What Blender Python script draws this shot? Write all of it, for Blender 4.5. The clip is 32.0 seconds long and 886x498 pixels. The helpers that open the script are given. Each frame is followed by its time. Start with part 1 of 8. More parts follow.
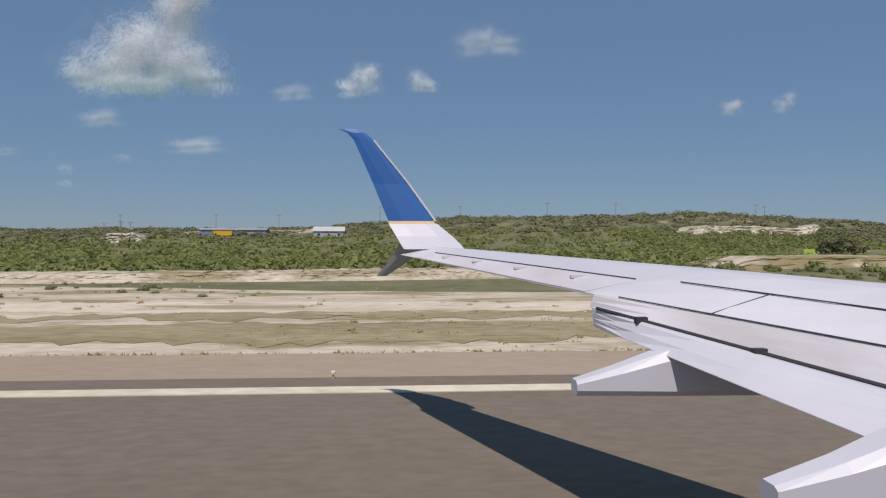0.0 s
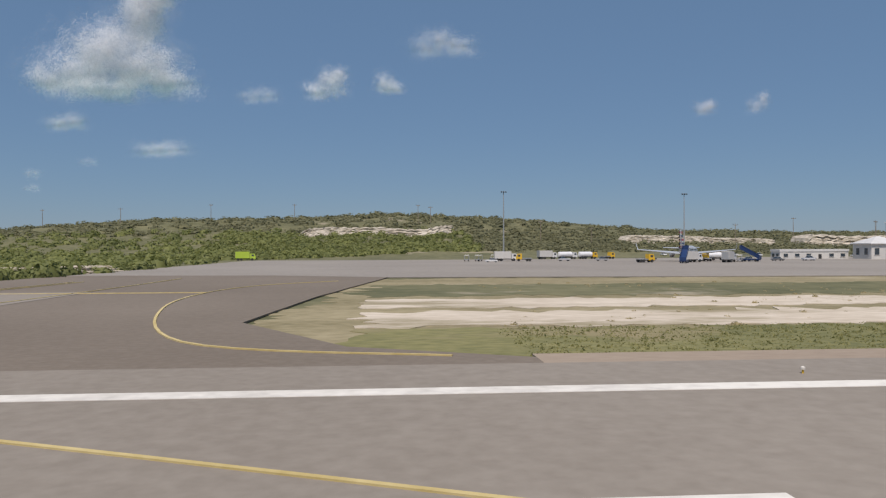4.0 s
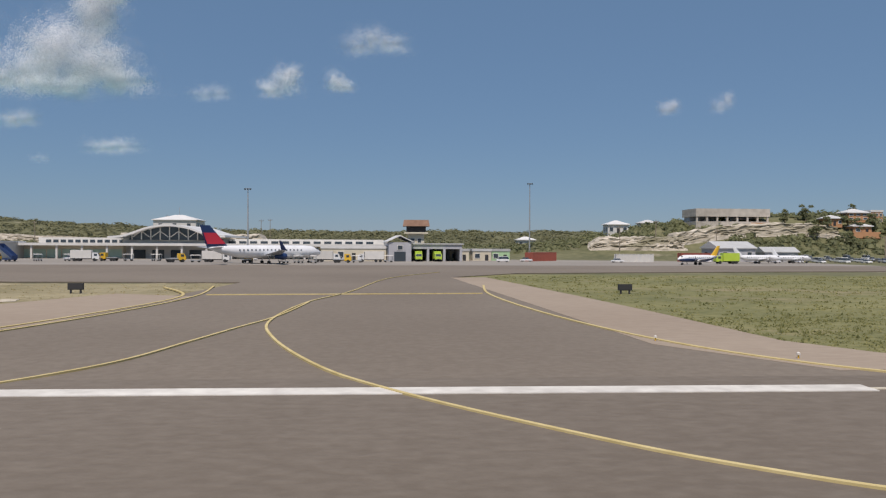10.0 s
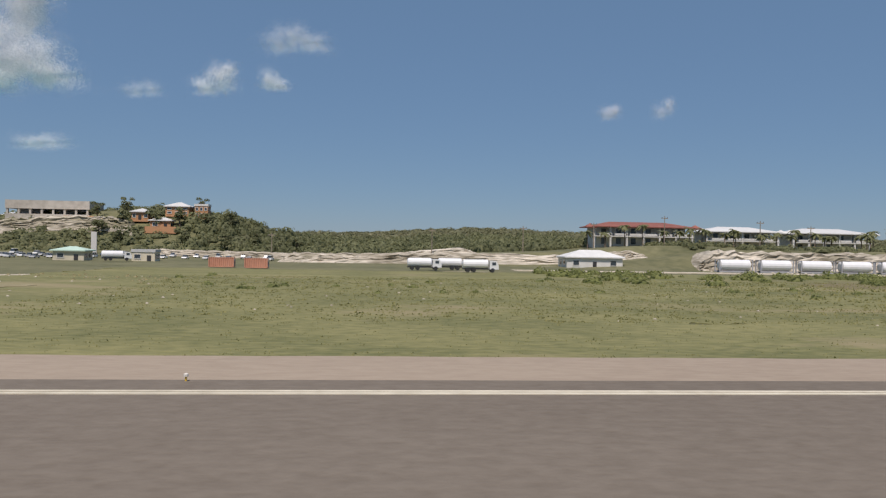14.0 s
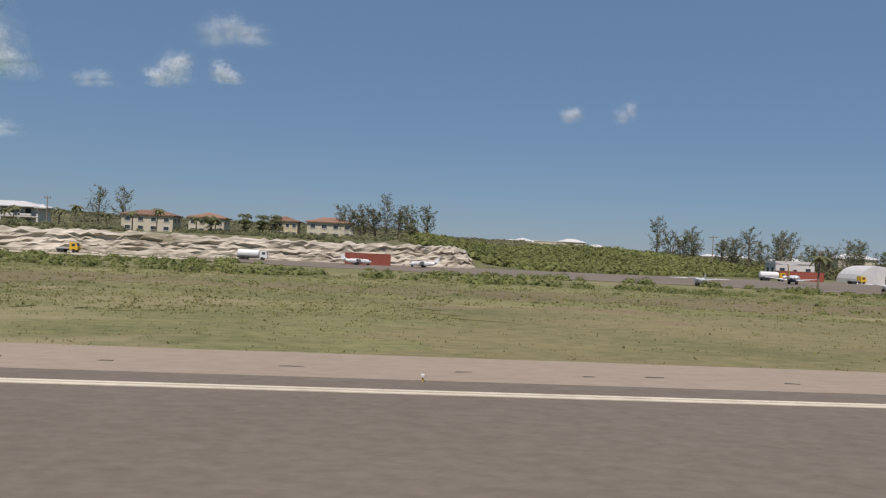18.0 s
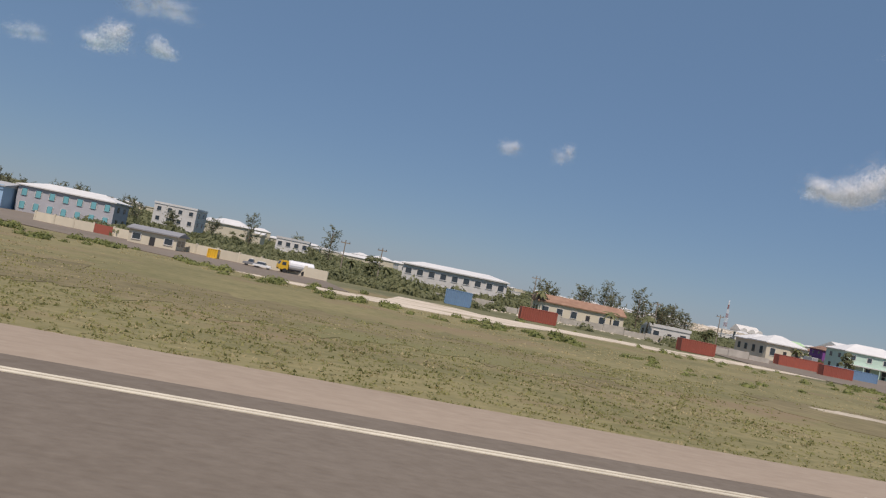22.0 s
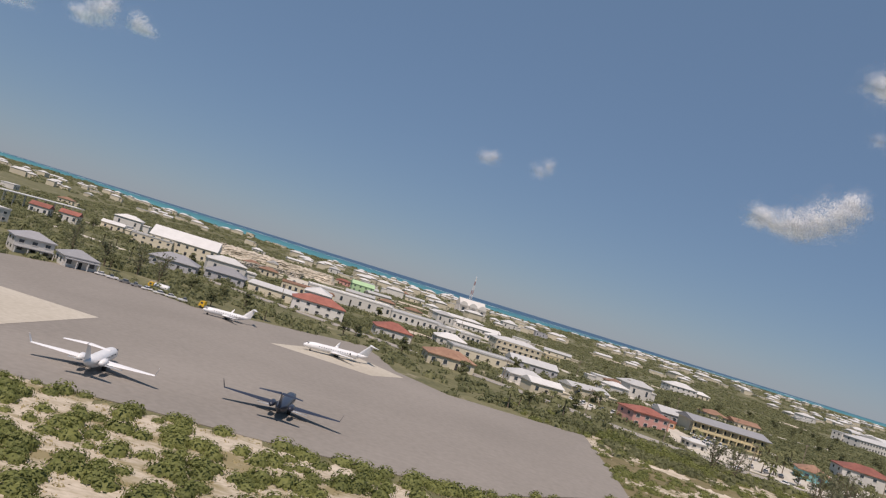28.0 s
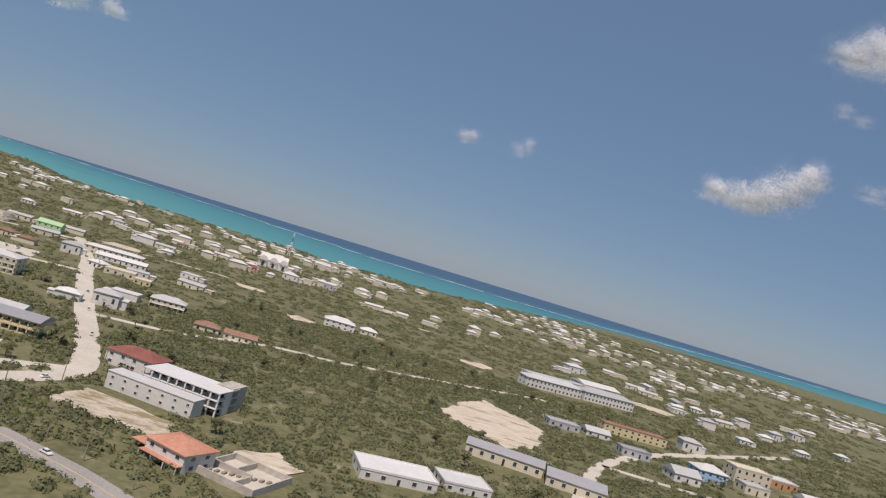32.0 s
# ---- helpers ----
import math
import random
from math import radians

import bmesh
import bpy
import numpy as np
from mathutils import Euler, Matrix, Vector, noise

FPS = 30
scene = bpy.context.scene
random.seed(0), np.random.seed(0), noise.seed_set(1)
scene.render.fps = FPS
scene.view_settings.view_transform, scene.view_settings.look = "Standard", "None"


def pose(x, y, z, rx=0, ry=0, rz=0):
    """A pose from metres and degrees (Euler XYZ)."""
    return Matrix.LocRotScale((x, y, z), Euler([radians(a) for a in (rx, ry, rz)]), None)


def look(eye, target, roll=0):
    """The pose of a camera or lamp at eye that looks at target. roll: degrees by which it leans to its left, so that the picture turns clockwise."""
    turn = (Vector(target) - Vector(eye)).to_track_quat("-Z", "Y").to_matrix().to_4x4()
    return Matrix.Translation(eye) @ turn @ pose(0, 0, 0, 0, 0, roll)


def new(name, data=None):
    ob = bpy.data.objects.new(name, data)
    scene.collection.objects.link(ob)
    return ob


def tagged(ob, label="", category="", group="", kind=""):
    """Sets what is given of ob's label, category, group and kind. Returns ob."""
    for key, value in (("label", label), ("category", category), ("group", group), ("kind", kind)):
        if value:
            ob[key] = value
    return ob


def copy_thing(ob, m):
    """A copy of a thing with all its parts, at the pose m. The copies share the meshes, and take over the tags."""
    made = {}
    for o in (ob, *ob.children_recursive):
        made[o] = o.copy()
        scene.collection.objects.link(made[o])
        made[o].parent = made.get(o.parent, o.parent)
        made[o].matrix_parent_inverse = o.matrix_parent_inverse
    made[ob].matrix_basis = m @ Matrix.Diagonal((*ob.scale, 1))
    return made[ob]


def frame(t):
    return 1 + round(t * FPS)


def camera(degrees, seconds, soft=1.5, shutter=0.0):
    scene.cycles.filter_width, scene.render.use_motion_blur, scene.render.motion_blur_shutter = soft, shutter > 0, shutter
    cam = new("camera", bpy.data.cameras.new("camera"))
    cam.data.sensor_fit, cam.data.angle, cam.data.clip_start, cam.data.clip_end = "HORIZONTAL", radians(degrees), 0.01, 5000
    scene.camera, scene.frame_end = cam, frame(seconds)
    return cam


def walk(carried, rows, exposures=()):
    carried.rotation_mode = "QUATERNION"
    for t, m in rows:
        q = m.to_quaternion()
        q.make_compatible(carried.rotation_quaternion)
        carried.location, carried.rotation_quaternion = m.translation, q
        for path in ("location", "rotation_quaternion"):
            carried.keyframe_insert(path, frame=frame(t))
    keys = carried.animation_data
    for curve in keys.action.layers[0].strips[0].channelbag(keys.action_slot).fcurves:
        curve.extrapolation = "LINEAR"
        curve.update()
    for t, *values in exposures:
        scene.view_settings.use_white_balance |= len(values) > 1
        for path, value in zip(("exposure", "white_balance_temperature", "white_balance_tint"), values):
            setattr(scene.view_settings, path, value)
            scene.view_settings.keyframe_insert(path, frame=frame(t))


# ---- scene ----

# The plan is in plan metres; U brings it to scene metres.
U = 0.57
FOV = 61.5
cam = camera(FOV, 32.0, soft=1.25)
# seconds, along the runway, eye height, turn, tilt, lean
PATH = [
    (0.0, 0.00, 4.165, -4.51, -0.43, 0.12),
    (0.5, 19.52, 4.165, -4.50, -0.30, -0.03),
    (1.0, 39.38, 4.165, -4.64, -0.37, -0.09),
    (1.5, 59.57, 4.165, -4.14, -0.50, -0.15),
    (2.0, 80.11, 4.165, -4.10, -0.54, -0.39),
    (2.5, 100.99, 4.165, -4.52, -0.32, -0.36),
    (3.0, 122.20, 4.165, -4.39, -0.15, -0.18),
    (3.5, 143.76, 4.165, -4.31, -0.13, -0.18),
    (4.0, 165.66, 4.165, -4.26, -0.25, -0.20),
    (4.5, 187.89, 4.165, -4.22, -0.37, -0.21),
    (5.0, 210.46, 4.165, -4.17, -0.49, -0.23),
    (5.5, 233.36, 4.165, -4.13, -0.60, -0.24),
    (6.0, 256.59, 4.165, -4.51, -0.62, -0.14),
    (6.5, 280.13, 4.165, -4.69, -0.58, -0.11),
    (7.0, 303.98, 4.165, -4.77, -0.57, 0.12),
    (7.5, 328.12, 4.165, -4.72, -0.53, 0.23),
    (8.0, 352.55, 4.165, -4.59, -0.48, 0.07),
    (8.5, 377.23, 4.165, -4.12, -0.45, 0.18),
    (9.0, 402.16, 4.165, -4.00, -0.34, 0.22),
    (9.5, 427.31, 4.165, -3.70, -0.09, 0.39),
    (10.0, 452.66, 4.165, -3.31, -0.30, 0.28),
    (10.5, 478.20, 4.165, -3.38, -0.33, 0.60),
    (11.0, 503.94, 4.165, -3.32, -0.37, 1.12),
    (11.5, 529.90, 4.165, -3.87, -0.35, 0.88),
    (12.0, 556.09, 4.165, -4.50, -0.13, 1.19),
    (12.5, 582.57, 4.165, -4.42, -0.18, 0.94),
    (13.0, 609.37, 4.165, -4.58, -0.15, 1.10),
    (13.5, 636.51, 4.165, -4.77, -0.13, 1.09),
    (14.0, 664.03, 4.165, -4.90, -0.10, 1.01),
    (14.5, 691.92, 4.165, -4.65, 0.00, 0.93),
    (15.0, 720.18, 4.165, -4.32, -0.10, 1.12),
    (15.5, 748.81, 4.165, -4.00, -0.21, 1.30),
    (16.0, 777.79, 4.165, -3.67, -0.32, 1.48),
    (16.5, 807.10, 4.165, -3.35, -0.43, 1.67),
    (17.0, 836.75, 4.165, -4.04, -0.14, 2.03),
    (17.5, 866.71, 4.165, -4.82, 0.11, 2.39),
    (18.0, 897.00, 4.165, -4.96, -0.05, 2.66),
    (18.5, 927.62, 4.000, -4.88, -0.41, 3.94),
    (19.0, 958.56, 3.915, -5.00, -0.30, 5.28),
    (19.5, 989.83, 3.952, -5.41, -0.08, 6.79),
    (20.0, 1021.41, 4.009, -5.83, 0.14, 8.18),
    (20.5, 1053.29, 3.998, -6.54, 0.48, 9.12),
    (21.0, 1085.45, 4.030, -6.77, 0.93, 10.16),
    (21.5, 1117.88, 4.251, -7.04, 1.39, 11.03),
    (22.0, 1150.54, 4.745, -7.20, 2.00, 11.37),
    (22.5, 1183.41, 5.503, -7.14, 2.54, 11.87),
    (23.0, 1216.47, 6.212, -7.06, 2.76, 12.03),
    (23.5, 1249.71, 6.635, -6.53, 3.23, 12.08),
    (24.0, 1283.11, 7.139, -5.96, 3.23, 12.29),
    (24.5, 1316.65, 8.123, -5.29, 2.97, 12.96),
    (25.0, 1350.31, 9.512, -5.22, 2.80, 13.73),
    (25.5, 1384.09, 11.112, -5.15, 2.62, 14.50),
    (26.0, 1417.96, 12.813, -5.08, 2.45, 15.27),
    (26.5, 1451.89, 14.834, -5.01, 2.27, 16.04),
    (27.0, 1485.86, 17.475, -4.74, 2.67, 16.50),
    (27.5, 1519.83, 20.940, -3.93, 2.68, 17.01),
    (28.0, 1553.78, 25.038, -3.73, 2.66, 17.14),
    (28.5, 1587.69, 29.478, -3.54, 2.60, 17.12),
    (29.0, 1621.54, 34.035, -3.55, 2.38, 17.03),
    (29.5, 1655.32, 38.733, -3.08, 1.90, 16.87),
    (30.0, 1689.04, 43.660, -2.72, 1.69, 16.80),
    (30.5, 1722.70, 48.878, -2.23, 1.33, 16.99),
    (31.0, 1756.30, 54.334, -2.01, 1.05, 16.80),
    (31.5, 1789.87, 59.948, -1.85, 0.94, 16.69),
    (32.0, 1823.39, 65.642, -1.81, 1.09, 16.93),
]
rows = [(t, Matrix.Translation((x * U, 0.0, z * U)) @ pose(0, 0, 0, 90 + tilt, 0, turn) @ pose(0, 0, 0, 0, 0, lean))
        for t, x, z, turn, tilt, lean in PATH]
walk(cam, rows, exposures=((0.0, 0.0, 6500, 15), (6.0, 0.03, 6500, 15), (15.0, 0.07, 6520, 15), (22.0, 0.07, 6680, 17), (28.0, 0.05, 6900, 19), (32.0, 0.06, 6820, 19)))

# ---- light ----
SUN_EL, SUN_AZ = radians(62), radians(194)
world = bpy.data.worlds.new("sky")
scene.world = world
world.use_nodes = True
wn, wl = world.node_tree.nodes, world.node_tree.links
sky = wn.new("ShaderNodeTexSky")
sky.sky_type = "NISHITA"
sky.sun_disc = False
sky.sun_elevation, sky.sun_rotation = SUN_EL, SUN_AZ
sky.air_density, sky.dust_density, sky.ozone_density, sky.altitude = 1.0, 0.1, 3.0, 50
veil = wn.new("ShaderNodeMix")
veil.data_type = "RGBA"
veil.inputs[0].default_value = 0.6
veil.inputs[7].default_value = (2.25, 4.04, 6.45, 1.0)
tint = wn.new("ShaderNodeMix")
tint.data_type, tint.blend_type = "RGBA", "MULTIPLY"
tint.inputs[0].default_value, tint.inputs[7].default_value = 1.0, (0.9, 0.975, 1.03, 1.0)
wl.new(sky.outputs[0], tint.inputs[6]), wl.new(tint.outputs[2], veil.inputs[6]), wl.new(veil.outputs[2], wn["Background"].inputs[0])
wn["Background"].inputs[1].default_value = 0.0615
sun_data = bpy.data.lights.new("sun", "SUN")
sun_data.energy, sun_data.angle, sun_data.color = 4.05, radians(0.5), (1.0, 0.93, 0.845)
sun = new("sun", sun_data)
to_sun = Vector((math.sin(SUN_AZ) * math.cos(SUN_EL), math.cos(SUN_AZ) * math.cos(SUN_EL), math.sin(SUN_EL)))
sun.matrix_world = look(to_sun * 300, (0, 0, 0))

# ---- materials ----
def rgb(c):
    return (c[0], c[1], c[2], 1.0)


def surface(name, dark, light, grain=0.5, patch=6.0, rough=0.85, bump=0.15, metal=0.0, stretch=(1, 1, 1), third=None, third_at=0.6, vary=0.0, spread=0.28):
    """Two colours mixed by two sizes of noise, an optional third in patches, a fine relief."""
    m = bpy.data.materials.new(name)
    m.use_nodes = True
    n, l = m.node_tree.nodes, m.node_tree.links
    b = n["Principled BSDF"]
    b.inputs["Roughness"].default_value, b.inputs["Metallic"].default_value = rough, metal
    co = n.new("ShaderNodeTexCoord")
    mp = n.new("ShaderNodeMapping")
    mp.inputs["Scale"].default_value = stretch
    l.new(co.outputs["Object"], mp.inputs[0])
    a, c = n.new("ShaderNodeTexNoise"), n.new("ShaderNodeTexNoise")
    a.inputs["Scale"].default_value, a.inputs["Detail"].default_value = 1 / grain, 4
    c.inputs["Scale"].default_value, c.inputs["Detail"].default_value = 1 / patch, 3
    l.new(mp.outputs[0], a.inputs[0]), l.new(mp.outputs[0], c.inputs[0])
    add = n.new("ShaderNodeMath")
    add.operation = "ADD"
    l.new(a.outputs[0], add.inputs[0]), l.new(c.outputs[0], add.inputs[1])
    ra = n.new("ShaderNodeMapRange")
    ra.inputs[1].default_value, ra.inputs[2].default_value = 1.0 - spread, 1.0 + spread
    l.new(add.outputs[0], ra.inputs[0])
    mix = n.new("ShaderNodeMix")
    mix.data_type = "RGBA"
    mix.inputs[6].default_value, mix.inputs[7].default_value = rgb(dark), rgb(light)
    l.new(ra.outputs[0], mix.inputs[0])
    out = mix.outputs[2]
    if third:
        d = n.new("ShaderNodeTexNoise")
        d.inputs["Scale"].default_value, d.inputs["Detail"].default_value, d.inputs["Roughness"].default_value = 1 / (patch * 1.7), 8, 0.66
        l.new(mp.outputs[0], d.inputs[0])
        rb = n.new("ShaderNodeMapRange")
        rb.inputs[1].default_value, rb.inputs[2].default_value = third_at - 0.05, third_at + 0.05
        l.new(d.outputs[0], rb.inputs[0])
        m2 = n.new("ShaderNodeMix")
        m2.data_type = "RGBA"
        m2.inputs[7].default_value = rgb(third)
        l.new(rb.outputs[0], m2.inputs[0]), l.new(out, m2.inputs[6])
        out = m2.outputs[2]
    if vary:
        oi, hs = n.new("ShaderNodeObjectInfo"), n.new("ShaderNodeHueSaturation")
        mr = n.new("ShaderNodeMapRange")
        mr.inputs[3].default_value, mr.inputs[4].default_value = 1 - vary, 1 + vary
        l.new(oi.outputs["Random"], mr.inputs[0]), l.new(mr.outputs[0], hs.inputs["Value"]), l.new(out, hs.inputs["Color"])
        out = hs.outputs[0]
    l.new(out, b.inputs["Base Color"])
    if bump:
        bp = n.new("ShaderNodeBump")
        bp.inputs["Strength"].default_value, bp.inputs["Distance"].default_value = bump, 0.05
        l.new(a.outputs[0], bp.inputs["Height"]), l.new(bp.outputs[0], b.inputs["Normal"])
    return m


def leafy(name, dark, light, back=0.25):
    """Leaves: colour varies from clump to clump; some light passes through."""
    m = bpy.data.materials.new(name)
    m.use_nodes = True
    n, l = m.node_tree.nodes, m.node_tree.links
    b = n["Principled BSDF"]
    b.inputs["Roughness"].default_value = 0.7
    g, co, no = n.new("ShaderNodeNewGeometry"), n.new("ShaderNodeTexCoord"), n.new("ShaderNodeTexNoise")
    no.inputs["Scale"].default_value, no.inputs["Detail"].default_value = 0.12, 4
    l.new(co.outputs["Object"], no.inputs[0])
    ad = n.new("ShaderNodeMath")
    ad.operation = "MULTIPLY_ADD"
    ad.inputs[1].default_value, ad.inputs[2].default_value = 0.5, -0.0
    l.new(g.outputs["Random Per Island"], ad.inputs[0]), l.new(no.outputs[0], ad.inputs[2])
    mr = n.new("ShaderNodeMapRange")
    mr.inputs[1].default_value, mr.inputs[2].default_value = 0.3, 1.05
    l.new(ad.outputs[0], mr.inputs[0])
    mix = n.new("ShaderNodeMix")
    mix.data_type = "RGBA"
    mix.inputs[6].default_value, mix.inputs[7].default_value = rgb(dark), rgb(light)
    l.new(mr.outputs[0], mix.inputs[0]), l.new(mix.outputs[2], b.inputs["Base Color"])
    tr, ms = n.new("ShaderNodeBsdfTranslucent"), n.new("ShaderNodeMixShader")
    l.new(mix.outputs[2], tr.inputs[0])
    ms.inputs[0].default_value = back
    l.new(b.outputs[0], ms.inputs[1]), l.new(tr.outputs[0], ms.inputs[2]), l.new(ms.outputs[0], n["Material Output"].inputs[0])
    return m


def paint(name, c, rough=0.5, metal=0.0, vary=0.0, wear=0.12, grain=0.7):
    d = [x * (1 - wear) for x in c]
    return surface(name, d, c, grain=grain, patch=3.0, rough=rough, bump=0.03, metal=metal, vary=vary)


ASPHALT = surface("asphalt", (0.132, 0.106, 0.079), (0.176, 0.146, 0.113), 0.16, 12, 0.9, 0.3, stretch=(0.6, 1, 1))
TAXI = surface("taxiway_asphalt", (0.152, 0.123, 0.092), (0.198, 0.164, 0.126), 0.18, 12, 0.9, 0.2)
GREY_ASPHALT = surface("grey_asphalt", (0.213, 0.184, 0.148), (0.268, 0.236, 0.194), 0.25, 12, 0.9, 0.2)
APRON = surface("apron_concrete", (0.23, 0.205, 0.175), (0.29, 0.262, 0.225), 0.5, 15, 0.9, 0.1)
TOWN_APRON = surface("old_apron_asphalt", (0.21, 0.19, 0.165), (0.265, 0.24, 0.21), 0.6, 18, 0.9, 0.1)
PALE = surface("pale_concrete", (0.40, 0.36, 0.29), (0.50, 0.46, 0.385), 0.6, 16, 0.9, 0.1)
SHOULDER = surface("tan_shoulder", (0.272, 0.213, 0.157), (0.332, 0.267, 0.2), 0.16, 9, 0.92, 0.2, stretch=(0.4, 1, 1))
ROAD = surface("road_asphalt", (0.26, 0.24, 0.22), (0.34, 0.32, 0.295), 0.4, 9, 0.9, 0.1)
DUST = surface("dust_road", (0.44, 0.40, 0.33), (0.56, 0.52, 0.44), 0.6, 7, 0.95, 0.2)
SAND = surface("limestone_sand", (0.34, 0.29, 0.21), (0.57, 0.50, 0.40), 0.25, 2.2, 0.95, 0.6, stretch=(0.45, 1, 1), third=(0.24, 0.2, 0.105), third_at=0.535)
WHITE_SAND = surface("white_sand", (0.45, 0.38, 0.285), (0.62, 0.545, 0.44), 0.3, 2.4, 0.95, 0.5, stretch=(0.4, 1, 1), third=(0.3, 0.255, 0.16), third_at=0.575)
SOIL = surface("scrub_soil", (0.085, 0.088, 0.036), (0.175, 0.163, 0.08), 1.2, 9, 0.95, 0.4, third=(0.38, 0.325, 0.235), third_at=0.655)
GRASS = surface("green_grass", (0.108, 0.113, 0.038), (0.228, 0.21, 0.084), 0.3, 5, 0.95, 0.8, stretch=(0.6, 1, 1), third=(0.25, 0.21, 0.11), third_at=0.60)
DRY = surface("dry_grass", (0.175, 0.148, 0.07), (0.33, 0.28, 0.165), 0.3, 4, 0.95, 0.8, stretch=(0.5, 1, 1), third=(0.38, 0.32, 0.21), third_at=0.63)
MEADOW = surface("olive_meadow", (0.125, 0.118, 0.045), (0.235, 0.2, 0.092), 0.35, 5, 0.95, 0.7, stretch=(0.6, 1, 1), third=(0.2, 0.15, 0.08), third_at=0.58)
BROWN_WEED = surface("brown_weeds", (0.12, 0.1, 0.045), (0.21, 0.172, 0.085), 0.5, 4, 0.95, 0.4, stretch=(0.5, 1, 1), third=(0.16, 0.15, 0.06), third_at=0.55)
RUST = surface("rust_soil", (0.2, 0.135, 0.06), (0.28, 0.192, 0.092), 0.6, 5, 0.95, 0.3, third=(0.19, 0.16, 0.07), third_at=0.52)
ROCK = surface("limestone_rock", (0.3, 0.26, 0.195), (0.6, 0.535, 0.44), 0.8, 4, 0.95, 0.8, third=(0.22, 0.2, 0.13), third_at=0.62)
LINE_CREAM = surface("runway_cream", (0.46, 0.41, 0.31), (0.66, 0.6, 0.47), 0.3, 8, 0.8, 0.05)
CLIFF = surface("cliff_rock", (0.27, 0.235, 0.175), (0.58, 0.52, 0.43), 0.4, 3.0, 0.95, 0.9, stretch=(0.3, 0.3, 1.5), third=(0.2, 0.18, 0.115), third_at=0.6, spread=0.2)
LINE_WHITE = surface("runway_white", (0.50, 0.47, 0.42), (0.72, 0.69, 0.62), 0.3, 8, 0.8, 0.05)
LINE_YELLOW = surface("taxi_yellow", (0.44, 0.34, 0.13), (0.6, 0.49, 0.24), 0.3, 6, 0.8, 0.05)
WHITE = paint("white_plaster", (0.64, 0.62, 0.58), 0.7, vary=0.08)
CREAM = paint("cream_plaster", (0.62, 0.56, 0.43), 0.75, vary=0.08)
YELLOW_WALL = paint("yellow_plaster", (0.6, 0.51, 0.31), 0.75)
PINK_WALL = paint("pink_plaster", (0.62, 0.33, 0.29), 0.75)
GREEN_WALL = paint("mint_plaster", (0.47, 0.62, 0.52), 0.75)
LIME_WALL = paint("lime_plaster", (0.38, 0.56, 0.32), 0.75)
TEAL_WALL = paint("teal_plaster", (0.2, 0.46, 0.47), 0.7)
BLUE_WALL = paint("pale_blue_sheet", (0.33, 0.5, 0.66), 0.6)
PURPLE_WALL = paint("purple_plaster", (0.2, 0.06, 0.24), 0.7)
ORANGE_WALL = paint("orange_plaster", (0.5, 0.26, 0.13), 0.75)
GREY_WALL = paint("grey_plaster", (0.42, 0.42, 0.44), 0.75)
BARE = surface("bare_concrete", (0.34, 0.31, 0.265), (0.52, 0.48, 0.42), 0.9, 5, 0.9, 0.2)
WHITE_ROOF = paint("white_metal_roof", (0.64, 0.63, 0.605), 0.5, vary=0.1)
GREY_ROOF = paint("grey_roof", (0.3, 0.3, 0.31), 0.6, vary=0.15)
PALE_ROOF = paint("pale_grey_roof", (0.46, 0.46, 0.45), 0.6, vary=0.15)
RED_ROOF = surface("red_tile_roof", (0.22, 0.075, 0.055), (0.33, 0.125, 0.09), 0.5, 3, 0.7, 0.2, vary=0.15)
CLAY_ROOF = surface("clay_tile_roof", (0.42, 0.19, 0.12), (0.55, 0.27, 0.18), 0.5, 3, 0.7, 0.2)
BROWN_ROOF = surface("brown_roof", (0.2, 0.11, 0.07), (0.3, 0.18, 0.12), 0.6, 3, 0.75, 0.1, vary=0.15)
GLASS = paint("dark_window_glass", (0.05, 0.065, 0.08), 0.12)
DARK = paint("dark_opening", (0.035, 0.035, 0.038), 0.8)
STEEL = paint("galvanised_steel", (0.45, 0.46, 0.46), 0.45, 0.5)
POLE_WOOD = surface("weathered_pole", (0.2, 0.16, 0.12), (0.32, 0.27, 0.21), 0.4, 2, 0.9, 0.2)
BARK = surface("tree_bark", (0.14, 0.1, 0.07), (0.24, 0.19, 0.14), 0.3, 1, 0.9, 0.4)
TAR = surface("tar_mark", (0.07, 0.06, 0.05), (0.115, 0.1, 0.085), 0.3, 2, 0.9, 0.1)
RUBBER = paint("black_rubber", (0.03, 0.03, 0.03), 0.8)
RED_PAINT = paint("faded_red_paint", (0.33, 0.09, 0.06), 0.6, vary=0.12)
BLUE_PAINT = paint("faded_blue_paint", (0.15, 0.25, 0.38), 0.6)
YELLOW_PAINT = paint("yellow_paint", (0.75, 0.45, 0.03), 0.5)
LIME_PAINT = paint("lime_paint", (0.45, 0.6, 0.06), 0.5)
ORANGE_PAINT = paint("orange_fabric", (0.75, 0.1, 0.03), 0.7)
NAVY = paint("navy_paint", (0.02, 0.045, 0.13), 0.35)
TEAL_PAINT = paint("teal_paint", (0.03, 0.35, 0.48), 0.4)
AIR_WHITE = paint("aircraft_white", (0.8, 0.8, 0.8), 0.3)
AIR_SILVER = paint("aircraft_silver", (0.55, 0.57, 0.59), 0.35, 0.3)
AIR_DARK = paint("aircraft_dark", (0.03, 0.035, 0.055), 0.3)
AIR_RED = paint("aircraft_red", (0.55, 0.03, 0.05), 0.4)
CAR_PAINT = paint("car_paint", (0.42, 0.42, 0.43), 0.3, vary=0.9)
CAR_WHITE = paint("white_car_paint", (0.75, 0.75, 0.74), 0.3)
LEAF_SCRUB = leafy("scrub_leaves", (0.1, 0.122, 0.034), (0.255, 0.272, 0.085), 0.4)
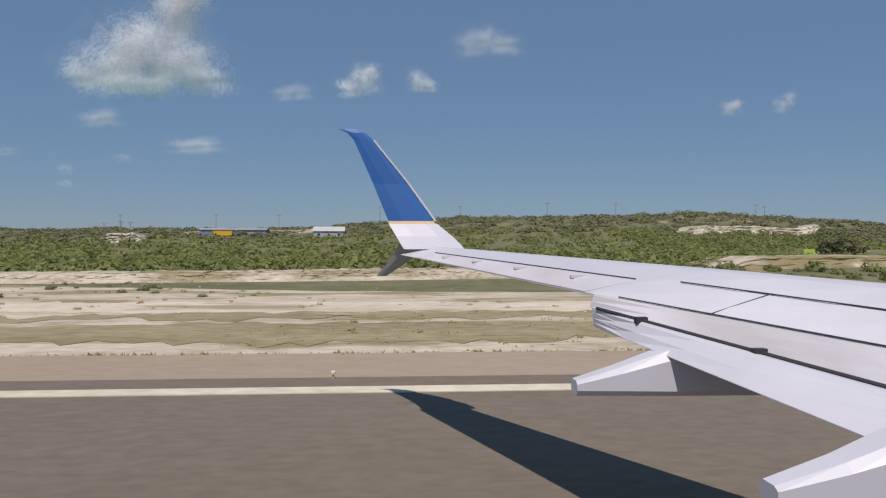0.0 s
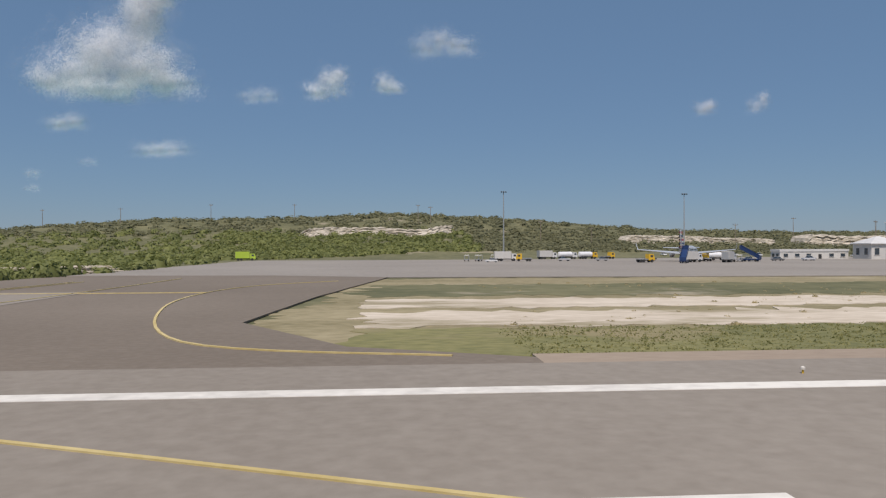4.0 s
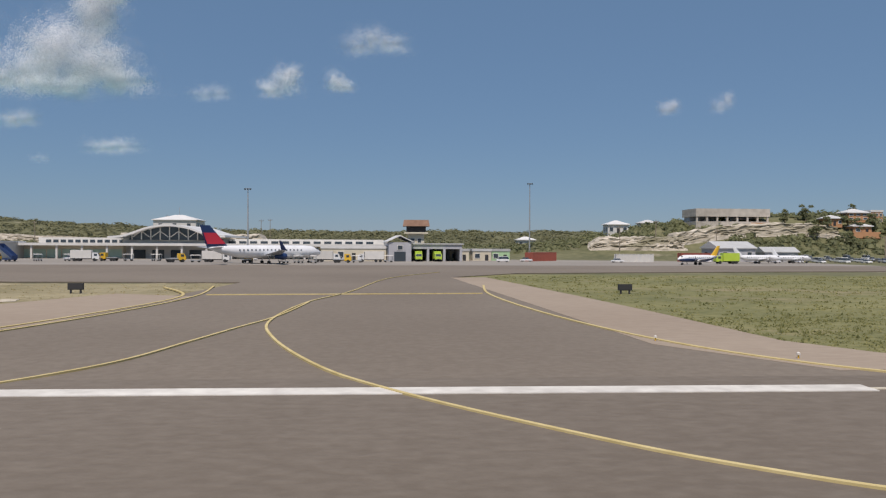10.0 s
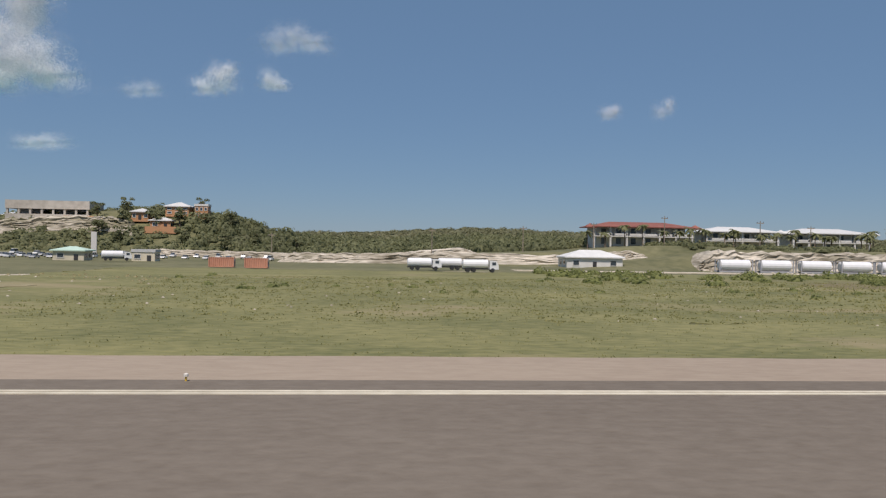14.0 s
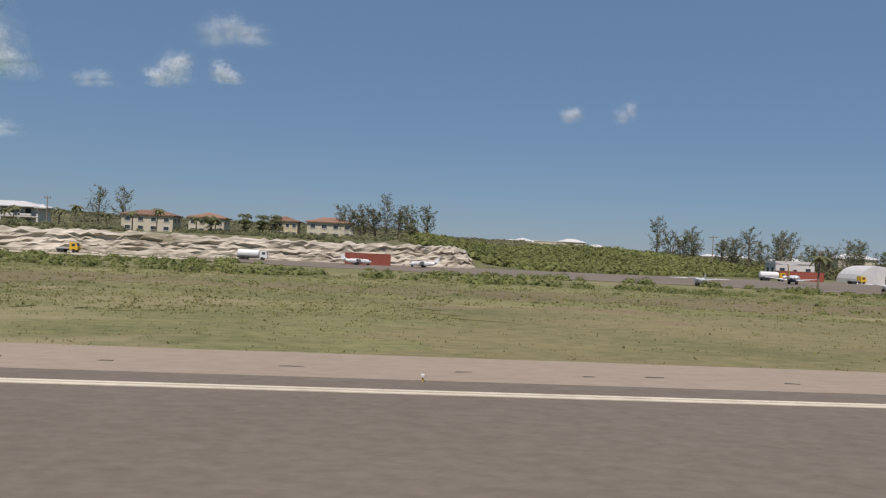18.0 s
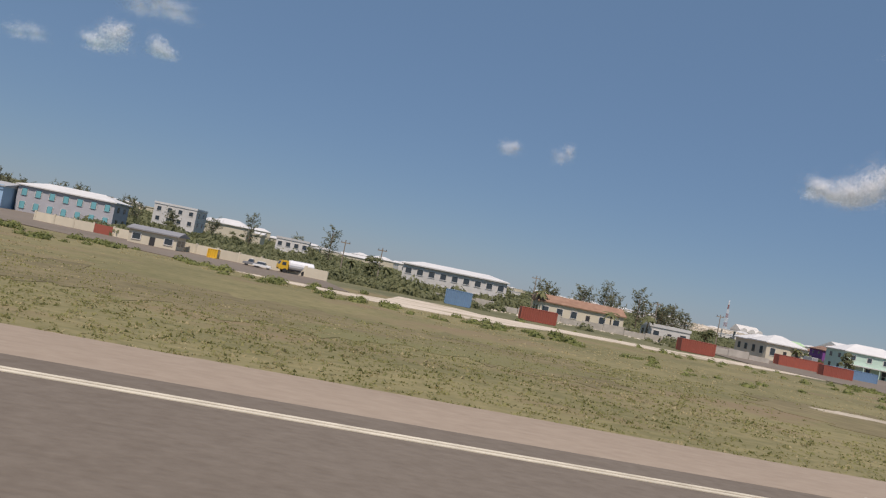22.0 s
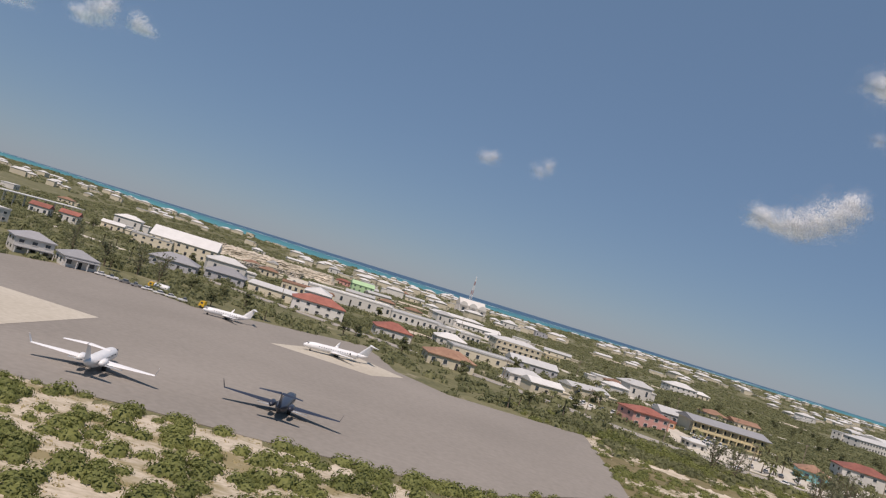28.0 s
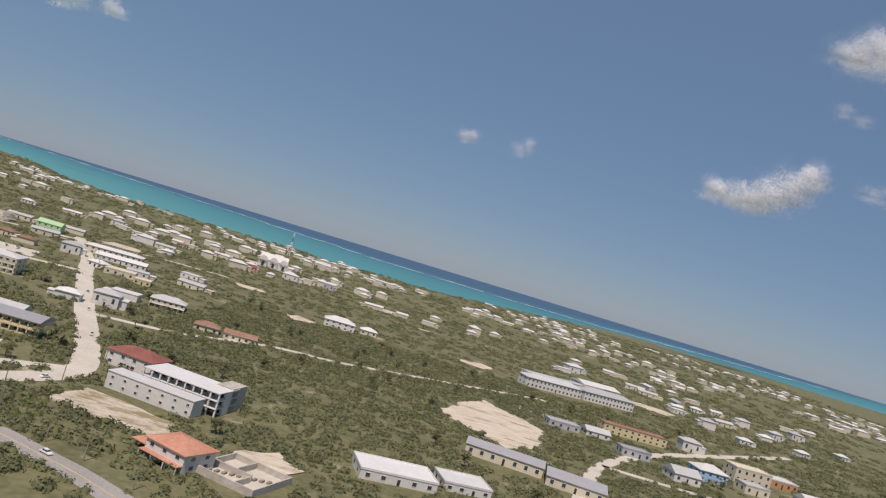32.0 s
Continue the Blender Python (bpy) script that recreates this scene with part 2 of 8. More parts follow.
LEAF_HILL = leafy("hill_leaves", (0.105, 0.11, 0.055), (0.21, 0.205, 0.105), 0.35)
LEAF_DARK = leafy("tree_leaves", (0.1, 0.113, 0.05), (0.24, 0.246, 0.118), 0.45)
LEAF_GREY = leafy("needle_leaves", (0.12, 0.135, 0.075), (0.25, 0.255, 0.15), 0.45)
LEAF_PALM = leafy("palm_leaves", (0.08, 0.095, 0.035), (0.22, 0.22, 0.1), 0.35)
LEAF_GRASS = leafy("grass_blades", (0.17, 0.178, 0.06), (0.34, 0.315, 0.125), 0.5)
LEAF_MEADOW = leafy("meadow_blades", (0.12, 0.115, 0.045), (0.24, 0.21, 0.09), 0.45)
LEAF_DRY = leafy("dry_blades", (0.32, 0.265, 0.125), (0.52, 0.44, 0.25), 0.5)


# ---- building kit ----
class Shape:
    """Faces gathered in plan metres for one mesh."""

    def __init__(self):
        self.v, self.f = [], []

    def add(self, verts, faces):
        k = len(self.v)
        self.v += [tuple(p) for p in verts]
        self.f += [tuple(i + k for i in q) for q in faces]
        return self

    def box(self, x0, x1, y0, y1, z0, z1, top=0.0):
        a = top
        return self.add([(x0, y0, z0), (x1, y0, z0), (x1, y1, z0), (x0, y1, z0), (x0 + a, y0 + a, z1), (x1 - a, y0 + a, z1), (x1 - a, y1 - a, z1), (x0 + a, y1 - a, z1)],
                        [(3, 2, 1, 0), (4, 5, 6, 7), (0, 1, 5, 4), (1, 2, 6, 5), (2, 3, 7, 6), (3, 0, 4, 7)])

    def rings(self, rings, caps=True):
        n = len(rings[0])
        k = len(self.v)
        for r in rings:
            self.v += [tuple(p) for p in r]
        for i in range(len(rings) - 1):
            for j in range(n):
                a, b = k + i * n + j, k + i * n + (j + 1) % n
                self.f.append((a, b, b + n, a + n))
        if caps:
            self.f.append(tuple(range(k + n - 1, k - 1, -1)))
            self.f.append(tuple(range(k + (len(rings) - 1) * n, k + len(rings) * n)))
        return self

    def tube(self, points, radii, n=8):
        """A round bar through points."""
        out = []
        for i, p in enumerate(points):
            p = Vector(p)
            d = Vector(points[min(i + 1, len(points) - 1)]) - Vector(points[max(i - 1, 0)])
            d.normalize()
            s = d.cross(Vector((0, 0, 1)) if abs(d.z) < 0.9 else Vector((1, 0, 0))).normalized()
            t = d.cross(s)
            r = radii[i] if not isinstance(radii, (int, float)) else radii
            out.append([p + s * (r * math.cos(2 * math.pi * j / n)) + t * (r * math.sin(2 * math.pi * j / n)) for j in range(n)])
        return self.rings(out)

    def prism(self, outline, z0, z1):
        n = len(outline)
        return self.rings([[(x, y, z0) for x, y in outline], [(x, y, z1) for x, y in outline]])

    def hip(self, x0, x1, y0, y1, z, rise, over=0.5, thick=0.25):
        """A hipped roof with eaves."""
        x0, x1, y0, y1 = x0 - over, x1 + over, y0 - over, y1 + over
        w, d = x1 - x0, y1 - y0
        if w >= d:
            a, b = (x0 + d / 2, (y0 + y1) / 2, z + thick + rise), (x1 - d / 2, (y0 + y1) / 2, z + thick + rise)
            side = [(4, 5, 9, 8), (5, 6, 9), (6, 7, 8, 9), (7, 4, 8)]
        else:
            a, b = ((x0 + x1) / 2, y0 + w / 2, z + thick + rise), ((x0 + x1) / 2, y1 - w / 2, z + thick + rise)
            side = [(4, 5, 8), (5, 6, 9, 8), (6, 7, 9), (7, 4, 8, 9)]
        v = [(x0, y0, z), (x1, y0, z), (x1, y1, z), (x0, y1, z), (x0, y0, z + thick), (x1, y0, z + thick), (x1, y1, z + thick), (x0, y1, z + thick), a, b]
        return self.add(v, [(3, 2, 1, 0), (0, 1, 5, 4), (1, 2, 6, 5), (2, 3, 7, 6), (3, 0, 4, 7)] + side)

    def gable(self, x0, x1, y0, y1, z, rise, over=0.4, thick=0.2):
        """A gabled roof, its ridge along x."""
        x0, x1, y0, y1 = x0 - over, x1 + over, y0 - over, y1 + over
        ym = (y0 + y1) / 2
        pr = [(y0, z), (y1, z), (y1, z + thick), (ym, z + thick + rise), (y0, z + thick)]
        return self.rings([[(x0, y, h) for y, h in pr][::-1], [(x1, y, h) for y, h in pr][::-1]])


def mesh_of(shape, name, mat, smooth=False):
    me = bpy.data.meshes.new(name)
    me.from_pydata((np.array(shape.v, dtype=float) * U).tolist(), [], shape.f)
    me.materials.append(mat)
    if smooth:
        me.polygons.foreach_set("use_smooth", [True] * len(me.polygons))
    me.update()
    return me


def part(name, shape, mat, parent=None, label="", smooth=False):
    ob = new(name, mesh_of(shape, name, mat, smooth))
    if parent is not None:
        ob.parent = parent
    if label:
        ob["label"] = label
    return ob


def again(ob, x=0.0, y=0.0, z=0.0, rz=0.0):
    """The same part once more, under the same thing, shifted."""
    o = ob.copy()
    scene.collection.objects.link(o)
    o.matrix_basis = spot(x, y, z, rz)
    return o


def spot(x, y, z=0.0, rz=0.0):
    return pose(x * U, y * U, z * U, 0, 0, rz)


def thing(name, x, y, z, rz, label, category, group="", kind=""):
    ob = new(name)
    ob.empty_display_size = 0.1
    ob.matrix_world = spot(x, y, z, rz)
    return tagged(ob, label, category, group, kind)


def setting(name, shape, mat, label, category, kind="structure", smooth=False):
    return tagged(part(name, shape, mat, None, "", smooth), label, category, "", kind)


def moved(ob, x, y, z=0.0, rz=0.0):
    return copy_thing(ob, spot(x, y, z, rz))

# ---- clouds ----
def cloud_material(name, clear):
    """Droplets that scatter light to both sides."""
    m = bpy.data.materials.new(name)
    m.use_nodes = True
    n, l = m.node_tree.nodes, m.node_tree.links
    n.remove(n["Principled BSDF"])
    df, tl, mx = n.new("ShaderNodeBsdfDiffuse"), n.new("ShaderNodeBsdfTranslucent"), n.new("ShaderNodeMixShader")
    df.inputs[0].default_value = tl.inputs[0].default_value = (0.95, 0.945, 0.95, 1)
    mx.inputs[0].default_value = 0.45
    l.new(df.outputs[0], mx.inputs[1]), l.new(tl.outputs[0], mx.inputs[2])
    tp, thin = n.new("ShaderNodeBsdfTransparent"), n.new("ShaderNodeMixShader")
    thin.inputs[0].default_value = clear
    l.new(mx.outputs[0], thin.inputs[1]), l.new(tp.outputs[0], thin.inputs[2]), l.new(thin.outputs[0], n["Material Output"].inputs[0])
    return m


DROPLETS, MIST = cloud_material("cloud_droplets", 0.3), cloud_material("cloud_mist", 0.78)
LATTICE = np.random.RandomState(77).uniform(-1, 1, (32, 32, 32))


def value_noise(p):
    """Smooth noise over points."""
    i = np.floor(p).astype(int)
    f = p - i
    f = f * f * (3 - 2 * f)
    out = np.zeros(len(p))
    for a in (0, 1):
        for b in (0, 1):
            for c in (0, 1):
                w = np.where(a, f[:, 0], 1 - f[:, 0]) * np.where(b, f[:, 1], 1 - f[:, 1]) * np.where(c, f[:, 2], 1 - f[:, 2])
                out += w * LATTICE[(i[:, 0] + a) % 32, (i[:, 1] + b) % 32, (i[:, 2] + c) % 32]
    return out


def puff(lobes, seed, thick, grain, ragged, mat):
    """A soft heap of fine flakes, dense within the lobes and thinning out at their edges."""
    r = np.random.RandomState(seed)
    L = np.array(lobes, dtype=float)
    size = L[:, 2].max()
    low = (L[:, 1] - L[:, 3] * 0.6).min()
    P, N = [], []
    for x, z, w, h in lobes:
        n = int(thick * 4.0 * w * h / (0.43 * grain * grain)) + 60
        q = r.normal(size=(n, 3))
        q /= np.linalg.norm(q, axis=1)[:, None]
        rad = r.uniform(0, 1, n) ** 0.42 * 1.25
        q *= rad[:, None]
        p = q * (w, w * 0.8, h) + (x, 0, z)
        s = p / size * 2.6 + seed * 3.7
        nz = value_noise(s) + 0.6 * value_noise(s * 2.3 + 9) + 0.4 * value_noise(s * 5.1 + 5) + 0.28 * value_noise(s * 11.0 + 2)
        dens = 1.0 - rad + ragged * nz + 0.06
        keep = dens / 0.45 > r.uniform(0, 1, n)
        keep &= (p[:, 2] - low) / (h * 0.45) > r.uniform(0, 1, n) - 0.25
        P.append(p[keep])
        N.append((q / (w, w * 0.8, h) * size)[keep] + r.normal(size=(keep.sum(), 3)) * 0.1)
    p, o = np.concatenate(P), np.concatenate(N)
    o /= np.linalg.norm(o, axis=1)[:, None] + 1e-9
    g = o + r.normal(size=p.shape) * 0.55
    g /= np.linalg.norm(g, axis=1)[:, None]
    g[(g * o).sum(1) < 0] *= -1
    u = np.cross(g, r.normal(size=p.shape))
    u /= np.linalg.norm(u, axis=1)[:, None]
    v = np.cross(g, u)
    s = (grain * r.uniform(0.6, 1.3, len(p)))[:, None]
    tri = np.stack([p + u * s * 0.58, p - u * s * 0.29 + v * s * 0.5, p - u * s * 0.29 - v * s * 0.5], 1).reshape(-1, 3) * U
    me = bpy.data.meshes.new("droplets")
    me.vertices.add(len(tri))
    me.vertices.foreach_set("co", tri.ravel())
    me.loops.add(len(tri))
    me.loops.foreach_set("vertex_index", np.arange(len(tri), dtype=np.int32))
    me.polygons.add(len(p))
    me.polygons.foreach_set("loop_start", np.arange(0, len(tri), 3, dtype=np.int32))
    me.polygons.foreach_set("loop_total", np.full(len(p), 3, dtype=np.int32))
    me.update(calc_edges=True)
    me.polygons.foreach_set("use_smooth", np.ones(len(p), dtype=bool))
    me.normals_split_custom_set_from_vertices(np.repeat(o, 3, axis=0).tolist())
    me.materials.append(mat)
    return me


def cloud(x, y, z, lobes, label, thick=2.2, seed=1, grain=2.8, ragged=0.45):
    """A cumulus of two parts: its body and the thin shreds round it."""
    t = thing("cloud", x, y, z, 0, label, "cloud", "clouds")
    dense = thick > 2
    for name, k, grow, rag, mat in (("cloud_body", thick if dense else thick * 2.2, 1.08, ragged, DROPLETS if dense else MIST), ("cloud_mist", thick * 0.45, 1.42, ragged * 1.4, MIST)):
        ob = new(name, puff([(a, b, w * grow, h * grow) for a, b, w, h in lobes], seed + (0 if grow < 1 else 40), k, grain * (1 if grow < 1 else 1.2), rag, mat))
        ob.parent = t
        tagged(ob, kind="stuff")


CU = "bright white cumulus cloud with a grey base"
FAINT = "faint thin cumulus cloud"
cloud(-1075, 3500, 770, [(-170, 20, 170, 120), (-30, 120, 170, 150), (120, 40, 190, 130), (250, -20, 150, 90), (130, 280, 120, 140), (190, 380, 100, 110), (-280, -20, 100, 70), (-60, -60, 190, 60)], CU, 3.2, seed=1, grain=2.5, ragged=0.45)
cloud(-124, 3612, 760, [(-40, -20, 70, 50), (30, 30, 75, 70), (60, 70, 55, 45)], CU, seed=2)
cloud(173, 3440, 735, [(-20, 10, 50, 50), (30, -10, 55, 35)], CU, seed=3)
cloud(365, 2626, 700, [(-60, 0, 60, 50), (0, 25, 50, 40), (60, 10, 60, 35)], CU, 1.6, seed=4, grain=2.2)
cloud(1890, 3960, 740, [(0, 0, 55, 45), (40, 20, 40, 30)], FAINT, 1.9, seed=5)
cloud(2190, 3960, 760, [(0, 0, 55, 50), (40, 40, 35, 40)], FAINT, 1.5, seed=6)
cloud(2860, 2373, 620, [(-170, -70, 60, 45), (-110, -80, 75, 50), (-40, -60, 85, 58), (25, -30, 80, 62), (85, 15, 78, 62), (125, 60, 58, 46)], CU, 2.6, seed=7, grain=2.2)
cloud(3130, 2500, 1175, [(-70, -30, 80, 50), (30, 10, 120, 80), (150, 40, 120, 80)], CU, 3.0, seed=8, grain=2.2)
cloud(3115, 2500, 955, [(-30, 10, 40, 28), (40, -10, 40, 22)], FAINT, 1.0, seed=9, grain=2.2)
cloud(3310, 2500, 715, [(-40, 0, 60, 36), (60, 15, 70, 40)], FAINT, 1.3, seed=10, grain=2.2)
for k, (x, y, z, w, h, q) in enumerate(((-1280, 3500, 560, 90, 45, 1.9), (-860, 3500, 440, 120, 42, 1.6), (-420, 3500, 690, 90, 40, 1.1), (-1480, 3600, 340, 40, 25, 0.7), (-1480, 3600, 275, 40, 20, 0.6), (-1190, 3500, 385, 50, 22, 0.4), (3640, 2500, 560, 110, 40, 0.6), (-1750, 3600, 420, 60, 25, 0.5))):
    cloud(x, y, z, [(-w * 0.4, 0, w * 0.7, h), (w * 0.35, h * 0.2, w * 0.7, h * 0.9)], "small thin white cloud", q, seed=20 + k)

# ---- terrain ----
def soft(a, b, x):
    t = np.clip((x - a) / (b - a), 0, 1)
    return t * t * (3 - 2 * t)


def bell(x, y, cx, cy, sx, sy):
    return np.exp(-(((x - cx) / sx) ** 2 + ((y - cy) / sy) ** 2))


def rough(x, y):
    return np.sin(x * 0.071 + 1.3 * np.sin(y * 0.043)) * np.cos(y * 0.059 + 0.7 * np.sin(x * 0.031)) + 0.5 * np.sin(x * 0.19 + y * 0.13) * np.cos(y * 0.21 - x * 0.05)


def coast(x):
    """How far off the lagoon's shore lies."""
    return 1660 + 770 * (1 - soft(400, 1250, x)) + 1500 * soft(1750, 2900, x)


def reef(x):
    return 3250 + 0.95 * np.maximum(0, 1750 - x) + 0.9 * np.maximum(0, x - 2300)


def height(x, y):
    """Ground height over the plan."""
    x, y = np.asarray(x, dtype=float), np.asarray(y, dtype=float)
    west = 1 - soft(880, 1250, x)
    h = west * 10.5 * soft(225, 420, y) * (1 - 0.5 * soft(500, 900, y))
    h += 5.5 * bell(x, y, 40, 395, 65, 90) + 9.0 * bell(x, y, 160, 395, 85, 90) + 3 * bell(x, y, 250, 400, 60, 90)
    h += 11.4 * bell(x, y, 560, 252, 55, 26) + 7.6 * bell(x, y, 604, 241, 32, 17) + 2.5 * bell(x, y, 640, 280, 60, 50)
    h += 5.0 * soft(160, 172, y) * soft(700, 760, x) * (1 - soft(905, 935, x)) * (1 - 0.6 * soft(260, 420, y))
    h += 3.2 * soft(178, 186, y) * soft(655, 700, x) * (1 - soft(720, 770, x))
    h += 5.0 * bell(x, y, 955, 204, 42, 21) + 1.6 * bell(x, y, 60, 88, 60, 12) * soft(-60, -20, x) * (1 - soft(60, 100, x))
    h += west * 0.8 * rough(x, y) * soft(240, 330, y)
    h += 6.0 * (1 - west) * soft(500, 1500, y) * (0.6 + 0.4 * rough(x * 0.4, y * 0.4))
    shore = coast(x)
    return h - (h + 6.0) * soft(shore - 120, shore + 40, y)


def sheet(xs, ys):
    X, Y = np.meshgrid(xs, ys)
    Z = height(X, Y)
    s = Shape()
    s.v = np.stack([X.ravel(), Y.ravel(), Z.ravel()], -1).tolist()
    nx = len(xs)
    s.f = [(j * nx + i, j * nx + i + 1, (j + 1) * nx + i + 1, (j + 1) * nx + i) for j in range(len(ys) - 1) for i in range(nx - 1)]
    return s


gx = np.concatenate([np.linspace(-8000, -1200, 12), np.arange(-1000, 2700, 10.0), np.linspace(2800, 9000, 14)])
gy = np.concatenate([np.linspace(-8000, -300, 10), np.linspace(-200, 60, 8), np.arange(70, 480, 5.0), np.arange(490, 1000, 20.0), np.arange(1040, 3600, 50.0), np.linspace(3800, 9000, 6)])
setting("ground", sheet(gx, gy), SOIL, "sandy scrubland soil with dry grass and pale stones", "ground", smooth=True)


def outline(points, jag=0.0, step=3.0, seed=1):
    """A closed outline with many small steps, its edge uneven."""
    rnd = random.Random(seed)
    out = []
    for i, (x0, y0) in enumerate(points):
        x1, y1 = points[(i + 1) % len(points)]
        n = max(1, int(math.hypot(x1 - x0, y1 - y0) / step)) if jag else 1
        nx, ny = (y1 - y0), -(x1 - x0)
        k = math.hypot(nx, ny) or 1
        o = 0.0
        for j in range(n):
            t = j / n
            fade = min(1.0, j / 3, (n - j) / 3)
            o = (0.86 * o + 0.34 * rnd.uniform(-jag, jag)) * fade if jag and j else 0.0
            q = o + rnd.gauss(0, 0.3 * jag) * fade
            out.append((x0 + (x1 - x0) * t + nx / k * q, y0 + (y1 - y0) * t + ny / k * q))
    return out


TAKEN = []


def patch(name, points, mat, z, label, category, jag=0.0, step=3.0, kind="structure", seed=1):
    """A thin flat layer on the ground, with an edge of its own."""
    p = outline(points, jag, step, seed)
    if category in ("runway", "taxiway", "apron", "shoulder", "track", "road", "lot"):
        TAKEN.append(np.array(points, dtype=float))
    bm = bmesh.new()
    vs = [bm.verts.new((x * U, y * U, z * U)) for x, y in p]
    face = bm.faces.new(vs)
    if face.normal.z < 0 or sum((p[i][0] - p[i - 1][0]) * (p[i][1] + p[i - 1][1]) for i in range(len(p))) > 0:
        bmesh.ops.reverse_faces(bm, faces=[face])
    low = bmesh.ops.extrude_face_region(bm, geom=[face])
    bmesh.ops.translate(bm, verts=[v for v in low["geom"] if isinstance(v, bmesh.types.BMVert)], vec=(0, 0, 0))
    for v in vs:
        v.co.z -= 0.06
    bmesh.ops.triangulate(bm, faces=bm.faces[:])
    me = bpy.data.meshes.new(name)
    bm.to_mesh(me)
    bm.free()
    me.materials.append(mat)
    return tagged(new(name, me), label, category, "", kind)


def ribbon(points, width):
    """Left and right edge points of a line of that width."""
    a, b = [], []
    for i, p in enumerate(points):
        p0, p1 = points[max(0, i - 1)], points[min(len(points) - 1, i + 1)]
        d = Vector((p1[0] - p0[0], p1[1] - p0[1])).normalized()
        a.append((p[0] - d.y * width / 2, p[1] + d.x * width / 2))
        b.append((p[0] + d.y * width / 2, p[1] - d.x * width / 2))
    return a + b[::-1]


def curve(points, n=8):
    """Points of a smooth line through the given ones."""
    out = []
    for i in range(len(points) - 1):
        p0, p1, p2, p3 = (Vector(points[max(0, min(len(points) - 1, i + k))]) for k in (-1, 0, 1, 2))
        for j in range(n):
            t = j / n
            q = 0.5 * (2 * p1 + (p2 - p0) * t + (2 * p0 - 5 * p1 + 4 * p2 - p3) * t * t + (3 * p1 - p0 - 3 * p2 + p3) * t ** 3)
            out.append((q.x, q.y))
    return out + [tuple(points[-1])]


def strip(name, points, width, mat, z, label, category, jag=0.0):
    return patch(name, ribbon(points, width), mat, z, label, category, jag)


# ---- earth beside the runway, in layers a few centimetres thick ----
def band(name, x0, x1, y0, y1, mat, z, label, jag=1.2, seed=1, category="ground"):
    return patch(name, [(x0, y0), (x1, y0), (x1, y1), (x0, y1)], mat, z, label, category, jag * 1.1, 0.9, seed=seed)


band("sand_flat", -420, 124, 24, 92, SAND, 0.03, "pale limestone sand with sparse dry tufts", 2.5, 1)
band("dry_verge", -420, 60, 31.5, 38, DRY, 0.06, "strip of dry yellow grass on sand", 1.6, 2)
band("dry_verge", -420, 30, 41, 45, DRY, 0.06, "strip of dry yellow grass on sand", 1.8, 3)
band("sand_track", -420, 108, 45.5, 52, WHITE_SAND, 0.07, "white limestone vehicle track", 1.2, 4)
band("grass_verge", 28, 116, 24, 38, MEADOW, 0.08, "green grass verge beside the shoulder", 1.6, 5)
band("sand_track", 62, 116, 38.5, 57, WHITE_SAND, 0.10, "white limestone vehicle track", 1.4, 6)
band("dry_verge", 66, 118, 57, 62, BROWN_WEED, 0.11, "strip of brown weeds on sand", 1.6, 47)
band("sand_flat", 160, 330, 24, 94, DRY, 0.03, "dry grass and earth between runway and apron", 2.0, 7)
band("grass_verge", 164, 322, 24, 37, GRASS, 0.06, "green grass verge beside the shoulder", 1.3, 8)
band("sand_track", 164, 300, 37.5, 46, WHITE_SAND, 0.08, "white limestone vehicle track", 1.6, 9)
band("sand_track", 164, 285, 49, 57, WHITE_SAND, 0.07, "white limestone vehicle track", 1.2, 10)
band("gravel_strip", 164, 280, 60, 78, SOIL, 0.05, "dark gravel and dry weeds", 2.0, 11)
band("rain_puddle", 236, 252, 66, 74, PALE, 0.10, "pale dried puddle of limestone mud", 1.6, 12)
band("grass_island", 350, 436, 24, 79, DRY, 0.03, "dry grass island between the taxiways", 1.5, 13)
band("grass_verge", 356, 432, 24, 40, GRASS, 0.06, "green grass verge beside the shoulder", 1.6, 14)
band("sand_track", 352, 425, 46, 56, SAND, 0.07, "sandy streak in the dry grass", 1.8, 15)
band("grass_island", 462, 560, 24, 105, GRASS, 0.03, "green grass field beside the taxiway", 1.5, 16)
band("sand_flat", 522, 640, 44, 96, SAND, 0.05, "pale limestone sand with sparse dry tufts", 3.0, 17)
band("sand_track", 516, 632, 45, 55, WHITE_SAND, 0.09, "white limestone vehicle track", 2.0, 18)
band("dry_verge", 505, 632, 60, 72, DRY, 0.09, "strip of dry yellow grass on sand", 2.4, 19)
band("grass_verge", 500, 1046, 24, 41, GRASS, 0.11, "green grass verge beside the shoulder", 1.5, 20)
band("grass_field", 622, 1046, 40, 128, GRASS, 0.06, "green grass field beside the runway", 2.0, 21)
band("sand_track", 690, 905, 138, 146, WHITE_SAND, 0.07, "white limestone perimeter road", 0.6, 22)
band("grass_field", 1046, 1284, 24, 112, MEADOW, 0.04, "green grass field beside the runway", 2.0, 23)
band("brown_weeds", 1185, 1280, 34, 60, BROWN_WEED, 0.07, "dry yellowish grass field", 3.0, 24)
for k, (x0, x1, y0, y1) in enumerate(((1209, 1229, 39, 47), (1224, 1248, 30, 36), (1250, 1279, 31, 66), (1240, 1262, 40, 54))):
    band("rust_field", x0, x1, y0, y1, RUST, 0.09 + 0.004 * k, "reddish-brown dry weeds on bare earth", 2.6, 25 + 50 * k)
band("sand_streak", 1190, 1226, 55, 57, SAND, 0.09, "broken row of pale stones in the grass", 1.2, 41)
band("sand_streak", 1300, 1332, 66, 68, SAND, 0.10, "broken row of pale stones in the grass", 1.0, 42)
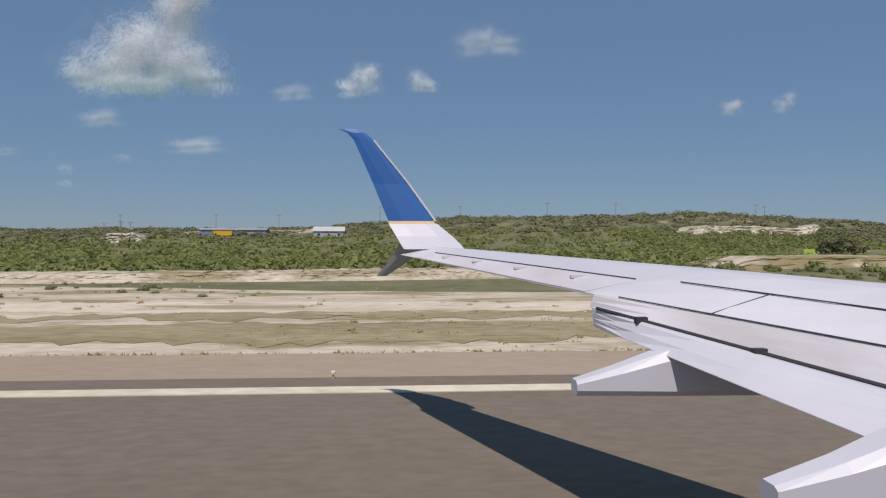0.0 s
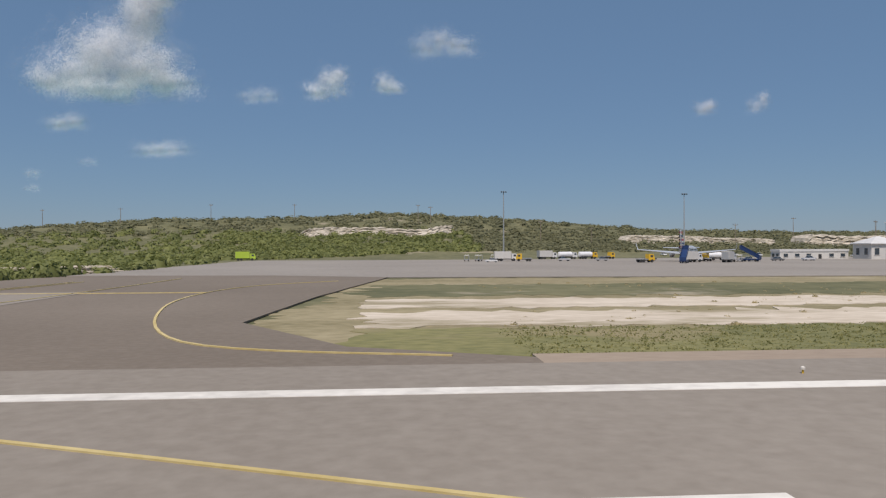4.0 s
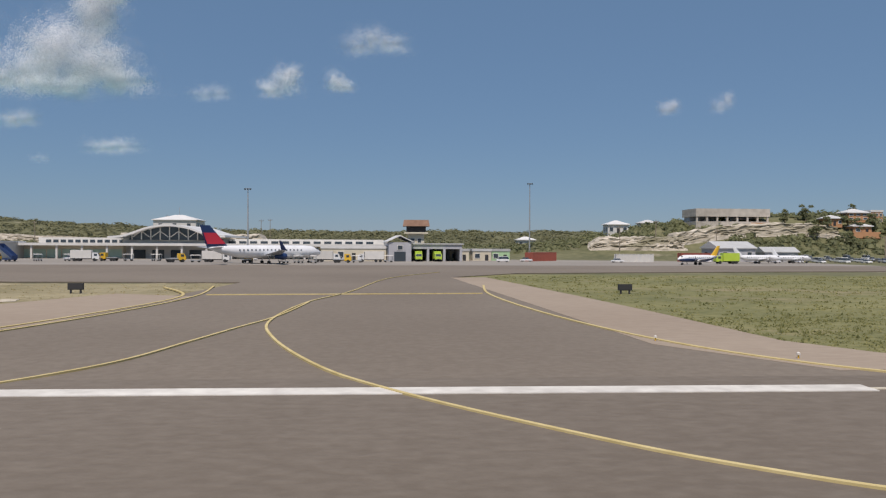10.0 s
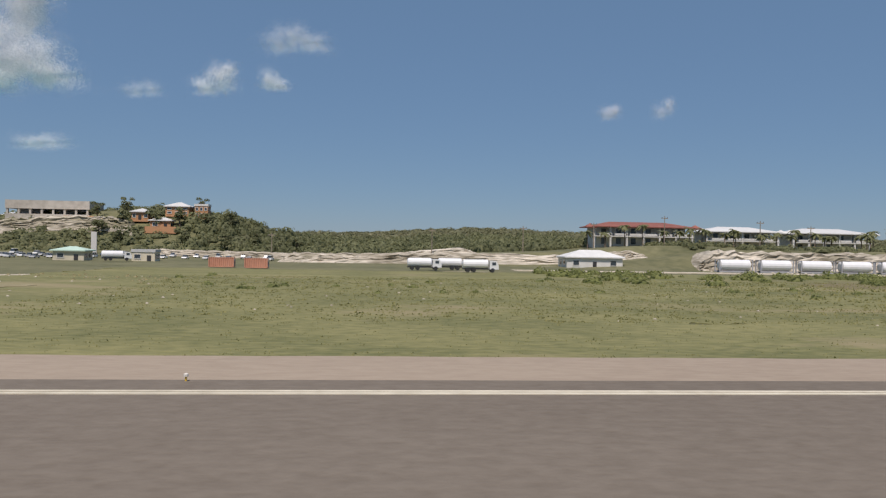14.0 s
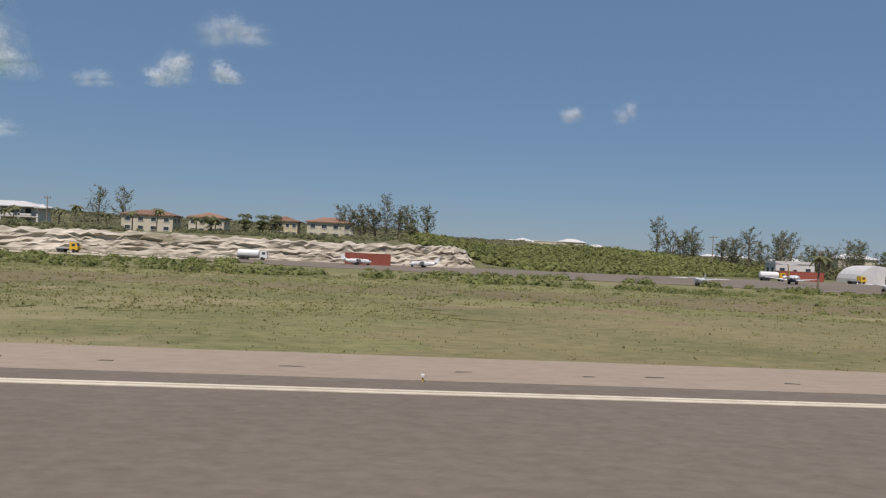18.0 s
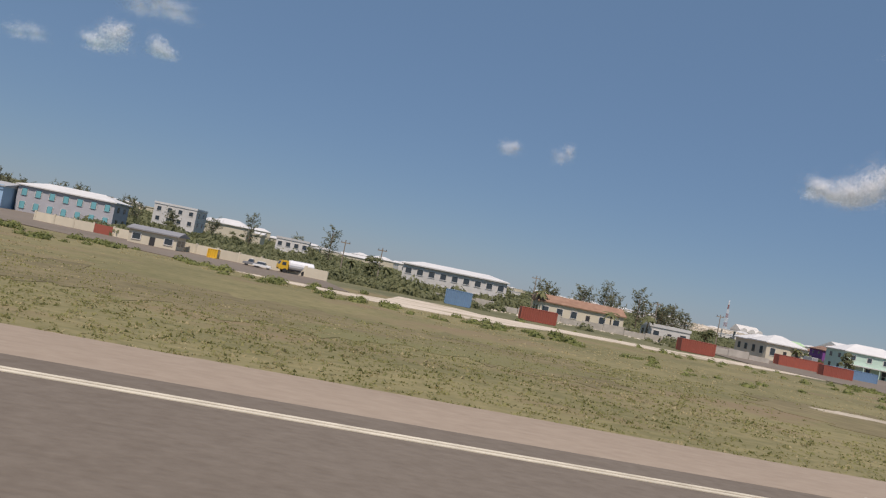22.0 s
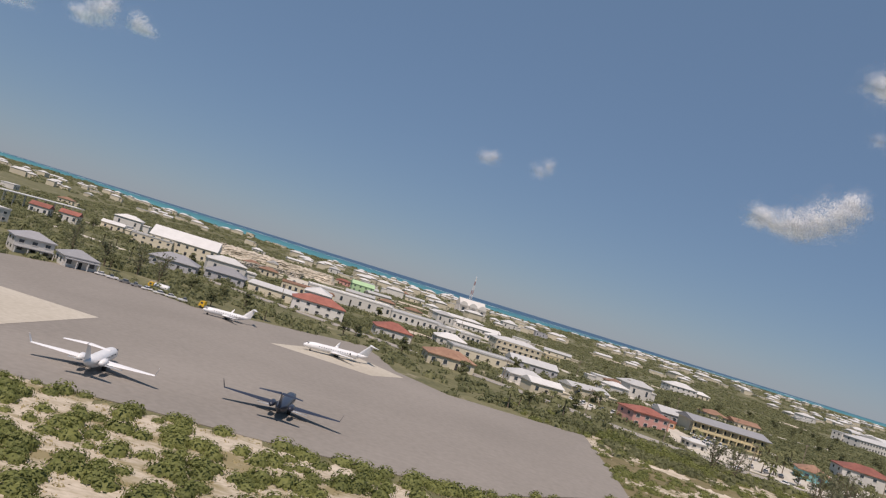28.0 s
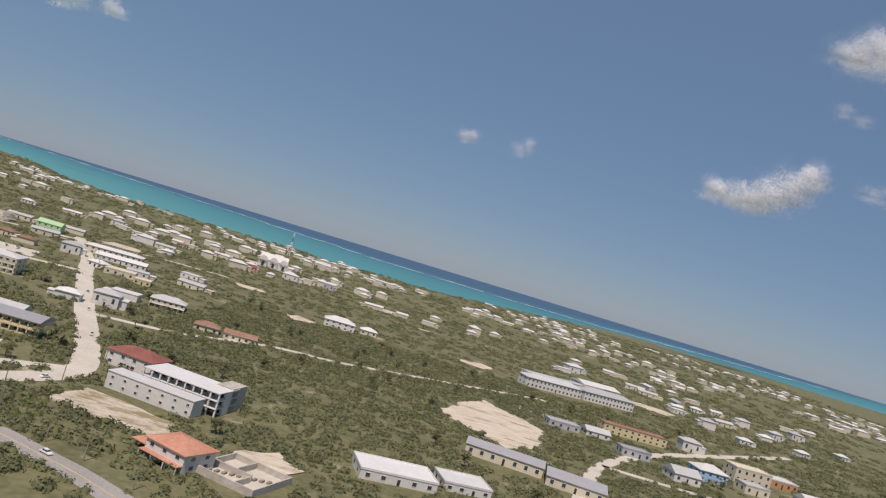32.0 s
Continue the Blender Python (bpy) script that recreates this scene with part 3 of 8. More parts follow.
band("dry_field", 900, 1046, 24, 52, MEADOW, 0.12, "dry greyish grass in the field", 3.5, 31)
band("brown_weeds", 860, 1046, 62, 76, BROWN_WEED, 0.08, "brownish dry weeds in the field", 4.0, 32)
band("brown_weeds", 720, 850, 84, 104, BROWN_WEED, 0.08, "brownish dry weeds in the field", 4.0, 33)
band("dry_field", 1050, 1170, 44, 58, BROWN_WEED, 0.07, "dry greyish grass in the field", 3.5, 34)
band("sand_streak", 1050, 1080, 62, 66, WHITE_SAND, 0.1, "white sand streak in the grass", 1.2, 44)
band("sand_streak", 1084, 1104, 56, 58.5, SAND, 0.1, "pale stones in the grass", 1.0, 45)
band("sand_streak", 1058, 1072, 48, 51, SAND, 0.08, "sandy streak in the grass", 2.0, 26)
band("brown_weeds", 1288, 1486, 24, 69, BROWN_WEED, 0.05, "brownish dry weeds in the field", 2.0, 27)
band("rust_field", 1305, 1350, 33, 44, RUST, 0.07, "reddish-brown dry weeds on bare earth", 3.0, 43)
band("grass_verge", 1288, 1486, 44, 69, GRASS, 0.08, "green grass verge beside the taxiway", 3.0, 28)
band("dry_field", 1490, 1620, 24, 92, SAND, 0.04, "sandy ground with dry weeds", 3.0, 29)

# ---- pavements ----
RX0, RX1 = -420, 1560
patch("runway", [(RX0, -24), (RX1, -24), (RX1, 22.4), (RX0, 22.4)], ASPHALT, 0.16, "long worn brown-grey asphalt runway", "runway")
patch("runway_patch", [(72, -24), (190, -24), (190, 25), (104, 25), (78, 22)], GREY_ASPHALT, 0.17, "lighter grey resurfaced stretch of runway", "runway")
for x0, x1 in ((RX0, 104), (171, 321), (364, 424), (470, 1036), (1058, 1271), (1297, 1476), (1499, RX1)):
    patch("runway_shoulder", [(x0, 22.4), (x1, 22.4), (x1, 27.3), (x0, 27.3)], SHOULDER, 0.15, "tan paved runway shoulder", "shoulder", 0.12, 2.0, seed=int(x1))
TX = "brown-grey asphalt taxiway"
patch("taxiway", [(98, 22.4)] + curve([(100, 25), (108, 28), (113, 35), (116, 50), (118, 80), (121, 110)]) + [(150, 108), (166, 98), (160, 60), (158, 40), (164, 30), (172, 26), (180, 22.4)], TAXI, 0.145, TX, "taxiway", 0.1)
patch("taxiway_patch", [(130, 47), (139, 47), (139.5, 68), (130.5, 68)], GREY_ASPHALT, 0.17, "lighter grey repaired taxiway slab", "taxiway")
patch("apron", [(121, 108), (150, 104), (166, 96), (240, 91), (296, 92), (300, 150), (300, 262), (180, 262), (127, 220)], APRON, 0.155, "wide light grey concrete aircraft apron", "apron", 0.2)
patch("taxiway", [(314, 22.4)] + curve([(322, 23), (328, 28), (331, 56), (332, 84)]) + [(359, 84)] + curve([(359, 62), (365, 30), (372, 23)]) + [(377, 22.4)], TAXI, 0.14, TX, "taxiway")
patch("taxiway", [(417, 22.4)] + curve([(424, 23), (431, 29), (435, 58), (436, 84)]) + [(459, 96)] + curve([(462, 62), (466, 30), (471, 23)]) + [(479, 22.4)], TAXI, 0.14, TX, "taxiway")
patch("taxiway", [(282, 86), (330, 82), (440, 80), (458, 92), (470, 108), (505, 116), (545, 122), (560, 140), (545, 152), (290, 140)], TAXI, 0.135, "dark asphalt parallel taxiway before the terminal", "taxiway", 0.15)
patch("apron", [(288, 138), (540, 150), (556, 152), (556, 232), (300, 245)], APRON, 0.13, "light concrete apron before the terminal", "apron")
TS = "tan paved taxiway shoulder"
patch("taxiway_shoulder", [(318, 27), (323, 45), (326.5, 58), (333, 57), (331.5, 35), (329, 27), (325, 23)], SHOULDER, 0.156, TS, "shoulder")
patch("taxiway_shoulder", [(357, 60), (361.4, 62), (364.8, 41), (366.4, 30), (367.5, 27), (372, 24), (366, 23.5), (360, 30)], SHOULDER, 0.156, TS, "shoulder")
patch("taxiway_shoulder", [(421, 27), (425, 46), (430, 61), (437, 58), (435, 38), (432, 28), (427, 23.5)], SHOULDER, 0.156, TS, "shoulder")
patch("taxiway_shoulder", [(459, 92), (463.4, 93), (466.8, 60), (468.2, 44), (469, 31), (471, 27.2), (477, 24), (467, 23.5), (463, 30)], SHOULDER, 0.156, TS, "shoulder")
patch("taxiway", [(1034, 22.4), (1037, 30), (1039, 69), (1030, 92), (960, 112), (880, 126), (858, 150), (905, 172), (935, 164), (960, 166), (985, 176), (1010, 192), (1060, 206), (1075, 196), (1096, 180), (1096.5, 142), (1148, 122.5), (1152, 100), (1136, 98), (1086, 122), (1058, 78), (1056, 32), (1062, 22.4)], TAXI, 0.145, "worn grey asphalt taxiway and small aircraft apron", "taxiway", 0.3)
patch("taxiway", [(1269, 22.4), (1272.5, 30), (1274, 83), (1224, 124), (1232, 214), (1300, 230), (1310, 150), (1299, 112), (1297, 66), (1295, 31), (1299, 22.4)], TAXI, 0.145, "worn grey asphalt taxiway and freight apron", "taxiway", 0.3)
patch("sand_track", [(1137, 98), (1142, 94), (1154, 89), (1160, 90), (1167, 91), (1173, 94), (1181, 102), (1192, 105), (1204, 105), (1219, 112), (1236, 117), (1236, 124), (1218, 122), (1206, 115), (1194, 114), (1181, 112), (1172, 110), (1168, 118), (1160, 118), (1157, 101), (1149, 97), (1141, 102)], WHITE_SAND, 0.12, "sandy vehicle track across the grass", "track", 0.6)
patch("town_apron", [(1326, 110), (1340, 70), (1476, 68), (1478, 80), (1500, 86), (1511, 91), (1544, 94), (1574, 98), (1604, 122), (1612, 180), (1577, 180), (1564, 194), (1555, 232), (1508, 202), (1476, 217), (1457, 190), (1402, 168), (1340, 160), (1322, 152)], TOWN_APRON, 0.125, "old grey asphalt apron for private jets", "apron", 0.4)
patch("pale_taxiway", [(1338, 95), (1466, 91), (1482.6, 93.4), (1474.5, 51.3), (1491.5, 50.5), (1492.6, 66), (1496.5, 86), (1499.6, 99), (1505, 145), (1473, 149), (1434, 154), (1334, 142)], PALE, 0.165, "pale new concrete taxiway and parking bay", "taxiway")
patch("taxiway", [(1462, 22.4), (1466, 30), (1469.6, 38.9), (1472.6, 50), (1475.6, 67.6), (1478, 80), (1482, 95), (1494, 95), (1492.4, 66), (1493, 45), (1498, 30), (1506, 22.4)], TAXI, 0.15, "grey asphalt taxiway joining the runway", "taxiway")
patch("pale_bay", [(1533, 178), (1558, 174), (1566, 186), (1549, 203)], PALE, 0.145, "pale concrete parking bay under a jet", "apron")

# ---- painted lines ----
def line(points, width, mat, label, z=0.185):
    return strip("painted_line", points, width, mat, z, label, "marking")


line([(RX0, 20.4), (72, 20.4)], 0.85, LINE_CREAM, "white runway edge line")
line([(72, 20.4), (466, 20.4)], 0.9, LINE_WHITE, "white runway edge line")
line([(466, 20.3), (604, 20.3)], 0.2, LINE_CREAM, "thin worn pale runway edge line")
line([(604, 20.3), (RX1, 20.3)], 0.2, LINE_CREAM, "thin double white runway edge line")
line([(604, 20.62), (RX1, 20.62)], 0.2, LINE_CREAM, "thin double white runway edge line")
YL = "yellow taxiway line"
line(curve([(98, 21.7), (111, 22.2), (118, 25.4), (123.5, 33), (126, 43), (130, 76), (131, 88)]), 0.15, LINE_YELLOW, YL, 0.2)
line(curve([(99, 22.3), (111, 22.9), (117, 26), (122.5, 33.5), (125, 43), (129, 76), (130, 88)]), 0.15, LINE_YELLOW, YL, 0.2)
line(curve([(180, 6), (155, 17), (143, 21), (137.5, 30), (136.5, 38), (137.5, 50), (139, 70), (140, 95)]), 0.15, LINE_YELLOW, YL, 0.21)
line(curve([(168, 27), (157, 32), (151, 50), (150, 66), (153, 78), (160, 86)]), 0.15, LINE_YELLOW, YL, 0.2)
line(curve([(131, 24), (135, 29), (137, 37)]), 0.15, LINE_YELLOW, YL, 0.2)
line([(118, 66), (150, 66)], 0.3, LINE_YELLOW, "yellow hold line", 0.21)
for cx in (345.0, 448.5):
    w = 11.5
    line(curve([(cx - 24, 21.6), (cx - 20, 22.1), (cx - 16, 27), (cx - 12.6, 42), (cx - w, 58), (cx - w - 2, 72)]), 0.2, LINE_YELLOW, YL, 0.2)
    line(curve([(cx - 24, 22.4), (cx - 21, 22.9), (cx - 17, 27.6), (cx - 13.6, 42), (cx - w - 1, 58), (cx - w - 6, 70)]), 0.22, LINE_YELLOW, YL, 0.2)
    line(curve([(cx + 27, 21.6), (cx + 21, 22.1), (cx + 16, 29), (cx + 13, 42), (cx + w, 60), (cx + w + 1, 74)]), 0.2, LINE_YELLOW, YL, 0.2)
    line(curve([(cx + 30, 2), (cx + 15, 10.2), (cx + 10.5, 13.1), (cx + 7.4, 16.2), (cx + 4, 20.4), (cx + 1.5, 24.6), (cx - 1.2, 32), (cx - 2.6, 39.5), (cx - 2.2, 52), (cx, 64), (cx + 3, 90), (cx + 10, 110)]), 0.13, LINE_YELLOW, YL, 0.21)
    line(curve([(cx - 9, 19), (cx - 5.6, 25), (cx - 4.4, 31), (cx - 3.6, 36), (cx - 2.6, 42), (cx - 2.1, 52)]), 0.14, LINE_YELLOW, YL, 0.205)
    line([(cx - 11, 59.5), (cx + 11, 61.5)], 0.3, LINE_YELLOW, "yellow hold line", 0.21)
line([(292, 88), (330, 84)], 0.35, LINE_YELLOW, YL)
line([(1026, 2), (1034, 9.5), (1040, 16.3), (1042.2, 19.6), (1045, 27.5), (1047.9, 36.2)], 0.17, LINE_YELLOW, YL, 0.21)
line([(1048.2, 36.2), (1050.2, 29.5), (1052.5, 24), (1055, 19.8), (1058, 16.8), (1068, 8), (1078, 2)], 0.17, LINE_YELLOW, YL, 0.21)
line([(1048.1, 30.4), (1048.0, 36.2), (1048.2, 60), (1048.5, 118)], 0.2, LINE_YELLOW, YL, 0.215)
line([(1040, 58.9), (1057.5, 60.2)], 0.22, LINE_WHITE, "faded white taxiway line", 0.21)
patch("sand_patch", [(1019, 34), (1026, 33), (1032, 35), (1036, 38), (1038.2, 46), (1039, 62), (1036, 66), (1033, 56), (1027, 46), (1021, 41)], WHITE_SAND, 0.13, "bare white sand at the taxiway corner", "ground", 1.4)
line(curve([(1294, 8), (1288.3, 24), (1287.8, 34), (1287.1, 45), (1285.7, 66), (1284.6, 97)]), 0.15, LINE_YELLOW, YL, 0.21)
line([(1274, 64), (1296.5, 65.5)], 0.7, LINE_YELLOW, "yellow hold line", 0.21)
for x0, y0, x1, y1, w, m in ((1274.2, 78, 1278.8, 79.2, 1.3, PALE), (1281, 144, 1289.5, 146.5, 3.0, PALE), (1272.5, 93.3, 1295.4, 88.2, 1.8, GREY_ASPHALT), (1292, 148, 1305, 151, 3.0, PALE), (1289, 58, 1292.5, 58, 0.7, PALE)):
    line([(x0, y0), (x1, y1)], w, m, "pale worn concrete strip", 0.18)
line([(1480, 49), (1491, 84)], 0.35, LINE_WHITE, "faint white taxiway line", 0.21)
line(curve([(1460, 23.5), (1466.6, 30), (1470.1, 38.9), (1473.0, 50), (1475.9, 67)]), 0.3, LINE_YELLOW, YL, 0.21)
for k, y in enumerate((49.2, 49.8)):
    line([(1472.6, y), (1491.5, y + 0.4)], 0.22, LINE_WHITE, "white taxiway hold line", 0.21)
for k in range(9):
    for y in (48.0, 48.5):
        line([(1474 + 1.9 * k, y), (1475.1 + 1.9 * k, y)], 0.2, LINE_WHITE, "dashed white taxiway hold line", 0.21)
tr = random.Random(8)
for k in range(34):
    x, y = 872 + 4.4 * k + tr.uniform(-1.4, 1.4), 24.1 + tr.uniform(-0.35, 0.35)
    patch("tar_spot", [(x, y), (x + tr.uniform(0.2, 0.9), y + tr.uniform(-0.05, 0.05)), (x + tr.uniform(0.3, 0.8), y + 0.12), (x + 0.1, y + tr.uniform(0.06, 0.16))], TAR, 0.165, "small dark tar spot on the shoulder", "marking")
for x0 in (-30, 148, 250, 1062, 1178):
    for k in range(8):
        line([(x0, 11.3 - k * 0.72), (x0 + 24, 11.3 - k * 0.72)], 0.3, LINE_WHITE, "white runway touchdown bar", 0.2)

# ---- kits for repeated things ----
SPOTS = [(390, 215, 60)]


def windows(parent, face, xs, zs, w, h, y, glass=GLASS, frame_mat=WHITE, bare=False):
    """Framed windows on a wall; face is front, back, left or right; y is the wall's place."""
    fr = Shape()
    e = 0.12
    for a, b, c, d in ((-w / 2 - e, w / 2 + e, h, h + e), (-w / 2 - e, w / 2 + e, -e, 0), (-w / 2 - e, -w / 2, 0, h), (w / 2, w / 2 + e, 0, h)):
        fr.box(a, b, -0.1, 0.02, c, d)
    pn = Shape().box(-w / 2, w / 2, -0.05, 0.02, 0, h)
    first = None
    turn = {"front": 0, "right": 90, "back": 180, "left": -90}[face]
    for z in zs:
        for x in xs:
            if first is None:
                f = part("window", pn if bare else fr, glass if bare else frame_mat, parent)
                p = None if bare else part("pane", pn, glass, f)
                first = (f, p)
            else:
                f = first[0].copy()
                scene.collection.objects.link(f)
                if not bare:
                    p = first[1].copy()
                    scene.collection.objects.link(p)
                    p.parent = f
            f.matrix_basis = {"front": spot(x, y, z, 0), "back": spot(x, y, z, 180), "left": spot(y, x, z, -90), "right": spot(y, x, z, 90)}[face]


def house(name, x, y, z, rz, w, d, tall, wall, roof, roof_mat, label, category="house", group="", rise=None, cols=3, floors=1, sides=True, porch=False):
    """A building: walls, roof, windows on three faces, a door; its front faces local -y."""
    far = y > 330
    h = tall * (0.82 if x > 1330 else 1.0)
    t = thing(name, x, y, z, rz, label, category, group)
    SPOTS.append((x, y, max(w, d) * 0.55 + 0.5))
    part("wall", Shape().box(-w / 2, w / 2, -d / 2, d / 2, -0.6, h), wall, t)
    s = Shape()
    rise = rise if rise is not None else min(w, d) * 0.22
    if roof == "hip":
        s.hip(-w / 2, w / 2, -d / 2, d / 2, h, rise)
    elif roof == "gable":
        s.gable(-w / 2, w / 2, -d / 2, d / 2, h, rise)
    else:
        s.box(-w / 2 - 0.15, w / 2 + 0.15, -d / 2 - 0.15, d / 2 + 0.15, h, h + 0.25)
        for a, b, c, e in ((-w / 2 - 0.15, w / 2 + 0.15, -d / 2 - 0.15, -d / 2 + 0.1), (-w / 2 - 0.15, w / 2 + 0.15, d / 2 - 0.1, d / 2 + 0.15),
                           (-w / 2 - 0.15, -w / 2 + 0.1, -d / 2 + 0.1, d / 2 - 0.1), (w / 2 - 0.1, w / 2 + 0.15, -d / 2 + 0.1, d / 2 - 0.1)):
            s.box(a, b, c, e, h + 0.25, h + 0.65)
    part("roof", s, roof_mat, t)
    fh = h / floors
    ww, wh = min(1.3, w / (cols * 2.0)), fh * 0.42
    xs = [w * ((i + 0.5) / cols - 0.5) for i in range(cols)]
    zs = [k * fh + fh * 0.32 for k in range(floors)]
    windows(t, "front", [q for i, q in enumerate(xs) if i != cols // 2 or floors > 1], zs, ww, wh, -d / 2, bare=far)
    if sides:
        ys = [-d * 0.22, d * 0.22]
        windows(t, "right", ys, zs, ww, wh, w / 2, bare=True)
        windows(t, "left", ys, zs, ww, wh, -w / 2, bare=True)
    part("door", Shape().box(xs[cols // 2] - 0.45, xs[cols // 2] + 0.45, -d / 2 - 0.06, -d / 2 + 0.02, 0, fh * 0.66), DARK, t, "dark entrance door")
    if porch:
        s = Shape().box(-w / 2, w / 2, -d / 2 - 2.0, -d / 2 - 0.02, fh * 0.82, fh * 0.9)
        part("porch_roof", s, roof_mat, t)
        for i in range(cols + 1):
            q = -w / 2 + 0.15 + (w - 0.3) * i / cols
            part("post", Shape().box(q - 0.12, q + 0.12, -d / 2 - 1.9, -d / 2 - 1.66, -0.6, fh * 0.82), wall, t)
    return t


def wheel_pair(parent, xs, ys, r, w, hubs=False):
    tyre = Shape().tube([(0, -w / 2, 0), (0, w / 2, 0)], r, 10)
    hub = Shape().tube([(0, -w / 2 - 0.01, 0), (0, w / 2 + 0.01, 0)], r * 0.5, 8)
    for x in xs:
        for y in ys:
            o = part("wheel", tyre, RUBBER, parent)
            o.matrix_basis = spot(x, y, r)
            if hubs:
                part("hub", hub, STEEL, o)


def car(label, body_mat, kind="saloon", s=0.7):
    """A car built once at the origin, then copied."""
    t = thing("car", 0, -900, 0, 0, label, "car", "parked cars")
    L, W = 4.4 * s, 1.75 * s
    prof = {"saloon": [(0, 0.35), (0.05, 0.75), (0.3, 0.85), (0.7, 0.85), (0.97, 0.72), (1.0, 0.35)], "pickup": [(0, 0.4), (0.01, 0.95), (0.4, 0.95), (0.72, 0.95), (0.98, 0.85), (1.0, 0.4)],
            "van": [(0, 0.35), (0.02, 1.0), (0.3, 1.0), (0.8, 1.0), (0.98, 0.85), (1.0, 0.35)]}[kind]
    ring = lambda y, k: [(L * (p - 0.5), y, s * (q if q < 0.5 else 0.5 + (q - 0.5) * k)) for p, q in prof]
    part("body", Shape().rings([ring(-W / 2, 0.85), ring(-W / 2 + 0.12 * s, 1), ring(W / 2 - 0.12 * s, 1), ring(W / 2, 0.85)]), body_mat, t)
    a, b, top = {"saloon": (0.2, 0.72, 1.42), "pickup": (0.42, 0.76, 1.65), "van": (0.03, 0.86, 1.9)}[kind]
    base = 0.84 * s
    x0, x1, y1 = L * (a - 0.5), L * (b - 0.5), W / 2 - 0.1 * s
    g = 0.18 * s
    part("cabin_glass", Shape().add([(x0, -y1, base), (x1, -y1, base), (x1, y1, base), (x0, y1, base), (x0 + g * 1.4, -y1 + g, top * s), (x1 - g * 2, -y1 + g, top * s), (x1 - g * 2, y1 - g, top * s), (x0 + g * 1.4, y1 - g, top * s)],
                                    [(0, 1, 5, 4), (1, 2, 6, 5), (2, 3, 7, 6), (3, 0, 4, 7), (4, 5, 6, 7)]), GLASS, t)
    part("car_roof", Shape().box(x0 + g * 1.2, x1 - g * 1.8, -y1 + g * 0.8, y1 - g * 0.8, top * s, (top + 0.05) * s, 0.03), body_mat, t)
    wheel_pair(t, (-L * 0.32, L * 0.32), (-W / 2 + 0.08, W / 2 - 0.08), 0.31 * s, 0.2 * s)
    return t


CARS = [car("dusty grey saloon car parked on gravel", CAR_PAINT), car("white saloon car parked on gravel", CAR_WHITE), car("dark pickup truck parked on gravel", CAR_PAINT, "pickup"), car("white minivan parked on pale gravel", CAR_WHITE, "van")]
RND = random.Random(5)


def park(n, x0, y0, x1, y1, z=None, rz=90, only=None):
    """Cars side by side from one end to the other."""
    for i in range(n):
        t = (i + 0.5) / n
        x, y = x0 + (x1 - x0) * t, y0 + (y1 - y0) * t
        c = RND.choice(only or CARS)
        moved(c, x + RND.uniform(-0.3, 0.3), y + RND.uniform(-0.3, 0.3), float(height(x, y)) + 0.02 if z is None else z, rz + RND.uniform(-4, 4) + RND.choice((0, 180)))


def truck(label, cab_mat, load, load_mat, category="truck", L=6.0):
    """A lorry with a cab and a box, a tank or a flat bed."""
    t = thing("truck", 0, -900, 0, 0, label, category)
    part("chassis", Shape().box(-L / 2, L / 2, -0.5, 0.5, 0.45, 0.65), DARK, t)
    c = L / 2
    cab = Shape().rings([[(c - 1.5, y, 0.5), (c, y, 0.5), (c, y, 1.15), (c - 0.35, y, 1.9), (c - 1.5, y, 1.95)] for y in (-0.8, 0.8)])
    part("cab", cab, cab_mat, t)
    part("windscreen", Shape().add([(c - 0.03, -0.68, 1.22), (c - 0.03, 0.68, 1.22), (c - 0.31, 0.68, 1.82), (c - 0.31, -0.68, 1.82)], [(0, 1, 2, 3)]).box(c - 1.1, c - 0.45, -0.82, 0.82, 1.2, 1.7), GLASS, t)
    if load == "box":
        b = part("cargo_box", Shape().box(-L / 2, c - 1.65, -0.85, 0.85, 0.66, 2.5), load_mat, t)
        part("rear_door", Shape().box(-L / 2 - 0.04, -L / 2, -0.75, 0.75, 0.75, 2.4), STEEL, b)
    elif load == "tank":
        part("tank", Shape().tube([(-L / 2, 0, 1.35), (-L / 2 + 0.15, 0, 1.35), (c - 1.8, 0, 1.35), (c - 1.65, 0, 1.35)], [0.5, 0.78, 0.78, 0.5], 14), load_mat, t, smooth=False)
        part("catwalk", Shape().box(-L / 2 + 0.4, c - 2.1, -0.2, 0.2, 2.12, 2.2), STEEL, t)
    else:
        part("flat_bed", Shape().box(-L / 2, c - 1.65, -0.85, 0.85, 0.66, 0.85), load_mat, t)
    wheel_pair(t, (-L * 0.36, -L * 0.2, L * 0.33), (-0.72, 0.72), 0.36, 0.28)
    return t


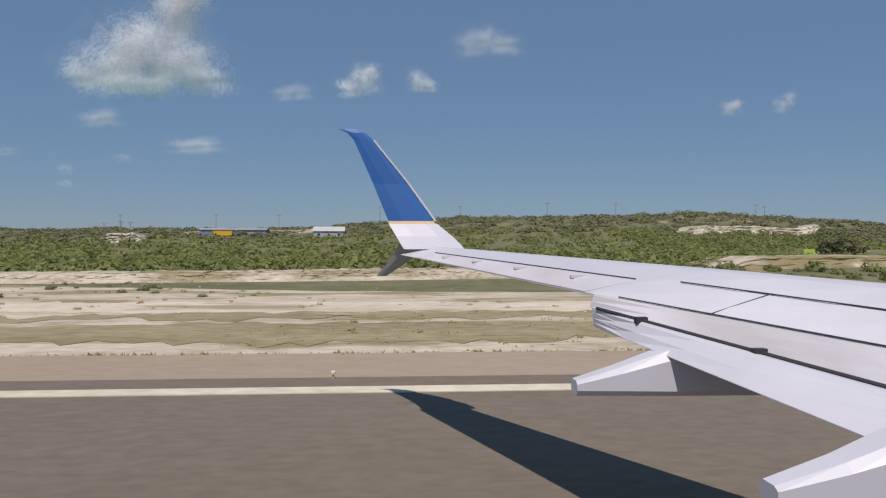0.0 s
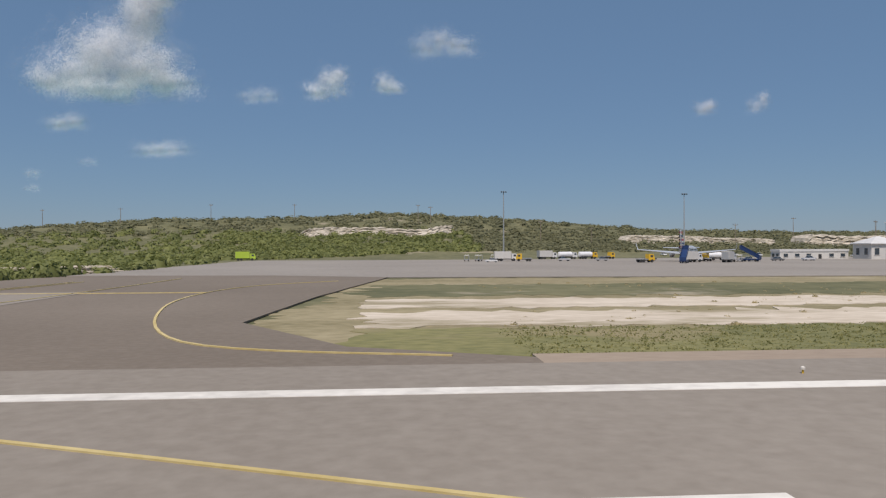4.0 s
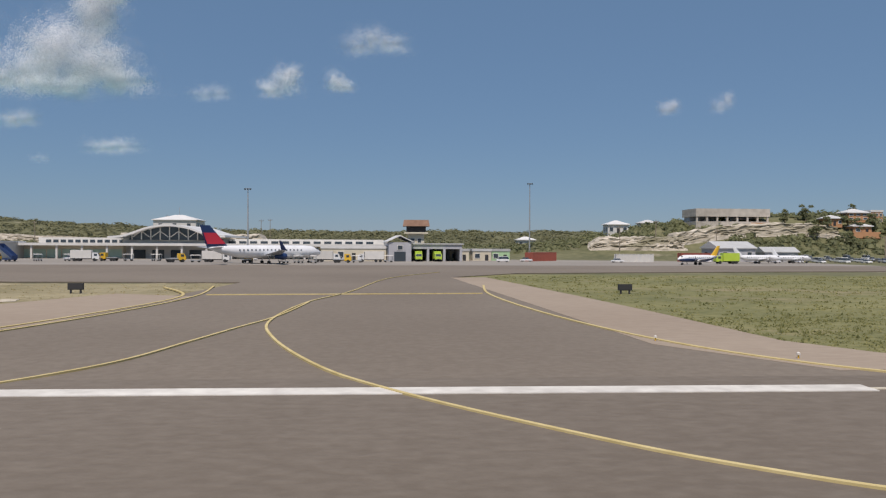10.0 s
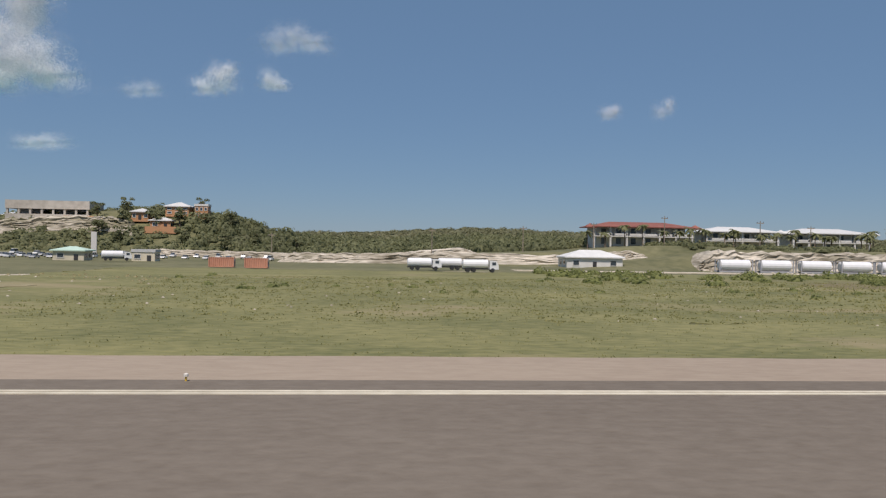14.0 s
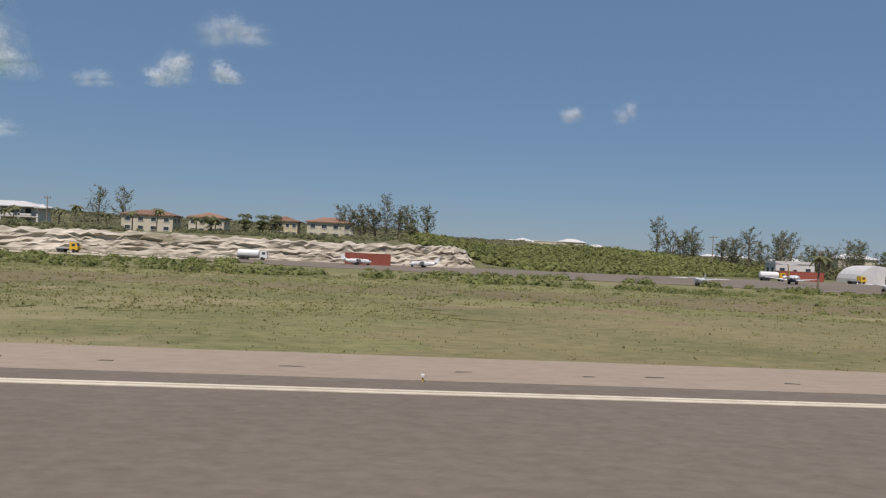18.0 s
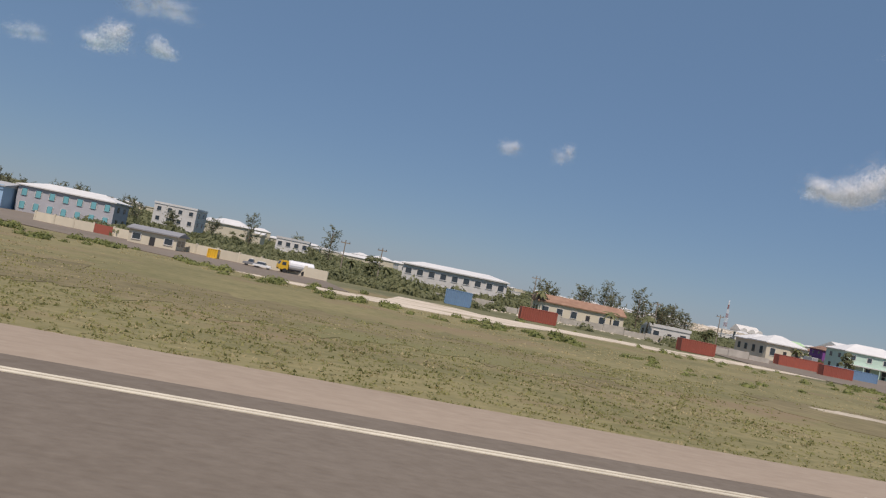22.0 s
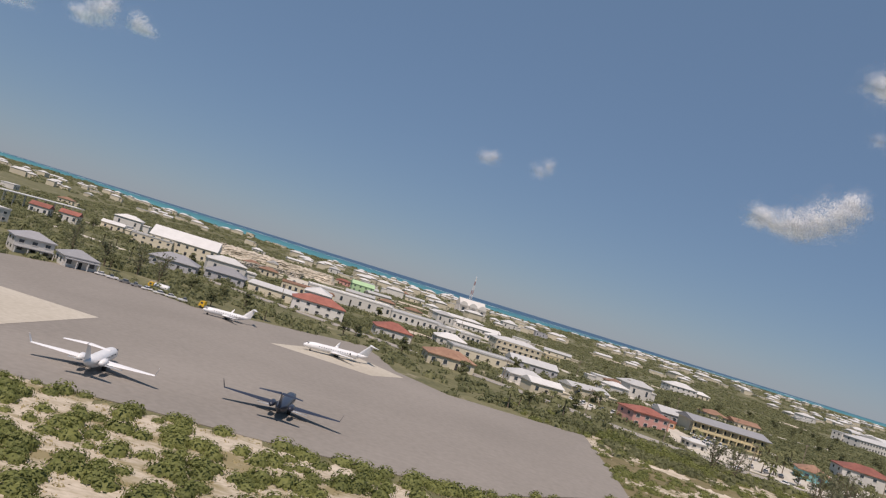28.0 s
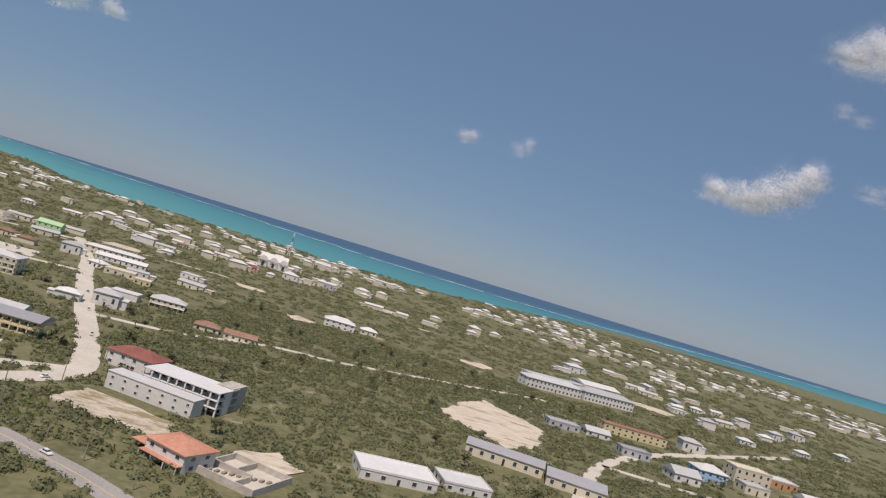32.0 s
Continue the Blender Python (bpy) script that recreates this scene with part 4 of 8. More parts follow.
def container(name, x, y, z, rz, L, H, mat, label):
    """A shipping container with corrugated sides and door bars."""
    t = thing(name, x, y, z, rz, label, "container")
    n = int(L / 0.35)
    W = H * 0.95
    side = []
    for i in range(n * 4 + 1):
        q = (i % 4) in (1, 2)
        side.append((-L / 2 + L * i / (n * 4), W / 2 - (0.07 if q else 0.0)))
    o = [(px, -py) for px, py in side] + [(px, py) for px, py in side[::-1]]
    part("corrugated_wall", Shape().prism(o, 0.12, H - 0.06), mat, t)
    part("roof", Shape().box(-L / 2, L / 2, -W / 2, W / 2, H - 0.06, H), mat, t)
    part("floor_frame", Shape().box(-L / 2 - 0.02, L / 2 + 0.02, -W / 2 - 0.02, W / 2 + 0.02, 0, 0.12), mat, t)
    for a in (-1, 1):
        for b in (-1, 1):
            part("corner_post", Shape().box(a * L / 2 - 0.08, a * L / 2 + 0.08, b * W / 2 - 0.08, b * W / 2 + 0.08, 0.12, H - 0.06), mat, t)
    for k in (-0.6, -0.2, 0.2, 0.6):
        part("door_bar", Shape().tube([(L / 2 + 0.07, k * W / 2, 0.2), (L / 2 + 0.07, k * W / 2, H - 0.15)], 0.03, 6), STEEL, t)
    return t


def ring_at(x, r, n=16, zc=0.0, flat=1.0):
    return [(x, r * math.cos(2 * math.pi * i / n), zc + flat * r * math.sin(2 * math.pi * i / n)) for i in range(n)]


def blade(root, tip, chord0, chord1, thick0, thick1, up=(0, 0, 1)):
    """A tapered aerofoil from root to tip; the places are those of the leading edge."""
    prof = [(0, 0), (0.12, 0.55), (0.35, 0.8), (0.7, 0.5), (1, 0.02), (0.7, -0.3), (0.35, -0.5), (0.12, -0.4)]
    u = Vector(up)
    return Shape().rings([[Vector(p) + Vector((-c * a, 0, 0)) + u * (b * t) for a, b in prof] for p, c, t in ((root, chord0, thick0), (tip, chord1, thick1))])


def aircraft(name, x, y, rz, label, L, r, span, chord, body, fin_mat, wing_mat, engines="wing", tail="low", high=False, winglet=True, fin_h=None, belly=None, prop=False, z=0.15):
    """An aeroplane on its wheels, its nose along local x."""
    t = thing(name, x, y, z, rz, label, "aircraft")
    zc = r * (1.75 if engines == "wing" else 1.45) + 0.1
    fus = [(L / 2, 0.03, -0.25), (L / 2 - 0.25 * r, 0.32, -0.22), (L / 2 - 0.9 * r, 0.68, -0.12), (L / 2 - 2.0 * r, 0.94, -0.03), (L / 2 - 3.2 * r, 1, 0), (-L * 0.18, 1, 0), (-L * 0.3, 0.86, 0.1), (-L * 0.42, 0.5, 0.36), (-L / 2, 0.12, 0.6)]
    part("fuselage", Shape().rings([ring_at(px, pr * r, 16, zc + pz * r) for px, pr, pz in fus]), body, t, smooth=True)
    if belly:
        part("belly_stripe", Shape().rings([[(px, pr * r * 1.015 * math.cos(a), zc + pz * r + pr * r * 1.015 * math.sin(a)) for a in [math.pi + math.pi * k / 8 for k in range(9)]] for px, pr, pz in fus[1:-1]], caps=False), belly, t, smooth=True)
    for sy in (-1, 1):
        part("cockpit_window", Shape().box(L / 2 - 1.5 * r, L / 2 - 0.85 * r, sy * r * 0.5 - 0.1, sy * r * 0.5 + 0.1, zc + r * 0.35, zc + r * 0.62, 0.05), GLASS, t)
        n = int(L * 0.6 / (r * 0.7))
        pane = Shape().box(-r * 0.1, r * 0.1, -0.03, 0.03, 0, r * 0.24)
        first = None
        for k in range(n):
            px = -L * 0.27 + L * 0.58 * k / n
            if first is None:
                first = o = part("cabin_window", pane, GLASS, t)
            else:
                o = first.copy()
                scene.collection.objects.link(o)
            o.matrix_basis = spot(px, sy * r * 0.975, zc + r * 0.15)
    zw = zc + r * 0.85 if high else zc - r * 0.55
    swp = 0.0 if prop else span * 0.5
    for sy in (-1, 1):
        root, tip = (L * 0.1, sy * r * 0.6, zw), (L * 0.1 - swp, sy * span, zw + (0.0 if high else span * 0.1))
        w = part("wing", blade(root, tip, chord, chord * (0.6 if prop else 0.3), 0.16 * chord, 0.04 * chord), wing_mat, t)
        part("flap", Shape().box(L * 0.1 - swp * 0.3 - chord * 0.95, L * 0.1 - swp * 0.3 - chord * 0.72, sy * span * 0.3 - span * 0.14, sy * span * 0.3 + span * 0.14, zw + 0.02, zw + 0.1), AIR_SILVER, w)
        if winglet:
            part("winglet", blade(tip, (tip[0] - chord * 0.35, tip[1] + sy * 0.35, tip[2] + span * 0.15), chord * 0.3, chord * 0.12, 0.08, 0.04, (0, 1, 0)), fin_mat, w)
        if engines == "wing":
            ex, ey = L * 0.1 - swp * 0.33 + chord * 0.25, sy * span * 0.34
            ez = zw - r * (0.15 if not prop else -0.02)
            er = r * (0.52 if not prop else 0.36)
            e = part("engine", Shape().rings([ring_at(px, pr * er, 12, ez) for px, pr in ((ex, 0.86), (ex - 0.1, 0.97), (ex - er * 1.2, 1.0), (ex - er * 3.4, 0.66), (ex - er * 3.8, 0.3))]), body if prop else fin_mat, t, smooth=True)
            for v in e.data.vertices:
                v.co.y += ey * U
            k = part("intake" if not prop else "spinner", Shape().rings([ring_at(ex + 0.01, er * 0.75, 12, ez), ring_at(ex + (0.03 if not prop else 0.35), er * (0.7 if not prop else 0.1), 12, ez)]), DARK, e)
            for v in k.data.vertices:
                v.co.y += ey * U
            if prop:
                for q in range(4):
                    a = q * math.pi / 2 + 0.4
                    d = Vector((0, math.cos(a), math.sin(a)))
                    c = Vector((ex + 0.12, ey, ez))
                    part("propeller_blade", Shape().tube([c + d * 0.05, c + d * er * 2.0, c + d * er * 3.4], [0.05, 0.09, 0.04], 6), DARK, e)
        elif engines == "tail":
            e = part("engine", Shape().rings([ring_at(px, pr * r * 0.5, 12, zc + r * 0.35) for px, pr in ((-L * 0.2, 0.86), (-L * 0.21, 1), (-L * 0.28, 1.02), (-L * 0.36, 0.6))]), fin_mat if body is not AIR_WHITE else AIR_WHITE, t, smooth=True)
            for v in e.data.vertices:
                v.co.y += sy * r * 1.55 * U
            k = part("intake", Shape().rings([ring_at(-L * 0.2 + 0.01, r * 0.38, 12, zc + r * 0.35), ring_at(-L * 0.2 + 0.03, r * 0.3, 12, zc + r * 0.35)]), DARK, e)
            for v in k.data.vertices:
                v.co.y += sy * r * 1.55 * U
        fh = fin_h or r * 3.2
        tz = zc + r * 0.55 if tail == "low" else zc + r * 0.7 + fh
        tx = -L * 0.4 if tail == "low" else -L * 0.4 - fh * 0.55
        part("tailplane", blade((tx, sy * 0.1, tz), (tx - chord * 0.4, sy * span * 0.36, tz + (0.2 if tail == "low" else 0)), chord * 0.55, chord * 0.28, 0.09 * chord, 0.03 * chord), wing_mat, t)
        part("main_gear", Shape().tube([(-L * 0.02, sy * r * 1.0, zc - r * 0.6), (-L * 0.02, sy * r * 1.0, 0.3)], 0.1, 8), STEEL, t)
        g = part("wheel", Shape().tube([(-L * 0.02, sy * r * 1.0 - 0.25, 0.3), (-L * 0.02, sy * r * 1.0 + 0.25, 0.3)], 0.3, 10), RUBBER, t)
    fin = part("fin", blade((-L * 0.33, 0, zc + r * 0.6), (-L * 0.4 - fh * 0.55, 0, zc + r * 0.7 + fh), chord * 1.15, chord * 0.5, 0.12 * chord, 0.06 * chord, (0, 1, 0)), fin_mat, t)
    part("nose_gear", Shape().tube([(L * 0.38, 0, zc - r * 0.7), (L * 0.38, 0, 0.22)], 0.08, 8), STEEL, t)
    part("wheel", Shape().tube([(L * 0.38, -0.2, 0.22), (L * 0.38, 0.2, 0.22)], 0.22, 10), RUBBER, t)
    return t, fin, (L, r, zc, fh, chord)


def fin_bands(t, spec, mats):
    """Sloping colour bands laid 1 cm proud on both sides of a fin."""
    L, r, zc, fh, chord = spec
    n = len(mats)
    for k, m in enumerate(mats):
        if m is None:
            continue
        a, b = k / n, (k + 1) / n
        s = Shape()
        for sy in (-1, 1):
            pts = []
            for q, off in ((a, 0), (a, 1), (b, 1), (b, 0)):
                c = chord * (1.15 + (0.5 - 1.15) * q)
                x0 = -L * 0.33 + (-L * 0.07 - fh * 0.55) * q
                pts.append((x0 - c * (0.06 if off == 0 else 0.97), sy * (0.10 * chord * (1 - q) + 0.055 * chord * q + 0.012), zc + r * 0.6 + (fh + 0.1 * r) * q))
            s.add(pts, [(0, 1, 2, 3)] if sy < 0 else [(3, 2, 1, 0)])
        part("tail_stripe", s, m, t)


# ---- airliners before the terminal ----
t, fin, spec = aircraft("airliner", 240.5, 181, 60, "silver airliner with a red, white and blue striped tail", 23, 1.35, 11.5, 4.0, AIR_SILVER, AIR_WHITE, AIR_SILVER, fin_h=4.2)
fin_bands(t, spec, [AIR_RED, None, NAVY, None, AIR_RED, None, NAVY, None, AIR_RED, None])
t, fin, spec = aircraft("airliner", 352, 155, 50, "white airliner with a dark blue and red tail", 27, 1.35, 12, 4.2, AIR_WHITE, NAVY, AIR_SILVER, fin_h=4.3)
fin_bands(t, spec, [None, AIR_RED, AIR_RED, AIR_RED, None, None])
t, fin, spec = aircraft("airliner", 425, 158, 42, "white airliner with a dark blue and red tail", 27, 1.35, 12, 4.2, AIR_WHITE, NAVY, AIR_SILVER, fin_h=4.3)
fin_bands(t, spec, [None, AIR_RED, AIR_RED, AIR_RED, None, None])
aircraft("turboprop_plane", 537.5, 172, 4, "small white turboprop plane on sandy apron", 11.5, 0.7, 5.5, 1.5, AIR_WHITE, AIR_WHITE, AIR_WHITE, prop=True, winglet=False, fin_h=2.0, belly=None)
aircraft("turboprop_plane", 548.5, 177, 8, "small white turboprop plane on sandy apron", 10.5, 0.65, 5.0, 1.4, AIR_WHITE, AIR_WHITE, AIR_WHITE, prop=True, winglet=False, fin_h=1.9)
aircraft("turboprop_plane", 517, 158, 195, "small white turboprop plane with a blue belly", 10, 0.75, 5.0, 1.5, AIR_WHITE, YELLOW_PAINT, AIR_WHITE, prop=True, winglet=False, fin_h=2.2, belly=NAVY)

# ---- small aircraft by the limestone cliff and the hangars ----
for px, py, hd in ((893, 146, 20), (906, 148, 160), (948, 114, 80), (985, 122, 60)):
    aircraft("light_plane", px, py, hd, "small white high-wing light plane parked on asphalt", 6.0, 0.45, 4.6, 1.0, AIR_WHITE, AIR_WHITE, AIR_WHITE, engines="none", prop=True, high=True, winglet=False, fin_h=0.9)
aircraft("jet", 982, 146, 50, "small jet with a yellow T-shaped tail", 11, 0.7, 5.0, 1.6, AIR_WHITE, YELLOW_PAINT, AIR_WHITE, engines="tail", tail="high", winglet=False, fin_h=2.4, belly=NAVY)
aircraft("jet", 1005, 138, 45, "old grey jet with a T-shaped tail", 12, 0.75, 5.2, 1.7, AIR_SILVER, AIR_SILVER, AIR_WHITE, engines="tail", tail="high", winglet=False, fin_h=2.7)
t, fin, spec = aircraft("turboprop_airliner", 1089, 91, 3, "white turboprop airliner with a yellow tail and teal belly", 20, 1.12, 9.2, 1.9, AIR_WHITE, YELLOW_PAINT, AIR_WHITE, prop=True, high=True, winglet=False, fin_h=3.5, belly=NAVY)
fin_bands(t, spec, [TEAL_PAINT, None, AIR_WHITE, None, ORANGE_PAINT, None, None, None])
part("teal_stripe", Shape().box(-6, 6.6, -1.13, -1.1, 1.42, 1.7), TEAL_PAINT, t)
t, fin, spec = aircraft("turboprop_airliner", 1078.0, 150, -8, "white turboprop airliner with a yellow tail and navy belly", 13, 0.8, 6.4, 1.5, AIR_WHITE, YELLOW_PAINT, AIR_WHITE, prop=True, winglet=False, fin_h=2.2, belly=NAVY)

# ---- private jets on the town apron ----
JT = "private jet with a T-shaped tail on old asphalt"
aircraft("private_jet", 1520, 106, 94, "white " + JT, 14, 0.95, 8.2, 2.4, AIR_WHITE, AIR_WHITE, AIR_WHITE, engines="tail", tail="high", fin_h=2.3)
aircraft("private_jet", 1545.5, 112, 88, "dark navy " + JT, 14, 0.9, 8.6, 2.4, AIR_DARK, AIR_DARK, AIR_DARK, engines="tail", tail="high", fin_h=2.0)
aircraft("private_jet", 1518, 196, 198, "white " + JT, 12, 0.8, 6.0, 2.0, AIR_WHITE, AIR_WHITE, AIR_WHITE, engines="tail", tail="high", fin_h=2.3)
aircraft("private_jet", 1548, 187, 200, "white " + JT, 17, 0.9, 7.6, 2.4, AIR_WHITE, AIR_SILVER, AIR_WHITE, engines="tail", tail="high", fin_h=2.7)

# ---- terminal ----
term = thing("terminal", 390, 212, 0, 0, "white terminal with an arched central roof and mint walls", "terminal")
part("front_wall", Shape().box(-42, -12, -6, 20, -1, 3.6), CREAM, term)
part("front_wall", Shape().box(12, 58, -6, 20, -1, 3.6), CREAM, term)
part("upper_wall", Shape().box(-38, -12, 2, 20, 3.6, 5.8), WHITE, term)
part("upper_wall", Shape().box(12, 58, 3, 20, 3.6, 5.6), WHITE, term)
part("canopy", Shape().box(-43, 59, -10, -5.8, 3.6, 4.3).box(-43, 59, -5.8, 3, 3.65, 4.0), WHITE, term)
part("arch_wall", Shape().box(-13, 13, -4, 22, -1, 5.2), WHITE, term)
arch = [(-15.5, 5.6), (-12, 5.9), (-9, 6.8), (-5, 8.2), (0, 8.9), (5, 8.3), (9, 7.0), (12, 6.2), (15.5, 6.0)]
ap = curve(arch, 4)
part("arched_roof", Shape().rings([[(x, y, z) for x, z in ap] + [(x, y, z + 0.55) for x, z in ap[::-1]] for y in (-8, 24)]), WHITE_ROOF, term)
g = Shape().rings([[(x, y, max(5.25, z - 0.1)) for x, z in ap if abs(x) < 11] + [(10.9, y, 5.2), (-10.9, y, 5.2)] for y in (-5.0, -4.6)])
part("arch_glazing", g, GLASS, term)
for k in range(9):
    x = -10 + 2.5 * k
    zt = float(np.interp(x, [p[0] for p in ap], [p[1] for p in ap]))
    part("arch_mullion", Shape().box(x - 0.12, x + 0.12, -5.3, -5.0, 5.2, zt), WHITE, term)
for k in range(4):
    x = -7.5 + 5 * k
    part("truss_strut", Shape().tube([(x - 2.2, -5.35, 6.0), (x, -5.35, 7.6), (x + 2.2, -5.35, 6.0)], 0.14, 6), WHITE, term)
for i in range(16):
    x = -41 + 6.5 * i
    part("pillar", Shape().box(x - 0.25, x + 0.25, -9.6, -9.1, -1, 3.6), WHITE, term)
for i in range(7):
    part("mint_panel", Shape().box(-40 + 4 * i, -36.4 + 4 * i, -6.12, -5.98, 0.3, 2.6), GREEN_WALL, term)
for i in range(13):
    x = -10 + 5 * i
    part("glass_door", Shape().box(x, x + 3.2, -6.1 if abs(x) > 11 else -4.1, -5.95 if abs(x) > 11 else -3.95, 0, 2.5), GLASS, term)
for i in range(12):
    part("clerestory", Shape().box(-36 + 2 * i, -34.6 + 2 * i, 1.9, 2.02, 4.4, 5.2), GLASS, term)
for i in range(14):
    part("clerestory", Shape().box(14 + 3 * i, 16 + 3 * i, 2.9, 3.02, 4.3, 5.0), GLASS, term)

hall = thing("freight_hall", 338, 194, 0, 0, "plain white flat-roofed freight hall beside the terminal", "hall")
part("wall", Shape().box(-11, 14, -7, 12, -1, 4.3), WHITE, hall)
part("roof", Shape().box(-11.3, 14.3, -7.3, 12.3, 4.3, 4.7), WHITE_ROOF, hall)
part("stair_block", Shape().box(-13.5, -11.0, -7.5, -2, -1, 5.3), CREAM, hall)
windows(hall, "front", [-12.3], [1.2, 3.4], 0.7, 0.9, -7.5)
windows(hall, "front", [-8.5, 9], [1.4], 1.3, 1.2, -7)
kiosk = house("pavilion", 318, 190, 0, 0, 14, 8, 3.2, TEAL_WALL, "hip", GREY_ROOF, "low teal pavilion with grey roof and columns", "pavilion", cols=4, porch=True)
house("cottage", 298.5, 193, 0, 0, 9, 8, 4.2, WHITE, "hip", WHITE_ROOF, "small white cottage with a white hipped roof", "house", cols=3, rise=1.9)
house("long_shed", 285, 203, 0, 0, 20, 5, 2.2, WHITE, "flat", WHITE_ROOF, "long low white shed behind the apron", "shed", cols=6)

ctrl = house("office_block", 372, 278, 0, 0, 15, 12, 12.6, WHITE, "hip", WHITE_ROOF, "white three-storey office block with a hipped roof", "office", cols=3, floors=3, rise=1.9)
part("antenna", Shape().tube([(0, 0, 14.3), (0, 0, 17.5)], 0.08, 6), STEEL, ctrl)

tower = thing("control_tower", 457, 203, 0, 0, "old beige control tower with a rust-brown cabin", "tower")
part("shaft", Shape().box(-2.2, 2.2, -2.2, 2.2, -1, 7.2), CREAM, tower)
part("gallery", Shape().box(-3.2, 3.2, -3.2, 3.2, 7.2, 7.6), CREAM, tower)
part("cabin_glass", Shape().box(-2.6, 2.6, -2.6, 2.6, 7.6, 9.2), DARK, tower)
part("cabin_roof", Shape().box(-3.6, 3.6, -3.6, 3.6, 9.2, 10.9, 0.3), BROWN_ROOF, tower, "rust-brown cabin roof")
windows(tower, "front", [-0.9, 0.9], [2.2, 4.8], 0.9, 1.1, -2.2)

fire = thing("fire_station", 459, 186, 0, 6, "grey fire station with a gabled hall and open bays", "fire station")
part("hall_wall", Shape().box(-9.5, -4, -4, 8, -1, 4.8), GREY_WALL, fire)
part("hall_roof", Shape().rings([[(-10, y, 4.8), (-6.75, y, 6.3), (-3.5, y, 4.8), (-3.5, y, 5.0), (-6.75, y, 6.55), (-10, y, 5.0)] for y in (-4.4, 8.4)]), WHITE_ROOF, fire)
part("bay_wall", Shape().box(-4, 9, -2, 8, 3.2, 4.3).box(8.4, 9, -2, 8, -1, 3.2).box(-4, 9, 7.4, 8, -1, 3.2).box(0.1, 0.7, -2, 7.4, -1, 3.2).box(4.2, 4.8, -2, 7.4, -1, 3.2), GREY_WALL, fire)
part("bay_roof", Shape().box(-4.0, 9.3, -2.3, 8.3, 4.3, 4.6), PALE_ROOF, fire)
windows(fire, "front", [-6.75], [3.0], 1.2, 1.0, -4)
part("gable_door", Shape().box(-8.2, -5.4, -4.06, -3.95, 0, 2.5), GLASS, fire)
house("fire_annex", 441, 189, 0, 4, 16, 8, 3.2, CREAM, "flat", WHITE_ROOF, "low cream flat-roofed annex with glass doors", "office", cols=5)
fe = truck("lime green airport fire engine in its bay", LIME_PAINT, "box", LIME_PAINT, "fire engine", 5.5)
fe.matrix_world = spot(457.2, 183.5, 0.15, -88)
moved(fe, 461.8, 184, 0.15, -84)
moved(fe, 528, 168, 0.15, 180)
moved(fe, 126, 212, 0.2, 10)
for i, px in enumerate((468, 474, 479)):
    house("store_shed", px, 196 + i, 0, 4, 5, 5, 2.6, CREAM if i < 2 else LIME_WALL, "flat", PALE_ROOF, "small cream storage shed", "shed", cols=2, sides=False)

# ---- floodlight masts ----
def mast(x, y, h, label="tall grey steel floodlight mast"):
    t = thing("floodlight_mast", x, y, float(height(x, y)), 0, label, "mast", "floodlight masts")
    part("pole", Shape().tube([(0, 0, -0.5), (0, 0, h * 0.5), (0, 0, h)], [0.28, 0.2, 0.12], 8), STEEL, t)
    part("ring", Shape().box(-0.9, 0.9, -0.25, 0.25, h - 0.1, h + 0.1), STEEL, t)
    for k in (-0.7, 0, 0.7):
        part("lamp", Shape().box(k - 0.22, k + 0.22, -0.5, -0.2, h - 0.35, h + 0.05), GLASS, t)


for mx, my, mh in ((203, 238, 21), (262, 236, 20.5), (337, 205, 19.5), (412, 202, 19), (494, 236, 22)):
    mast(mx, my, mh)


def pole(x, y, h, arm=True, z=None):
    t = thing("utility_pole", x, y, float(height(x, y)) if z is None else z, RND.uniform(-20, 20), "weathered wooden utility pole with a crossarm", "pole", "utility poles")
    part("post", Shape().tube([(0, 0, -0.5), (0, 0, h)], [0.16, 0.1], 7), POLE_WOOD, t)
    if arm:
        part("crossarm", Shape().box(-1.0, 1.0, -0.08, 0.08, h - 0.7, h - 0.5), POLE_WOOD, t)
        for k in (-0.85, 0.85):
            part("insulator", Shape().tube([(k, 0, h - 0.5), (k, 0, h - 0.25)], 0.07, 6), GLASS, t)


for px in range(-130, 130, 42):
    pole(px + RND.uniform(-6, 6), 372 + RND.uniform(-6, 6), 9)
for px, py, h in ((180, 349, 9), (186, 352, 8), (-109, 300, 9), (-104, 305, 9), (-99, 300, 9), (228, 300, 9), (249, 300, 7), (310, 300, 9), (352, 330, 10), (392, 330, 10), (395, 335, 10), (520, 225, 8), (533, 230, 8), (546, 215, 8), (589, 202, 7), (635, 205, 7), (678, 198, 7.5), (702, 195, 7), (722, 198, 7), (741, 196, 8), (768, 196, 8), (785, 200, 7),
                  (812, 199, 8), (985, 190, 9), (1018, 195, 8), (1150, 155, 8), (1158, 160, 8), (1195, 170, 9), (1232, 185, 9), (1248, 182, 9)):
    pole(px, py, h)
sock = thing("windsock", 316, 150, 0, 0, "orange windsock full of wind on a pole", "windsock")
part("pole", Shape().tube([(0, 0, -0.3), (0, 0, 6.4)], 0.07, 6), STEEL, sock)
part("sleeve", Shape().tube([(0, 0, 5.0), (0.9, 0, 5.9), (1.9, 0, 6.5), (2.6, 0, 6.5)], [0.2, 0.4, 0.5, 0.45], 10), ORANGE_PAINT, sock)

